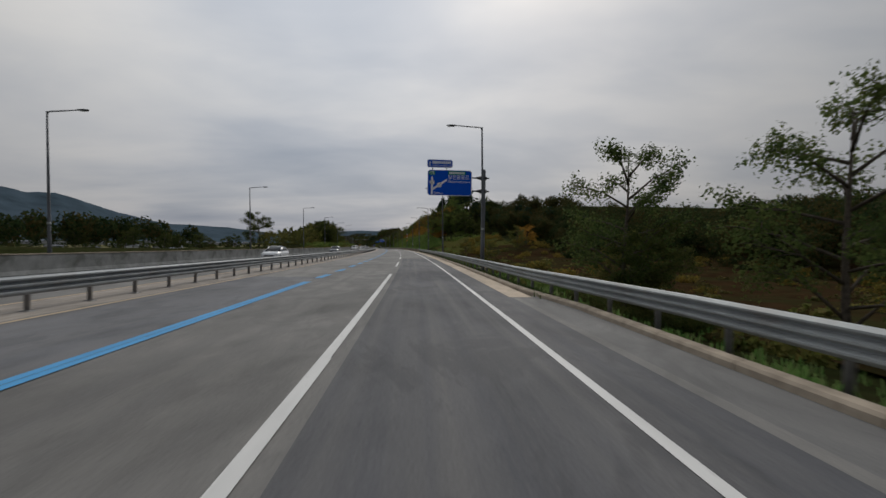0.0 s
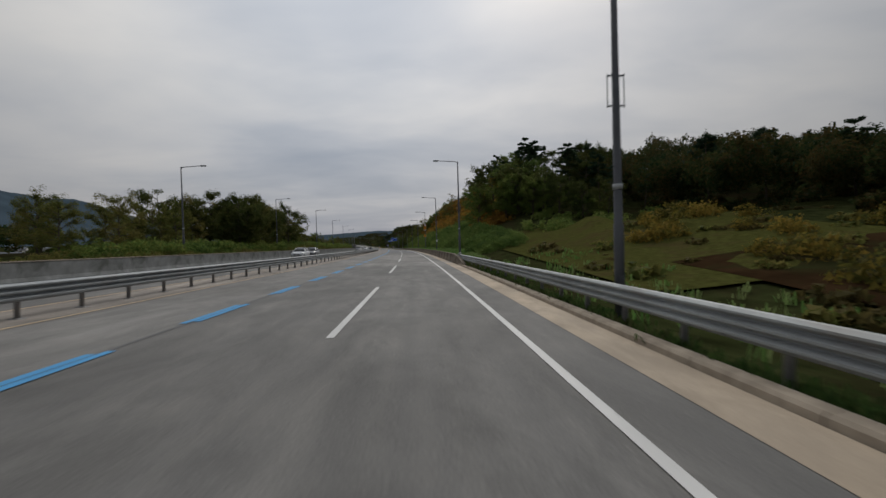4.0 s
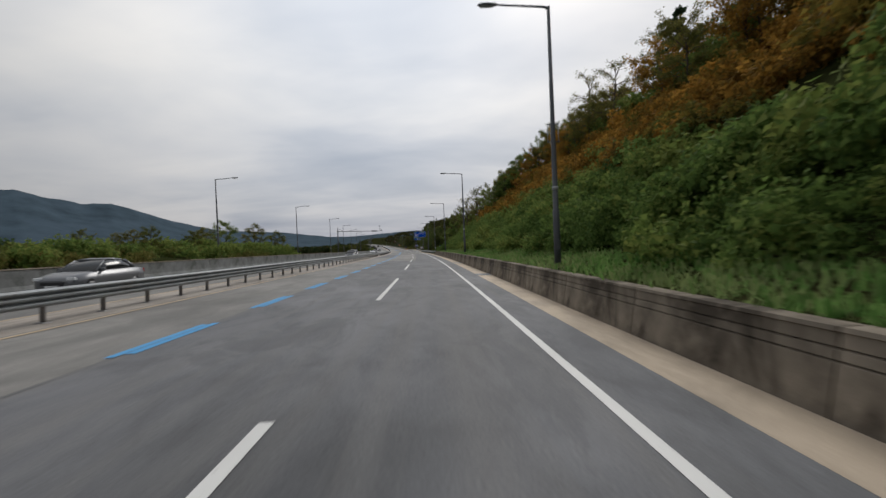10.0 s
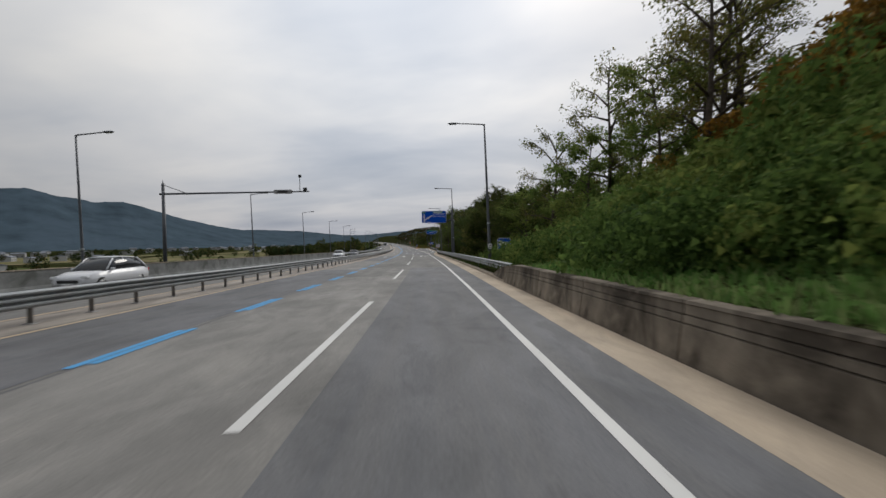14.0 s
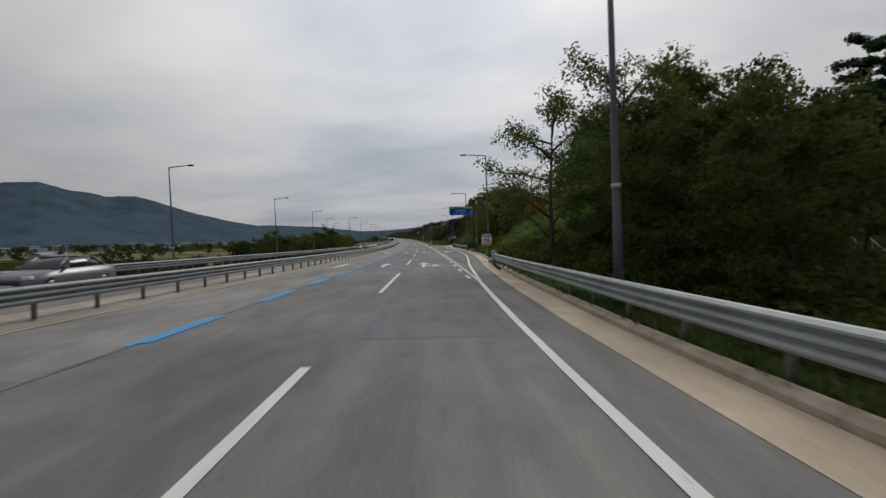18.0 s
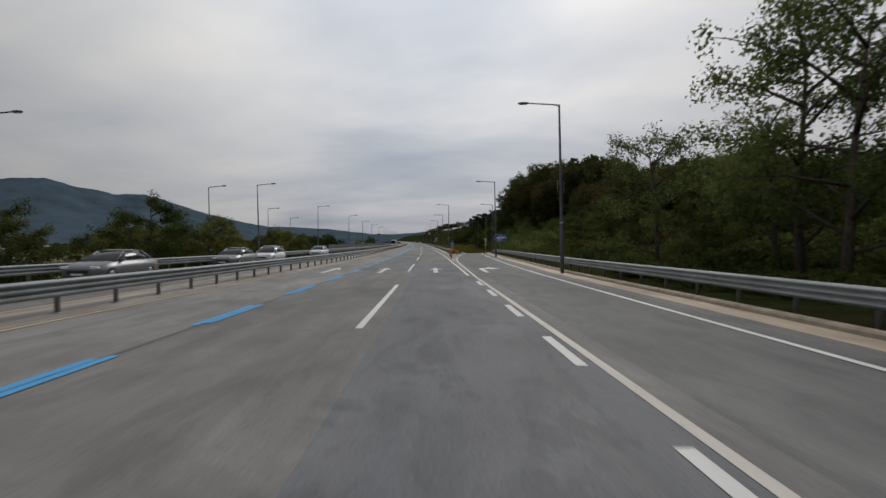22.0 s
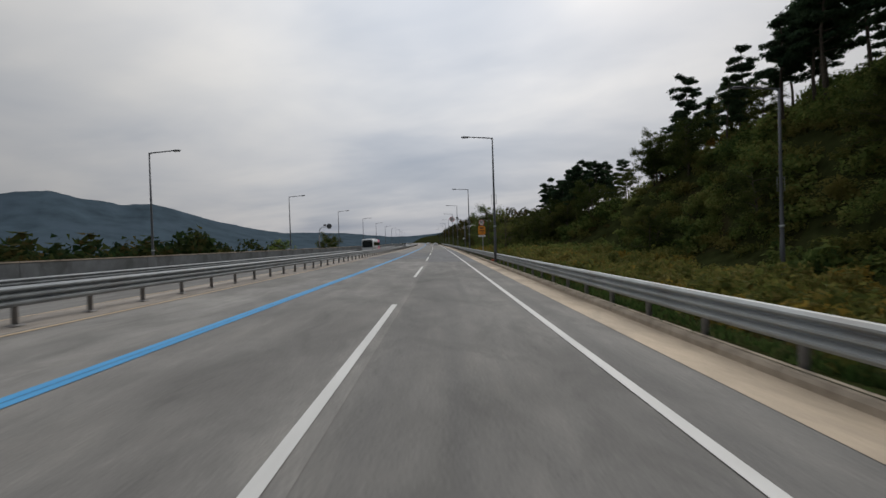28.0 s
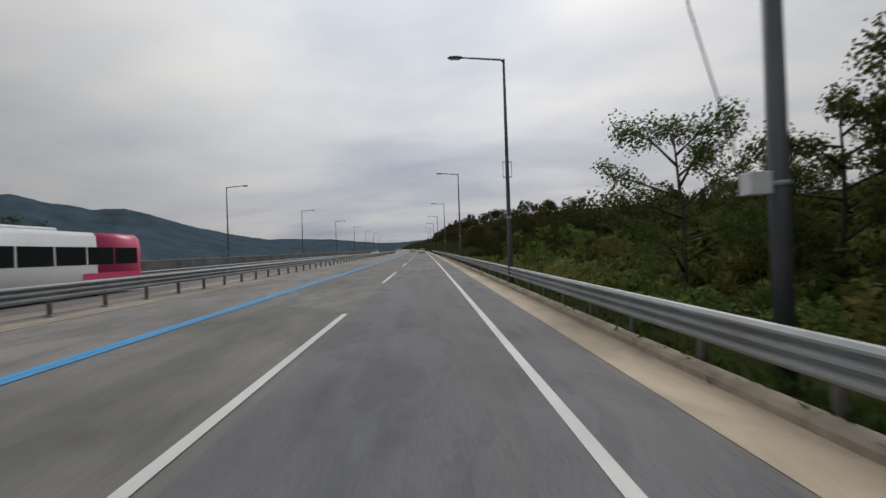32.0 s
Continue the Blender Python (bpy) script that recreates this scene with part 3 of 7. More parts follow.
def rough_land(s, d):
    p = spot(s, d)
    return land(s, d) + 0.25 * noise.noise(p * 0.13) * min(1.0, max(0.0, abs(d + 7) - 14) / 10)


def make_ground():
    ss = np.concatenate([np.arange(-200, 800, 5.0), np.arange(800, 1801, 20.0)])
    right = np.array([4.1, 4.6, 5.2, 6, 7, 8, 9, 10, 11.5, 13, 15, 17, 19, 21, 23.5, 26, 29, 33, 38, 45, 55, 70, 90, 120, 160, 220, 320, 480, 800])
    left = -18.6 - np.array([0, .8, 1.5, 2.5, 4, 6, 8, 10, 13, 16, 20, 25, 30, 37, 45, 56, 70, 90, 115, 150, 200, 270, 360, 500, 700, 950, 1300])
    dd = np.concatenate([left[::-1], [-18.3, -14, -9.5, -5, 0, 3.86, 3.98], right[1:]])
    z = np.array([[rough_land(s, d + .12 * (d == 3.98)) if d > 3.9 or d < -18.5 else -0.08 for d in dd] for s in ss])
    n = len(dd)
    s2, d2 = np.meshgrid(ss, dd, indexing="ij")
    verts = spots(s2.ravel(), d2.ravel(), z.ravel())
    # far out the land lies level, whatever the road does
    faces = [(i * n + j, i * n + j + 1, (i + 1) * n + j + 1, (i + 1) * n + j) for i in range(len(ss) - 1) for j in range(n - 1)]
    me = mesh_from("ground", verts, faces, GROUND, smooth=True)
    tagged(new("ground", me), "weedy brown-green soil beside the highway", kind="structure")
    # the plain beyond, to the horizon
    ring = [(5200 * math.cos(a), 600 + 5200 * math.sin(a), -14.0) for a in np.linspace(0, 2 * math.pi, 48, endpoint=False)]
    tagged(new("far_ground", mesh_from("far_ground", [(0, 600, -14.0)] + ring, [(0, k + 1, (k + 1) % 48 + 1) for k in range(48)], GROUND)), "distant low plain to the horizon", kind="structure")


make_ground()


def sheet(name, s0, s1, d0, d1, lift, mat, label, ns=24, nd=10):
    """A patch of other ground laid over the land."""
    s2, d2 = np.meshgrid(np.linspace(s0, s1, ns), np.linspace(d0, d1, nd), indexing="ij")
    if d1 < -40:
        bend = np.array([[noise.noise(Vector((a / 45, b / 45, 1))), noise.noise(Vector((a / 45, b / 45, 7)))] for a, b in zip(s2.ravel(), d2.ravel())]).reshape(ns, nd, 2)
        s2, d2 = s2 + 26 * bend[..., 0], d2 + 22 * bend[..., 1]
    z = np.array([rough_land(a, b) + lift for a, b in zip(s2.ravel(), d2.ravel())])
    me = mesh_from(name, spots(s2.ravel(), d2.ravel(), z), [(i * nd + j, i * nd + j + 1, (i + 1) * nd + j + 1, (i + 1) * nd + j) for i in range(ns - 1) for j in range(nd - 1)], mat, smooth=True)
    tagged(new(name, me), label, kind="structure")


PLASTIC = material("pale_mulch_film", (0.14, 0.135, 0.11), .85, vary=.2, scale=1.5, dirt=(0.16, 0.13, 0.09), dirt_scale=.8)
sheet("bare_plot", 384, 422, 9.5, 24, .1, FIELD, "small bare plot behind the guardrail", 14, 8)
sheet("mulch_film", 407, 418, 16.6, 17.0, .3, PLASTIC, "pale plastic film laid over a planting row", 14, 3)
sheet("bare_field", -60, 134, 13, 62, .14, FIELD, "bare red-brown field below the road", 40, 16)
for k, (a, b, c, e) in enumerate(((300, 420, -110, -50), (430, 560, -190, -60), (580, 690, -150, -75), (420, 640, -380, -210), (700, 900, -260, -80), (700, 1000, -480, -290), (930, 1200, -240, -60))):
    sheet("valley_field", a, b, c, e, .3, CROPS, "pale stubble and crop fields in the valley", 20, 10)

# ---- paving ----
strip("road", [(-200, 0), (1700, 0)], (-5.25, 3.06), 0.0, GREY_ROAD, "worn grey asphalt of the driving lanes")
strip("wide_shoulder", [(-200, 0), (41, 0)], (3.06, 4.3), -0.001, EXIT_ROAD, "brown-grey paved shoulder before the gutter")
strip("bus_lane_paving", [(-200, 0), (1700, 0)], (-8.9, -5.25), -0.001, PALE_ROAD, "pale paving of the inner lane")
strip("median_paving", [(-200, 0), (1700, 0)], (-10.9, -8.9), 0.0, MEDIAN, "dusty concrete strip under the median guardrail")
strip("opposite_road", [(-200, 0), (1700, 0)], (-18.4, -10.9), -0.01, GREY_ROAD, "grey asphalt of the opposite carriageway")
for a, b, d0, d1, mat, what in (
    (-60, 84, -1.45, 2.85, NEW_ROAD, "dark asphalt patch of the right lane"), 
    (-60, 49, -8.75, -5.3, DARK_ROAD, "dark asphalt patch of the inner lane"),
    (148, 192, -5.2, 2.85, PALE_ROAD, "pale worn asphalt over two lanes"), (596, 657, -5.2, -1.5, PALE_ROAD, "pale worn asphalt of the middle lane"),
    (213, 297, -5.2, 2.85, DARK_ROAD, "dark asphalt over two lanes"), (297, 362, -1.2, 2.85, DARK_ROAD, "dark asphalt patch of the right lane"),
    (297, 352, -5.2, -1.2, PALE_ROAD, "pale paving of the middle lane"), (318, 362, -8.75, -5.3, DARK_ROAD, "dark asphalt patch of the inner lane"),
    (384, 416, -8.75, -5.3, DARK_ROAD, "dark asphalt patch of the inner lane"), (418, 462, -1.3, 2.2, DARK_ROAD, "dark asphalt of the right lane"), (493, 536, -1.3, 2.2, DARK_ROAD, "dark asphalt of the right lane"),
    (428, 482, -5.2, -1.3, DARK_ROAD, "dark asphalt of the middle lane"), (522, 572, -5.2, -1.35, DARK_ROAD, "dark asphalt of the middle lane"),
    (657, 725, -1.5, 2.85, DARK_ROAD, "dark asphalt patch of the right lane"), (664, 690, -8.75, -1.5, DARK_ROAD, "dark asphalt of the left lanes"),
):
    strip("asphalt_patch", [(a, 0), (b, 0)], (d0, d1), 0.004, mat, what)
EDGE_LINE = [(-120, 1.75), (411, 1.75), (417, 1.775), (422.5, 1.88), (428.5, 2.1), (434, 2.43), (440, 2.78), (446, 3.22), (451, 3.72), (459, 4.36), (467.5, 5.0), (478, 5.4), (489, 5.8), (510, 5.85), (520, 5.95), (532, 6.35), (552.7, 7.6), (564, 8.6), (571.7, 9.2), (580, 10.3), (600, 12.9), (620, 15.6)]


def edge_at(s):
    return float(np.interp(s, [p[0] for p in EDGE_LINE], [p[1] for p in EDGE_LINE]))


strip("exit_lane_paving", [(416, 2.2), (426, 2.3), (446, 3.9), (459, 5.0), (467, 5.7), (489, 6.5), (532, 7.1), (552, 8.3), (571, 9.9), (579, 10.8)], (-0.3, 0.42), 0.002, GREY_ROAD)


def make_exit():
    """Exit lane and ramp: from the main lanes to its own edge, then away and down."""
    s = np.concatenate([np.arange(420, 545, 4.0), np.arange(545, 573, 4.0), [573.3, 573.7], np.arange(577, 692, 4.0)])
    inner = np.array([2.6 if q < 545 else np.interp(q, [545, 573.4, 573.6, 577, 600, 620, 640, 665, 690], [2.6, 2.6, 5.3, 5.9, 8.4, 11, 14.2, 19, 25]) for q in s])
    outer = np.array([edge_at(q) + 1.2 if q <= 618 else np.interp(q, [618, 640, 665, 690], [16.6, 20.2, 25.4, 31.4]) for q in s])
    z = np.interp(s, [r[0] for r in RAMP], [r[2] for r in RAMP]) + 0.001
    n = len(s)
    me = mesh_from("exit_ramp", np.concatenate([spots(s, inner, z), spots(s, outer, z)]), [(k, k + n, k + n + 1, k + 1) for k in range(n - 1)], EXIT_ROAD, np.concatenate([np.stack([s, inner], 1), np.stack([s, outer], 1)]))
    tagged(new("exit_ramp", me), "grey asphalt exit lane and ramp curving away", kind="structure")
    s = np.arange(420, 694, 4.0)
    s = s[s <= 616]
    d = np.array([edge_at(q) for q in s])
    z = np.interp(s, [r[0] for r in RAMP], [r[2] for r in RAMP]) + 0.012
    n = len(s)
    me = mesh_from("ramp_edge_line", np.concatenate([spots(s, d - 0.08, z), spots(s, d + 0.08, z)]), [(k, k + n, k + n + 1, k + 1) for k in range(n - 1)], WHITE_LINE, np.concatenate([np.stack([s, d], 1), np.stack([s, d + .16], 1)]))
    tagged(new("ramp_edge_line", me), "white painted edge line of the exit lane", kind="structure")
    s = np.arange(560, 622, 4.0)
    d = np.interp(s, [561, 566.7, 573.5, 600, 620], [4.4, 5.2, 6.1, 8.9, 11.4])
    z = np.interp(s, [r[0] for r in RAMP], [r[2] for r in RAMP]) + 0.012
    n = len(s)
    me = mesh_from("ramp_inner_line", np.concatenate([spots(s, d - 0.08, z), spots(s, d + 0.08, z)]), [(k, k + n, k + n + 1, k + 1) for k in range(n - 1)], DULL_LINE, np.concatenate([np.stack([s, d], 1), np.stack([s, d + .16], 1)]))
    tagged(new("ramp_inner_line", me), "cream painted line along the inside of the ramp", kind="structure")


make_exit()

# ---- painted lines ----
strip("solid_lane_line", [(-60, -1.75), (51.8, -1.75)], 0.16, 0.011, WHITE_LINE, "solid white lane line that turns into dashes")
strip("edge_line", [(-120, 1.75), (411, 1.75), (417, 1.775), (420, 1.83)], 0.145, 0.010, WHITE_LINE, "solid white edge line, slightly worn")
strip("edge_line_after_exit", [(517.8, 1.72), (548, 1.76), (562, 1.76), (578, 1.75), (1200, 1.75)], 0.15, 0.010, WHITE_LINE, "solid white edge line, slightly worn")
strip("exit_lane_line", [(429, 2.1), (431, 2.12), (500, 2.12), (517, 2.03), (530, 2.22), (538.5, 2.42), (543, 2.66), (550, 3.25), (561, 4.4)], 0.15, 0.010, DULL_LINE, "dull cream line between lane and exit lane")
strip("yellow_line", [(-120, -8.68), (1200, -8.68)], 0.13, 0.010, YELLOW_LINE, "faded yellow line along the median")
strip("yellow_line_opposite", [(-120, -10.98), (1200, -10.98)], 0.13, 0.008, YELLOW_LINE, "faded yellow line along the median")
strip("lane_seam", [(-120, -5.17), (1200, -5.17)], 0.07, 0.007, SEAM, "tarred seam between two lanes")
lane_dash = mesh_from("dash", [(-.075, 0, 0), (.075, 0, 0), (.075, 9.7, 0), (-.075, 9.7, 0)], [(0, 1, 2, 3)], WHITE_LINE, [(0, 0), (0, .17), (9.7, .17), (9.7, 0)])
blue_dash = mesh_from("blue_dash", [(-.165, 0, 0), (-.01, 0, 0), (-.01, 3, 0), (-.165, 3, 0), (.01, .25, 0), (.165, .25, 0), (.165, 3.2, 0), (.01, 3.2, 0)], [(0, 1, 2, 3), (4, 5, 6, 7)], BLUE_LINE, [(0, 0), (0, .14), (3, .14), (3, 0), (0, .2), (0, .34), (3, .34), (3, .2)])
DASHES = [3.5, 22.9, 42.1, 61.2, 80.8, 100.4, 120.2, 138.9, 158, 177.8, 196.2, 216, 234.6, 254, 273.2, 292.1, 311.4, 330, 349.6, 368.4, 387.4, 406.6, 425.3, 444.4, 463.2, 483, 502.8, 521.9, 541.5, 560.6, 579.8, 600.6, 620, 639.4, 659.4, 679, 698.8, 718.5, 738, 757.5, 777, 796.5, 816, 835.5, 855]
lane_marks = tagged(new("lane_marking"), "broken white lane line painted on the asphalt", kind="structure")
for s in DASHES:
    part("dash", lane_dash, None, lane_marks, m=place_on(s, -1.75, 0.012))
blue_marks = tagged(new("bus_lane_marking"), "bright blue double line marking the bus lane", kind="structure")
for k in range(90):
    s = 48.0 + 5.69 * k
    if s < 557:
        part("blue_dash", blue_dash, None, blue_marks, m=place_on(s, -5.17, 0.013))
for a, b in ((-60, 46), (560, 1100)):
    strip("blue_line", [(a, -5.255), (b, -5.255)], 0.155, 0.013, BLUE_LINE, parent=blue_marks)
    strip("blue_line", [(a, -5.085), (b, -5.085)], 0.155, 0.013, BLUE_LINE, parent=blue_marks)
far_marks = tagged(new("opposite_lane_marking"), "broken white lane line of the opposite carriageway", kind="structure")
for k in range(42):
    part("dash", lane_dash, None, far_marks, m=place_on(20 + 19.3 * k, -14.5, 0.004))
exit_dash = mesh_from("exit_dash", [(-.085, 0, 0), (.085, 0, 0), (.085, 1.95, 0), (-.085, 1.95, 0)], [(0, 1, 2, 3)], WHITE_LINE, [(0, 0), (0, .17), (2.1, .17), (2.1, 0)])
exit_marks = tagged(new("exit_dash_marking"), "short white dashes beside the exit lane line", kind="structure")
for s in (430.4, 435.7, 441.1, 446.4, 451.8, 457.1, 462.5, 467.9, 472.4, 476.9, 481.5, 486.2, 490.8, 495.6, 500, 504.2, 508.3, 512.1):
    part("exit_dash", exit_dash, None, exit_marks, m=place_on(s, 1.82, 0.012))


def flat_shape(name, pts, mat, parent, m):
    """A painted figure: pts (x across, y along)."""
    me = mesh_from(name, [(x, y, 0) for x, y in pts], [tuple(range(len(pts)))], mat, [(y, x) for x, y in pts])
    return part(name, me, None, parent, m=m)


def road_arrow(s, d, kind, mat, label, size=1.0):
    """Painted lane arrows: straight, straight with right turn, or right turn."""
    root = tagged(empty("painted_arrow", place_on(s, d, 0.013)), label, kind="structure")
    w = 0.13
    if kind == "straight":
        flat_shape("shaft", [(-.14, 0), (.14, 0), (.14, 3.5), (-.14, 3.5)], mat, root, pose(0, 0, 0))
        flat_shape("head", [(-.48, 2.9), (-.14, 3.5), (.14, 3.5), (.48, 2.9), (0, 5.5)], mat, root, pose(0, 0, 0))
    elif kind == "straight_right":
        flat_shape("shaft", [(-w, 0), (w, 0), (w, 4.6), (-w, 4.6)], mat, root, pose(-.35, 0, 0))
        flat_shape("head", [(-.5, 4.6), (.5, 4.6), (0, 7.0)], mat, root, pose(-.35, 0, 0))
        flat_shape("branch", [(w, 1.6), (.5, 2.1), (.75, 2.3), (.75, 2.75), (.5, 2.65), (w, 2.3)], mat, root, pose(-.35, 0, 0))
        flat_shape("branch_head", [(.68, .5), (1.32, 2.3), (.68, 4.0)], mat, root, pose(-.35, 0, 0))
    else:
        flat_shape("shaft", [(-w, 0), (w, 0), (w, 3.4), (.05, 4.5), (-w, 3.9)], mat, root, pose(-.4, 0, 0))
        flat_shape("bend", [(-w, 3.9), (w, 3.4), (.75, 4.2), (.75, 4.9), (.15, 4.75)], mat, root, pose(-.4, 0, 0.001))
        flat_shape("head", [(.6, 3.6), (1.45, 4.2), (.75, 6.0), (.55, 5.2)], mat, root, pose(-.4, 0, 0.002))
    return root


for s, d, kind, mat in ((404.2, 0.1, "straight_right", WORN_WHITE), (440.4, -0.1, "straight_right", WORN_WHITE), (480.2, -.1, "straight_right", WORN_WHITE), (520.2, -.02, "straight", WORN_WHITE),
                        (404.5, -3.45, "straight", WHITE_LINE), (441.5, -3.45, "straight", WORN_WHITE), (481.5, -3.45, "straight", WORN_WHITE), (520.3, -3.45, "straight", WORN_WHITE),
                        (404.5, -6.9, "straight", WHITE_LINE), (442, -6.9, "straight", WORN_WHITE), (482, -6.9, "straight", WHITE_LINE), (520.5, -6.9, "straight", WHITE_LINE),
                        (481.2, 3.6, "right", WHITE_LINE), (520.4, 3.55, "right", WHITE_LINE)):
    road_arrow(s, d, kind, mat, {"straight": "white arrow painted on the road, pointing straight on", "straight_right": "flaking white arrow for straight on and right", "right": "white arrow painted in the exit lane, turning right"}[kind])

# the painted gore: short rungs, then chevron bars
gore = tagged(new("gore_marking"), "cream chevron bars painted in the gore before the exit", kind="structure")
rung = mesh_from("rung", [(-.5, 0, 0), (.5, 0, 0), (.5, .45, 0), (-.5, .45, 0)], [(0, 1, 2, 3)], DULL_LINE, [(0, 0), (0, 1), (.45, 1), (.45, 0)])
for k in range(6):
    s = 522.4 + 2.9 * k
    lo, hi = 1.84, float(np.interp(s, [517, 530, 538.5], [2.0, 2.18, 2.38]))
    ob = part("rung", rung, None, gore, m=place_on(s, (lo + hi) / 2, 0.011) @ Matrix.Diagonal((hi - lo, 1.4, 1, 1)))
for s in (540.35, 543.0, 545.75, 548.7, 551.9, 555.1, 558.4, 561.65, 564.75, 567.75, 570.75, 573.4, 576.2):
    end = float(np.interp(s, [538.5, 543, 550, 561, 566.7, 573.5], [2.36, 2.6, 3.2, 4.35, 5.15, 6.0]))
    wide, low = min(1.0, .35 + (s - 540) / 30), min(1.0, max(0.0, (s - 538) / 10))
    tip = 1.86 + .67 * (end - 1.86)
    if s > 569:
        tip = min(tip, 3.5)
    slip, s = .87 * (tip - 1.86) * low, s + .22
    pts = [(1.86, s), (tip, s - slip), (tip, s - slip - .6), (1.86, s - .56)] if s > 569 else [(1.86, s), (tip, s - slip), (end, s - slip + .62 * low), (end, s - slip + .6 * low - .42), (tip, s - slip - .7), (1.86, s - .56)]
    if s < 541:
        pts = [(1.86, s), (end, s), (end, s - 1.05), (1.86, s - 1.05)]
    verts = np.array([spots(q, d, 0.011) for d, q in pts])
    part("chevron_bar", mesh_from("chevron_bar", verts, [tuple(range(len(pts)))], DULL_LINE, [(q, d) for d, q in pts]), None, gore)

# ---- gutter, kerb, retaining wall ----
strip("gutter", [(40.6, 1.75), (418, 1.75), (428.5, 2.1), (440, 2.78), (451, 3.72), (459, 4.36), (467.5, 5.0), (489, 5.8), (520, 5.95), (552.7, 7.6), (571.7, 9.2), (580, 10.3), (600, 12.9)], (1.02, 1.82), 0.006, GUTTER, "tan concrete gutter along the shoulder")
strip("gutter_after_exit", [(575, 1.75), (640, 1.75), (668, 1.87), (1200, 1.87)], (1.1, 1.95), 0.006, GUTTER, "tan concrete gutter along the shoulder")


def kerb_line(name, line, label, z=None, inlet=None):
    """Kerb of 2 m stones with rounded top edges."""
    root = tagged(new(name), label, kind="structure")
    prof = [(0, -.1), (.03, .11), (.08, .16), (.3, .17), (.36, .15), (.38, -.1)]
    me = mesh_from("kerb_stone", [(x, y, q) for y in (0.006, 1.99) for x, q in prof], [tuple(range(6))[::-1], tuple(range(6, 12))] + [(j, (j + 1) % 6, 6 + (j + 1) % 6, 6 + j) for j in range(6)], CONCRETE)
    s = line[0][0]
    while s < line[-1][0] - 1:
        d = float(np.interp(s, [p[0] for p in line], [p[1] for p in line]))
        e = float(np.interp(s + 2, [p[0] for p in line], [p[1] for p in line]))
        low = min(0.0, float(np.interp(s, [r[0] for r in RAMP], [r[2] for r in RAMP]))) if z else 0.0
        part("kerb_stone", me, None, root, m=place_on(s, d + (.3 if inlet and abs(s - inlet) < 1.1 else 0), low) @ pose(0, 0, 0, 0, 0, -math.degrees(math.atan((e - d) / 2))) @ Matrix.Diagonal((.85, 1, .78, 1)))
        s += 2
    return root


kerb_line("kerb", [(-30, 4.05), (38, 4.05), (43, 3.57), (150, 3.57)], "low weathered concrete kerb below the guardrail")
kerb_line("kerb_before_exit", [(346, 3.57), (418, 3.57), (428.5, 3.92), (440, 4.6), (451, 5.54), (459, 6.18), (467.5, 6.85), (489, 7.62), (520, 7.8), (552.7, 9.42), (571.7, 11.0), (580, 12.1), (600, 14.7)], "low weathered concrete kerb along the exit lane", z=True)
kerb_line("kerb_after_exit", [(577, 3.64), (640, 3.64), (668, 3.78), (800, 3.78)], "low concrete kerb below the guardrail", inlet=681)



def make_nose():
    """The kerbed nose of the island between road and ramp."""
    root = tagged(new("island_kerb"), "rounded concrete kerb at the nose of the grass island", kind="structure")
    pts = [(577, 3.57), (575.6, 3.65), (574.6, 4.0), (574.3, 4.6), (574.6, 5.2), (576.5, 5.75), (582, 6.3), (590, 7.1), (600, 8.2), (612, 9.6)]
    bm = bmesh.new()
    rows = []
    for k, (s, d) in enumerate(pts):
        a, b = pts[max(0, k - 1)], pts[min(len(pts) - 1, k + 1)]
        w = Vector((b[0] - a[0], b[1] - a[1])).normalized()
        low = min(0.0, float(np.interp(s, [r[0] for r in RAMP], [r[2] for r in RAMP])))
        rows.append([bm.verts.new(spot(s + w.y * -q, d + w.x * q, z + low)) for q, z in ((0, -.1), (0, .15), (.22, .17), (.22, -.1))])
    for a, b in zip(rows, rows[1:]):
        for j in range(4):
            bm.faces.new((a[j], a[(j + 1) % 4], b[(j + 1) % 4], b[j]))
    bmesh.ops.recalc_face_normals(bm, faces=bm.faces)
    part("kerb_stone", bm, CONCRETE, root)
    s = np.arange(576, 640, 2.0)
    lo = np.full(len(s), 3.8)
    hi = np.interp(s, [576, 582, 590, 600, 612, 640], [5.4, 6.1, 6.9, 8.0, 9.4, 12.5])
    z = np.minimum(0, np.interp(s, [r[0] for r in RAMP], [r[2] for r in RAMP]))
    n = len(s)
    me = mesh_from("island_turf", np.concatenate([spots(s, lo, .14), spots(s, hi, z + .14)]), [(k, k + n, k + n + 1, k + 1) for k in range(n - 1)], GROUND)
    tagged(new("island_turf", me), "weedy turf of the island behind the gore", kind="structure")


make_nose()


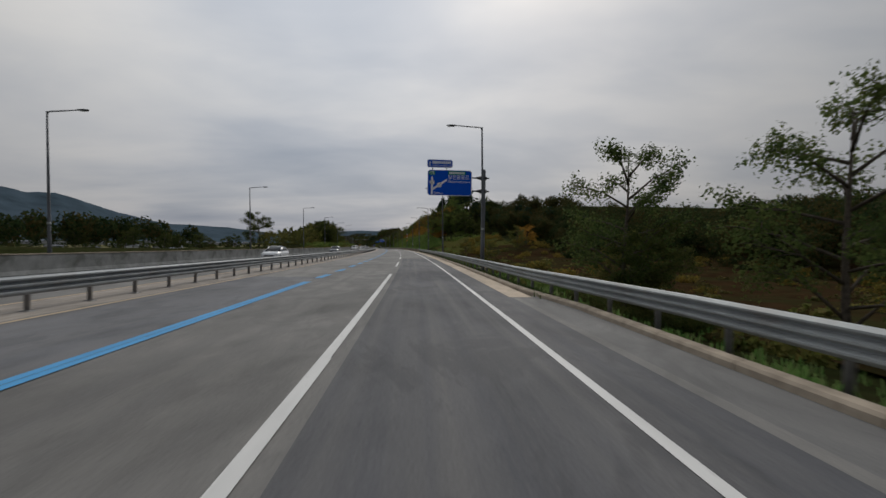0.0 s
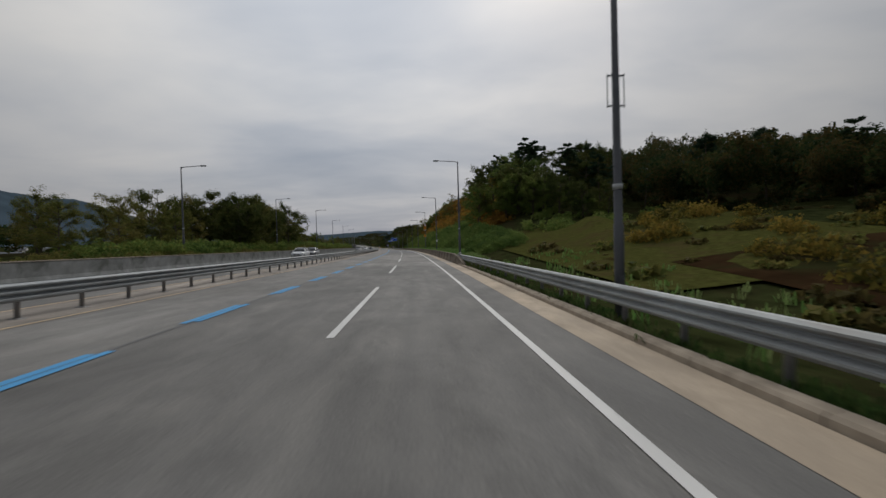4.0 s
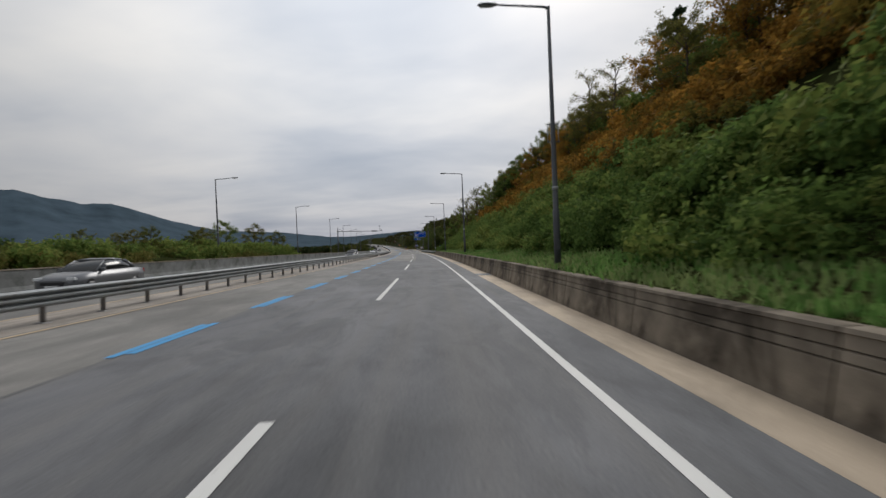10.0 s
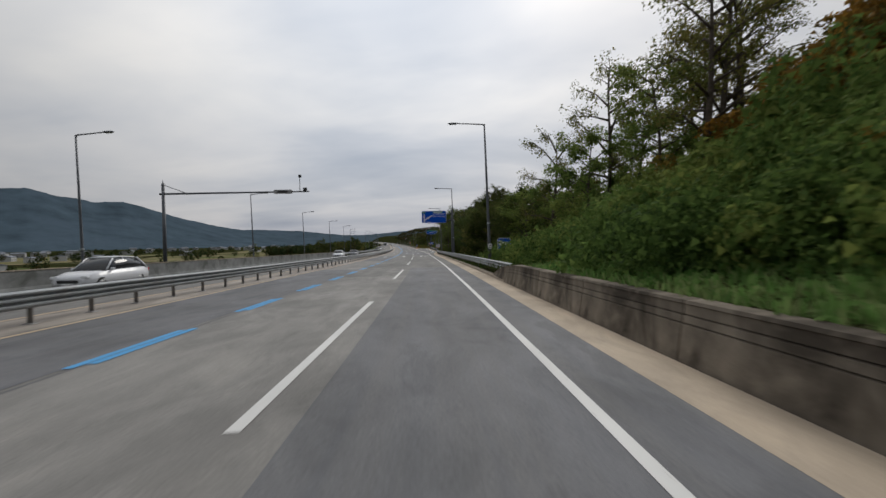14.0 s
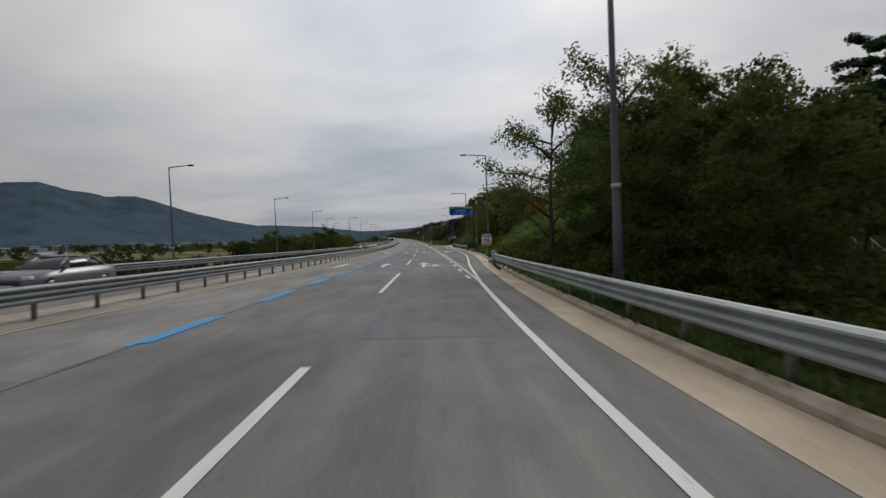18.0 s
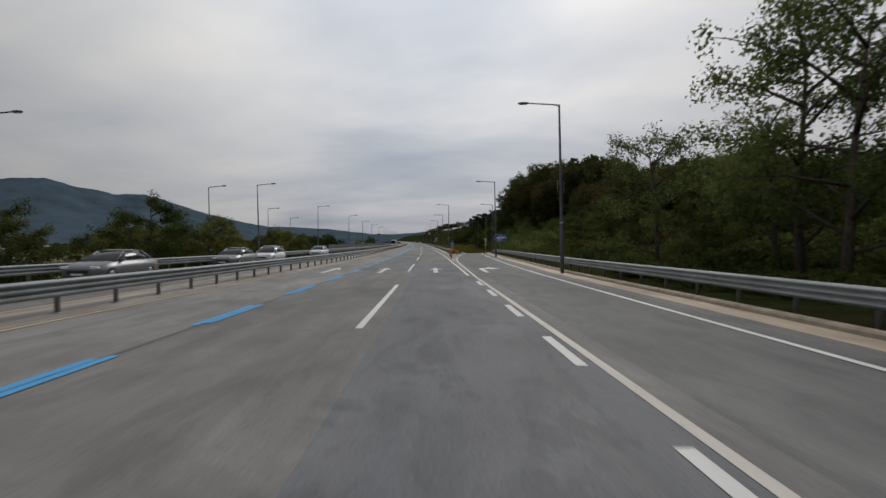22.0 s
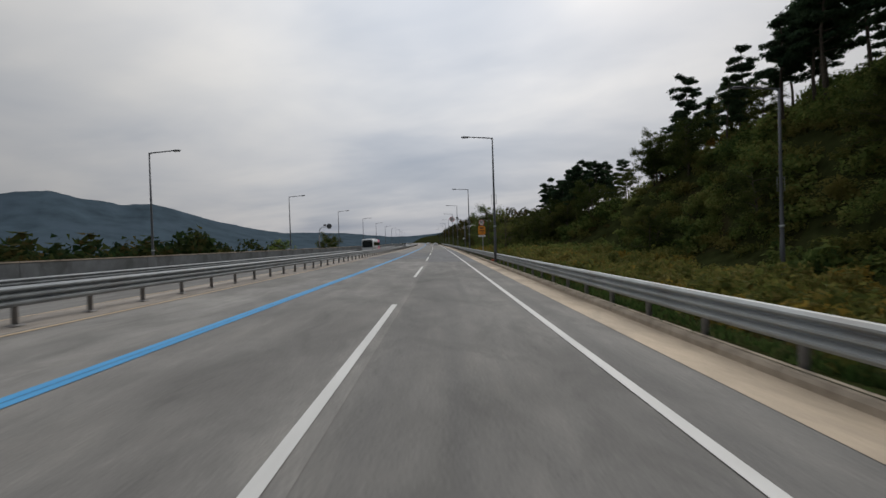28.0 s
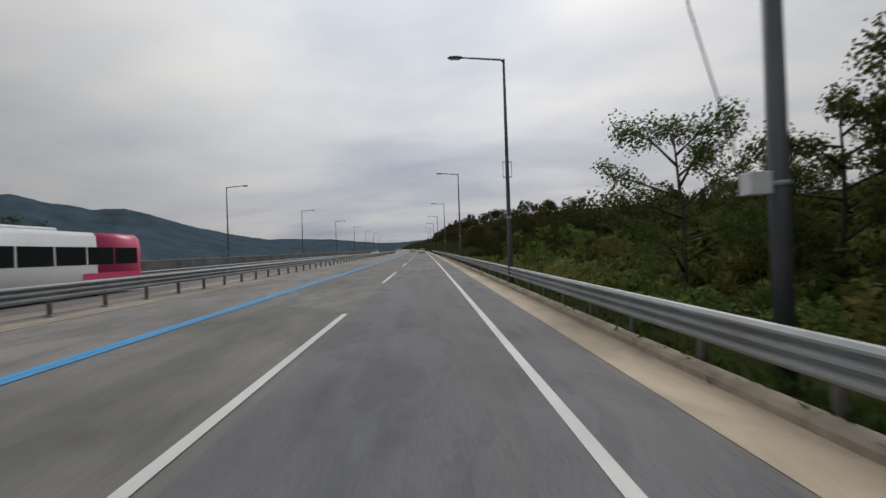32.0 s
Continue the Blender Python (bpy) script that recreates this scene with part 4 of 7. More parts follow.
def retaining_wall(s0, s1):
    """A low cast wall in 4 m bays: sloping face, two scored lines, a coping."""
    root = tagged(new("retaining_wall"), "low stained grey concrete wall below the bank", kind="structure")
    prof = [(0, -.1), (.10, .52), (.135, .535), (.105, .55), (.125, .64), (.16, .655), (.13, .67), (.15, .80), (.13, .815), (.15, .86), (.42, .87), (.46, -.1)]
    k = len(prof)
    me = mesh_from("wall_bay", [(x, y, q) for y in (0.012, 3.99) for x, q in prof], [tuple(range(k))[::-1], tuple(range(k, 2 * k))] + [(j, (j + 1) % k, k + (j + 1) % k, k + j) for j in range(k)], WALL)
    s = s0
    while s < s1:
        part("wall_bay", me, None, root, m=place_on(s, 3.57, 0))
        s += 4
    # ends that run down to the kerb
    for a, b, h0, h1 in ((s0 - 9, s0, .2, 1.0), (s, s + 6, 1.0, .2)):
        end = sweep("wall_end", [(a, 3.57, h0), ((a + b) / 2, 3.57, .5 * (h0 + h1) + .18), (b, 3.57, h1)], prof[::-1], WALL, parent=root, step=1.0)
    # pale mortar where two bays meet
    for q in (197.6, 280.4):
        part("pale_joint", box(-.02, .02, 0, .12, 0, .8), CONCRETE, root, "pale cement smear over a joint", place_on(q, 3.57, 0) @ pose(.04, 0, .02, 0, 9, 0))


retaining_wall(156, 344)


def drain_grate(s, d=3.2):
    root = tagged(empty("drain_grate", place_on(s, d, 0)), "rectangular steel drain grate set in the gutter", "drain grate", "gutter grates")
    for x in (-.4, .4):
        part("frame_bar", box(x - .025, x + .025, -.75, .75, -.05, .014, .004), OLD_STEEL, root)
    for y in (-.73, .73):
        part("frame_bar", box(-.374, .374, y - .02, y + .02, -.05, .014, .004), OLD_STEEL, root)
    # A black plate stands in for the shade between and below the bars.
    part("pit_shade", box(-.42, .42, -.75, .75, -.12, .009), BLACK, root, "black plate for the shade below the bars")
    bar = None
    for k in range(9):
        b = box(-.016, .016, -.7, .7, -.01, .02, .003) if bar is None else bar
        ob = part("bar", b, OLD_STEEL if bar is None else None, root, m=pose(-.32 + .08 * k, 0, 0))
        bar = ob.data
    return root


grate = drain_grate(155.9, 3.18)
for s in (189.6, 237, 265.6, 284.6):
    copy_thing(grate, place_on(s, 3.18, 0))

# ---- guardrails ----
WAVE = [(0, .85), (-.055, .835), (-.085, .80), (-.085, .765), (-.02, .715), (-.02, .685), (-.085, .635), (-.085, .60), (-.055, .565), (0, .55)]


def beam_mesh(name, length, mirror, mat, lift=0.0, wave=WAVE):
    m = -1 if mirror else 1
    a = [(m * x, y, z + lift) for y in (-.04, length + .04) for x, z in wave] + [(m * (x + .006), y, z + lift) for y in (-.04, length + .04) for x, z in wave]
    k = len(wave)
    f = [(j, j + 1, k + j + 1, k + j) for j in range(k - 1)] + [(2 * k + j, 3 * k + j, 3 * k + j + 1, 2 * k + j + 1) for j in range(k - 1)]
    return mesh_from(name, a, f, mat, smooth=False)


def post_mesh(name, mat, h=.82, r=.06):
    bm = tube([(0, 0, -.1), (0, 0, h - .02), (0, 0, h)], [r, r, r * .7], 10)
    me = bpy.data.meshes.new(name)
    bm.to_mesh(me)
    bm.free()
    me.materials.append(mat)
    return me


THREE = [(0, 0.85), (-0.05, 0.842), (-0.1, 0.80), (-0.1, 0.772), (-0.005, 0.715), (-0.005, 0.698), (-0.1, 0.655), (-0.1, 0.622), (-0.005, 0.565), (-0.005, 0.548), (-0.1, 0.505), (-0.1, 0.472), (-0.05, 0.42), (0, 0.405)]
BEAM_R = beam_mesh("beam", 4, False, STEEL, wave=THREE)
OLD_R, OLD_L = beam_mesh("beam", 4, False, OLD_STEEL, wave=THREE), beam_mesh("beam", 4, True, OLD_STEEL, wave=THREE)
RAIL_POST, BASE_POST = post_mesh("post", POST), post_mesh("post", POST)
FOOT = mesh_from("foot", [(-.13, -.13, 0), (.13, -.13, 0), (.13, .13, 0), (-.13, .13, 0), (-.09, -.09, .03), (.09, -.09, .03), (.09, .09, .03), (-.09, .09, .03)], [(0, 1, 5, 4), (1, 2, 6, 5), (2, 3, 7, 6), (3, 0, 4, 7), (4, 5, 6, 7)], POST)


def guardrail(line, beams, post, label, group, spacing=2.0, drop=None, foot=False):
    """One run of guardrail: beams of 4 m and its posts."""
    s0, s1 = line[0][0], line[-1][0]
    root = tagged(empty("guardrail", place(s0, line[0][1])), label, "guardrail", group)
    inv = root.matrix_world.inverted()

    def at(s):
        d = float(np.interp(s, [p[0] for p in line], [p[1] for p in line]))
        z = float(np.interp(s, [p[0] for p in line], [p[2] if len(p) > 2 else 0 for p in line]))
        return d, z

    s = s0
    while s < s1 - 1:
        (d, z), (e, y) = at(s), at(s + 4)
        bend = pose(0, 0, 0, math.degrees(math.atan((y - z) / 4)), 0, -math.degrees(math.atan((e - d) / 4)))
        for off, me in beams:
            part("beam", me, None, root, m=inv @ place_on(s, d, z) @ bend @ pose(off, 0, 0))
        s += 4
    s = s0 + 1
    while s < s1:
        d, z = at(s)
        p = part("post", post, None, root, m=inv @ place(s, d + (.06 if len(beams) == 1 and beams[0][1] in (BEAM_R, OLD_R) else -.06 if len(beams) == 1 else 0), z))
        if foot:
            part("foot", FOOT, None, p)
        s += spacing
    return root


for a, b in ((-20, 120), (120, 240), (240, 360), (360, 480), (480, 600), (600, 720), (720, 860)):
    bent = [(a, -9.55), (b, -9.55)] if a != 240 else [(240, -9.55), (332, -9.55), (337, -9.75), (341, -9.8), (346, -9.55), (360, -9.55)]
    guardrail(bent, [(.05, OLD_L), (-.05, OLD_R)], BASE_POST, "double-sided dull steel guardrail on short posts in the median", "median guardrail runs", foot=True)
guardrail([(-30, 4.75), (34, 4.7), (44, 4.1), (152, 4.1)], [(0, BEAM_R)], RAIL_POST, "galvanised corrugated guardrail beside the shoulder", "roadside guardrail runs")
guardrail([(346, 4.0), (418, 3.95), (430, 4.2), (438, 4.5), (442, 4.75)], [(0, BEAM_R)], RAIL_POST, "galvanised corrugated guardrail beside the shoulder", "roadside guardrail runs")
guardrail([(499.5, 8.6), (520, 8.7), (552.7, 10.3), (571.7, 11.9), (580, 13), (600, 15.5, -.2), (620, 18.2, -.8), (636, 21.2, -1.6)], [(0, BEAM_R)], RAIL_POST, "galvanised guardrail along the outside of the exit ramp", "roadside guardrail runs")
for a, b in ((576, 700), (700, 860)):
    guardrail([(576, 3.95), (630, 3.95), (655, 4.1), (700, 4.1)] if a == 576 else [(a, 4.1), (b, 4.1)], [(0, BEAM_R)], RAIL_POST, "galvanised corrugated guardrail beside the shoulder", "roadside guardrail runs")
for a, b in ((424, 560), (560, 700), (700, 800)):
    guardrail([(a, -17.4), (b, -17.4)], [(0, OLD_L)], BASE_POST, "dull steel guardrail along the far side of the opposite carriageway", "far guardrail runs")


def rail_cap(s, d, label):
    root = tagged(empty("rail_end_plate", place(s, d)), label, "rail end", "guardrail ends")
    bm = box(-.16, .1, -.02, .55, .38, 1.02, .05)
    part("plate", bm, SIGN_BACK, root)
    part("stub_post", tube([(0.05, .3, -.1), (0.05, .3, .5)], .06), POST, root)
    return root


rail_cap(152.2, 4.1, "grey flared steel end plate of the guardrail")
rail_cap(441.8, 4.75, "grey steel end plate of the guardrail")
rail_cap(499.0, 8.6, "white steel end plate of the ramp guardrail")
rail_cap(575.4, 4.1, "grey flared steel end plate of the guardrail")

# ---- concrete barrier on the far side of the opposite carriageway ----
bp = [(0, -.1), (0, .12), (-.1, .3), (-.16, .98), (-.19, 1.02), (-.36, 1.02), (-.39, .98), (-.45, .3), (-.55, .12), (-.55, -.1)]
bay = mesh_from("barrier_bay", [(x, y, z) for y in (.03, 7.97) for x, z in bp], [tuple(range(10))[::-1], tuple(range(10, 20))] + [(j, (j + 1) % 10, 10 + (j + 1) % 10, 10 + j) for j in range(10)], BARRIER)
DARK_BARRIER = material("dark_weathered_barrier", (0.125, 0.132, 0.138), 0.9, vary=0.2, scale=2.0, bump=0.4, dirt=(0.08, 0.085, 0.085), dirt_scale=0.8, by_object=0.12, sheen=0.1)
dark_bay = bay.copy()
dark_bay.materials[0] = DARK_BARRIER
coping = mesh_from("pale_coping", [(x, y, z) for y in (.05, 7.95) for x, z in ((-.14, 1.02), (-.14, 1.06), (-.41, 1.06), (-.41, 1.02))], [(3, 2, 1, 0), (4, 5, 6, 7), (0, 1, 5, 4), (1, 2, 6, 5), (2, 3, 7, 6)], CONCRETE)
for a, b in ((-28, 196), (196, 424), (572, 860)):
    barrier = tagged(new("concrete_barrier"), "grey cast concrete barrier edging the opposite carriageway", kind="structure")
    for s in np.arange(a, b, 8.0):
        p = part("barrier_bay", dark_bay if a > 500 else bay, None, barrier, m=place_on(s, -17.9, 0) @ Matrix.Diagonal((1, 1, 1.45 if a > 500 else 1, 1)))
        part("pale_coping", coping, None, p)


# ---- street lamps ----
def street_lamp(arm, height=10.0):
    """Tapered pole, a slightly raised arm and a flat lantern; arm is signed towards the road."""
    root = tagged(empty("street_lamp", pose(0, 0, 0)), "tall dark grey street lamp with one arm over the road", "street lamp", "highway street lamps")
    part("base_plate", box(-.2, .2, -.2, .2, -.3, .03, .01), CONCRETE, root)
    part("pole", tube([(0, 0, -.2), (0, 0, 2.2), (0, 0, 2.25), (0, 0, height * .6), (0, 0, height)], [.115, .11, .095, .075, .055], 12), POLE, root)
    part("service_door", box(-.05, .05, -.125, -.1, .7, 1.1, .004), POLE, root)
    part("clamp_band", tube([(0, 0, 3.0), (0, 0, 3.12)], .11, 12), STEEL, root)
    if arm < 0:
        for x in (-.19, .19):
            part("banner_rod", tube([(x, 0, 4.8), (x, 0, 5.55)], .012, 6), STEEL, root)
        for z in (4.84, 5.5):
            part("banner_bracket", box(-.2, .2, -.02, .02, z - .015, z + .015, .004), POLE, root)
    part("arm", tube([(0, 0, height - .12), (arm * .06, 0, height - .02), (arm * .86, 0, height + .1)], [.05, .045, .035], 8), POLE, root)
    lamp = part("lantern", tube([(arm * .8, 0, height + .1), (arm * .86, 0, height + .11), (arm * .96, 0, height + .1), (arm * 1.08, 0, height + .1), (arm * 1.13, 0, height + .1)], [.05, .1, .13, .11, .03], 12), POLE, root)
    for v in lamp.data.vertices:
        v.co.z = height + .1 + (v.co.z - height - .1) * .55
    part("glass", box(min(arm * .88, arm * 1.08), max(arm * .88, arm * 1.08), -.08, .08, height + .03, height + .05, .008), LAMP_GLASS, lamp)
    return root


lamp_r, lamp_l = street_lamp(-2.2, 10.0), street_lamp(2.2, 9.7)
R_LAMPS = [(56.2, 4.45), (89.3, 4.4), (121.7, 4.4), (155.3, 4.4), (188.3, 4.38), (221, 4.35), (255.2, 4.45), (289.6, 4.5), (322.7, 4.45), (355.6, 4.4), (388.2, 4.4), (420.5, 4.5), (452.2, 5.85), (485.8, 7.2), (519.7, 7.5), (551.7, 8.5),
           (586.2, 4.0), (619.7, 4.2), (652.2, 3.97), (685.8, 4.4), (716.2, 4.1), (746, 4.38), (779, 4.38), (812, 4.38), (845, 4.38), (878, 4.38), (911, 4.38), (583.6, 12.9), (612.4, 15.7), (640, 17.2)]
L_LAMPS = [(55, -23), (91, -23.2), (125.4, -23), (158, -23.3), (189.2, -23), (222.2, -22.4), (256, -23), (289.8, -23), (322.5, -23), (356.1, -22.9), (389, -24), (421.4, -25), (455, -25.5), (487.7, -26), (521.6, -27.6), (553.6, -23.3), (587.1, -23.6), (619, -22.5), (652.1, -23), (684.9, -23.2), (717.3, -22.9), (748.7, -22.4), (781, -22.6), (814, -22.6), (847, -22.6), (880, -22.6), (913, -22.6), (946, -22.6),
           (556, -30.9), (590, -35), (626, -41)]


def stand_lamp(first, k, s, d, height, full=9.7):
    """Sets a lamp on the ground so that its head is at one height over the road."""
    z = land(s, d)
    on = place(s, d, z) @ pose(0, 0, 0, 0, -1.3 + math.degrees(bank(s)), 0)
    if k:
        first = copy_thing(first, on)
    else:
        first.matrix_world = on
    if (abs(z) > .05 or height != full) and not (s > 575 and d > 6):
        first.scale = (1, 1, (height - z) / full)


for k, (s, d) in enumerate(R_LAMPS):
    stand_lamp(lamp_r, k, s, d, 10.0, 10.0)
for k, (s, d) in enumerate(L_LAMPS):
    stand_lamp(lamp_l, k, s, d, 9.7 + (.75 if 200 < s < 240 else .25 if 240 < s < 270 else 0))


# ---- signs ----
def panel(parent, name, x0, x1, z0, z1, mat, rim=SIGN_WHITE, y=0.0, edge=.035):
    """A sheet-metal sign with rounded corners, a pale rim and a backing."""
    bm = box(x0, x1, y, y + .05, z0, z1)
    corners = [e for e in bm.edges if abs(e.verts[0].co.y - e.verts[1].co.y) > .04]
    bmesh.ops.bevel(bm, geom=corners, offset=min(.1, (z1 - z0) * .12), segments=4, affect="EDGES")
    base = part(name, bm, rim, parent)
    bm = box(x0 + edge, x1 - edge, y - .006, y + .01, z0 + edge, z1 - edge)
    corners = [e for e in bm.edges if abs(e.verts[0].co.y - e.verts[1].co.y) > .01]
    bmesh.ops.bevel(bm, geom=corners, offset=min(.08, (z1 - z0) * .1), segments=4, affect="EDGES")
    part("face", bm, mat, base)
    return base


def bars(parent, x0, x1, z, h, mat, count, y=-.010):
    """Writing too small to read: a row of plain bars."""
    w = (x1 - x0) / count
    me = None
    for k in range(count):
        ob = part("lettering_bar", box(-w * .36, w * .36, -.003, .003, -h / 2, h / 2) if me is None else me, mat if me is None else None, parent, m=pose(x0 + w * (k + .5), y, z))
        me = ob.data


def sign_pole(root, x, top, r, side):
    part("pole", tube([(x, .1, -.3), (x, .1, 1.0), (x, .1, top - .1), (x, .1, top)], [r * 1.05, r, r, r * .85], 14), POLE, root)
    part("foot_plate", box(x - .3, x + .3, -.2, .4, -.3, .04, .01), CONCRETE, root)


def bracket(root, x, z, reach):
    b = part("bracket", tube([(x + .45, .1, z), (x + .1, .1, z), (x - reach, .1, z)], [.055, .055, .055], 8), POLE, root)
    part("clamp", tube([(x + .28, .1, z), (x + .2, .1, z), (x - .2, .1, z), (x - .5, .1, z), (x - .62, .1, z)], [.06, .17, .17, .09, .06], 8), BLACK, b)


def fork(face, x, z0, z1, bend, tip, y=-.012):
    """The road diagram: a straight arrow and a branch to the right, each with a round badge."""
    w = .075
    part("stem", outline([(x - w, z0), (x + w, z0), (x + w, z1 - .14), (x, z1), (x - w, z1 - .14)], .004), SIGN_WHITE, face, m=pose(0, y, 0))
    ax, az = tip
    n = Vector((-(az - bend), ax - x)).normalized() * w
    d = Vector((ax - x, az - bend)).normalized()
    part("branch", outline([(x + n.x, bend + n.y), (x - n.x, bend - n.y), (ax - n.x - d.x * .14, az - n.y - d.y * .14), (ax, az), (ax + n.x - d.x * .14, az + n.y - d.y * .14)], .004), SIGN_WHITE, face, m=pose(0, y - .001, 0))


def badge(face, x, z, text):
    b = part("route_badge", disc(.2, .006, 24), SIGN_WHITE, face, m=pose(x, -.02, z))
    part("badge_rim", disc(.17, .004, 24, .02), INK, b, m=pose(0, -.003, 0))
    words(text, .17, INK, b, 0, 0, y=-.005)


def fork_sign(s, left, right, z0, z1, pole, distance, with_top, label):
    root = tagged(empty("direction_sign", place(s, 0, 0)), label, "road sign", "overhead direction signs")
    sign_pole(root, pole, z1 + .12, .165, 1)
    bracket(root, pole, z0 + .42, pole - right)
    bracket(root, pole, z1 - .55, pole - right)
    face = panel(root, "sign_panel", left, right, z0, z1, SIGN_BLUE)
    w, h = right - left, z1 - z0
    fork(face, left + .1 * w, z0 + .04 * h, z0 + .76 * h, z0 + .22 * h, (left + .45 * w, z0 + .64 * h))
    badge(face, left + .1 * w, z0 + .51 * h, "6")
    badge(face, left + .265 * w, z0 + .41 * h, "4")
    part("green_plate", box(left + .03 * w, left + .17 * w, -.02, -.008, z0 + .8 * h, z0 + .95 * h, .004), SIGN_GREEN, face)
    words("대전", .1 * h, SIGN_WHITE, face, left + .1 * w, z0 + .875 * h, width=.1 * w, y=-.022)
    part("green_plate", box(left + .46 * w, left + .86 * w, -.02, -.008, z0 + .82 * h, z0 + .96 * h, .004), SIGN_GREEN, face)
    bars(face, left + .48 * w, left + .84 * w, z0 + .89 * h, .08 * h, SIGN_WHITE, 9, y=-.022)
    words("달전황용로", .145 * h, SIGN_WHITE, face, left + .70 * w, z0 + .71 * h, width=.47 * w)
    words("Daljeonhwangyong-ro", .085 * h, SIGN_WHITE, face, left + .72 * w, z0 + .55 * h, width=.5 * w)
    words(distance, .09 * h, SIGN_WHITE, face, left + .25 * w, z0 + .08 * h, width=.2 * w)
    if with_top:
        top = panel(root, "upper_panel", left - .04, left + 1.98, z1 + .18, z1 + .81, SIGN_BLUE)
        part("arrow", outline([(-.03, 0), (.03, 0), (.03, .24), (.09, .24), (0, .4), (-.09, .24), (-.03, .24)], .004), SIGN_WHITE, top, m=pose(left + .17, -.012, z1 + .29))
        bars(top, left + .35, left + 1.85, z1 + .58, .21, SIGN_WHITE, 10)
        words("Riverside Expressway(Toll Road)", .12, SIGN_WHITE, top, left + 1.1, z1 + .34, width=1.5)
        for x in (left + .4, left + 1.5):
            part("stay", box(x - .03, x + .03, .01, .04, z1 - .05, z1 + .25, .004), POLE, root)
    return root


fork_sign(60.6, .66, 4.18, 5.72, 7.74, 5.15, "500m", True, "blue overhead direction sign with a forked arrow, exit 500 m")
fork_sign(399, -.08, 4.02, 5.73, 7.75, 5.0, "100m", False, "blue overhead direction sign with a forked arrow, exit 100 m")


def exit_sign():
    root = tagged(empty("exit_sign", place(482.1, 0, 0)), "green and blue exit sign on a dark steel pole", "road sign", "overhead direction signs")
    x0, x1, z0, z1, pole = 3.82, 7.61, 6.06, 7.5, 8.4
    sign_pole(root, pole, 7.95, .165, 1)
    bracket(root, pole, z0 + .35, pole - x1)
    bracket(root, pole, z1 - .3, pole - x1)
    face = panel(root, "sign_panel", x0, x1, z0, z1, SIGN_BLUE)
    part("green_band", box(x0 + .04, x1 - .04, -.02, -.008, z1 - .43, z1 - .04, .004), SIGN_GREEN, face)
    bars(face, x0 + .4, x0 + .85, z1 - .23, .16, SIGN_WHITE, 2, y=-.022)
    bars(face, x0 + 2.1, x0 + 3.4, z1 - .23, .13, SIGN_WHITE, 9, y=-.022)
    part("divider", box(x0 + 1.86, x0 + 1.89, -.024, -.02, z1 - .42, z1 - .05), SIGN_WHITE, face)
    part("arrow", outline([(-.025, 0), (.025, 0), (.025, .14), (.07, .14), (0, .25), (-.07, .14), (-.025, .14)], .003), SIGN_WHITE, face, m=pose(x0 + .2, -.024, z1 - .36))
    part("arrow", outline([(-.025, 0), (.025, 0), (.025, .14), (.07, .14), (0, .25), (-.07, .14), (-.025, .14)], .003), SIGN_WHITE, face, m=pose(x1 - .25, -.024, z1 - .33, 0, 45, 0))
    words("달전황용로", .28, SIGN_WHITE, face, x0 + 1.9, z0 + .68, width=1.75)
    words("Daljeonhwangyong-ro", .17, SIGN_WHITE, face, x0 + 1.9, z0 + .32, width=2.3)
    part("chevron", outline([(0, 0), (.08, 0), (.26, .27), (.08, .54), (0, .54), (.17, .27)], .003), SIGN_WHITE, face, m=pose(x1 - .42, -.012, z0 + .2))
    part("marker_band", tube([(pole, .1, 2.1), (pole, .1, 2.36)], .172, 14), RED_PLASTIC, root, "orange tape band")
    part("steel_strap", tube([(pole, .1, 1.62), (pole, .1, 1.68)], .175, 14), STEEL, root)
    part("steel_strap", tube([(pole, .1, 1.78), (pole, .1, 1.84)], .175, 14), STEEL, root)


exit_sign()
cp = tagged(empty("concrete_pole", place(485.2, 8.75, land(485.2, 8.75))), "pale tapered concrete utility pole behind the sign", "utility pole")
part("pole", tube([(0, 0, -.5), (0, 0, 3.5), (0, 0, 3.52), (0, 0, 8.6)], [.09, .085, .17, .13], 12), CONCRETE, cp)
part("meter_box", box(-.28, -.1, -.1, .1, 1.7, 2.1, .01), SIGN_BACK, cp)

guy = tagged(empty("guy_wire_guard", place(486.2, 10.3, land(486.2, 10.3))), "leaning yellow guard tube on a pole's guy wire", "guy guard")
part("tube", tube([(.5, 0, -.1), (.2, 0, 1.6)], .06, 10), YELLOW, guy)
part("wire", tube([(.2, 0, 1.6), (-.85, -.6, 7.6)], .012, 5), OLD_STEEL, guy)


def speed_plate(root, x, z, r, text, y=0.0):
    p = part("speed_plate", disc(r, .02, 36), SIGN_WHITE, root, m=pose(x, y, z))
    part("red_ring", disc(r * .98, .006, 36, r * .2), SIGN_RED, p, m=pose(0, -.006, 0))
    words(text, r * .8, INK, p, 0, 0, y=-.008)
    part("back_plate", disc(r * 1.01, .01, 36), SIGN_BACK, p, m=pose(0, .021, 0))
    return p


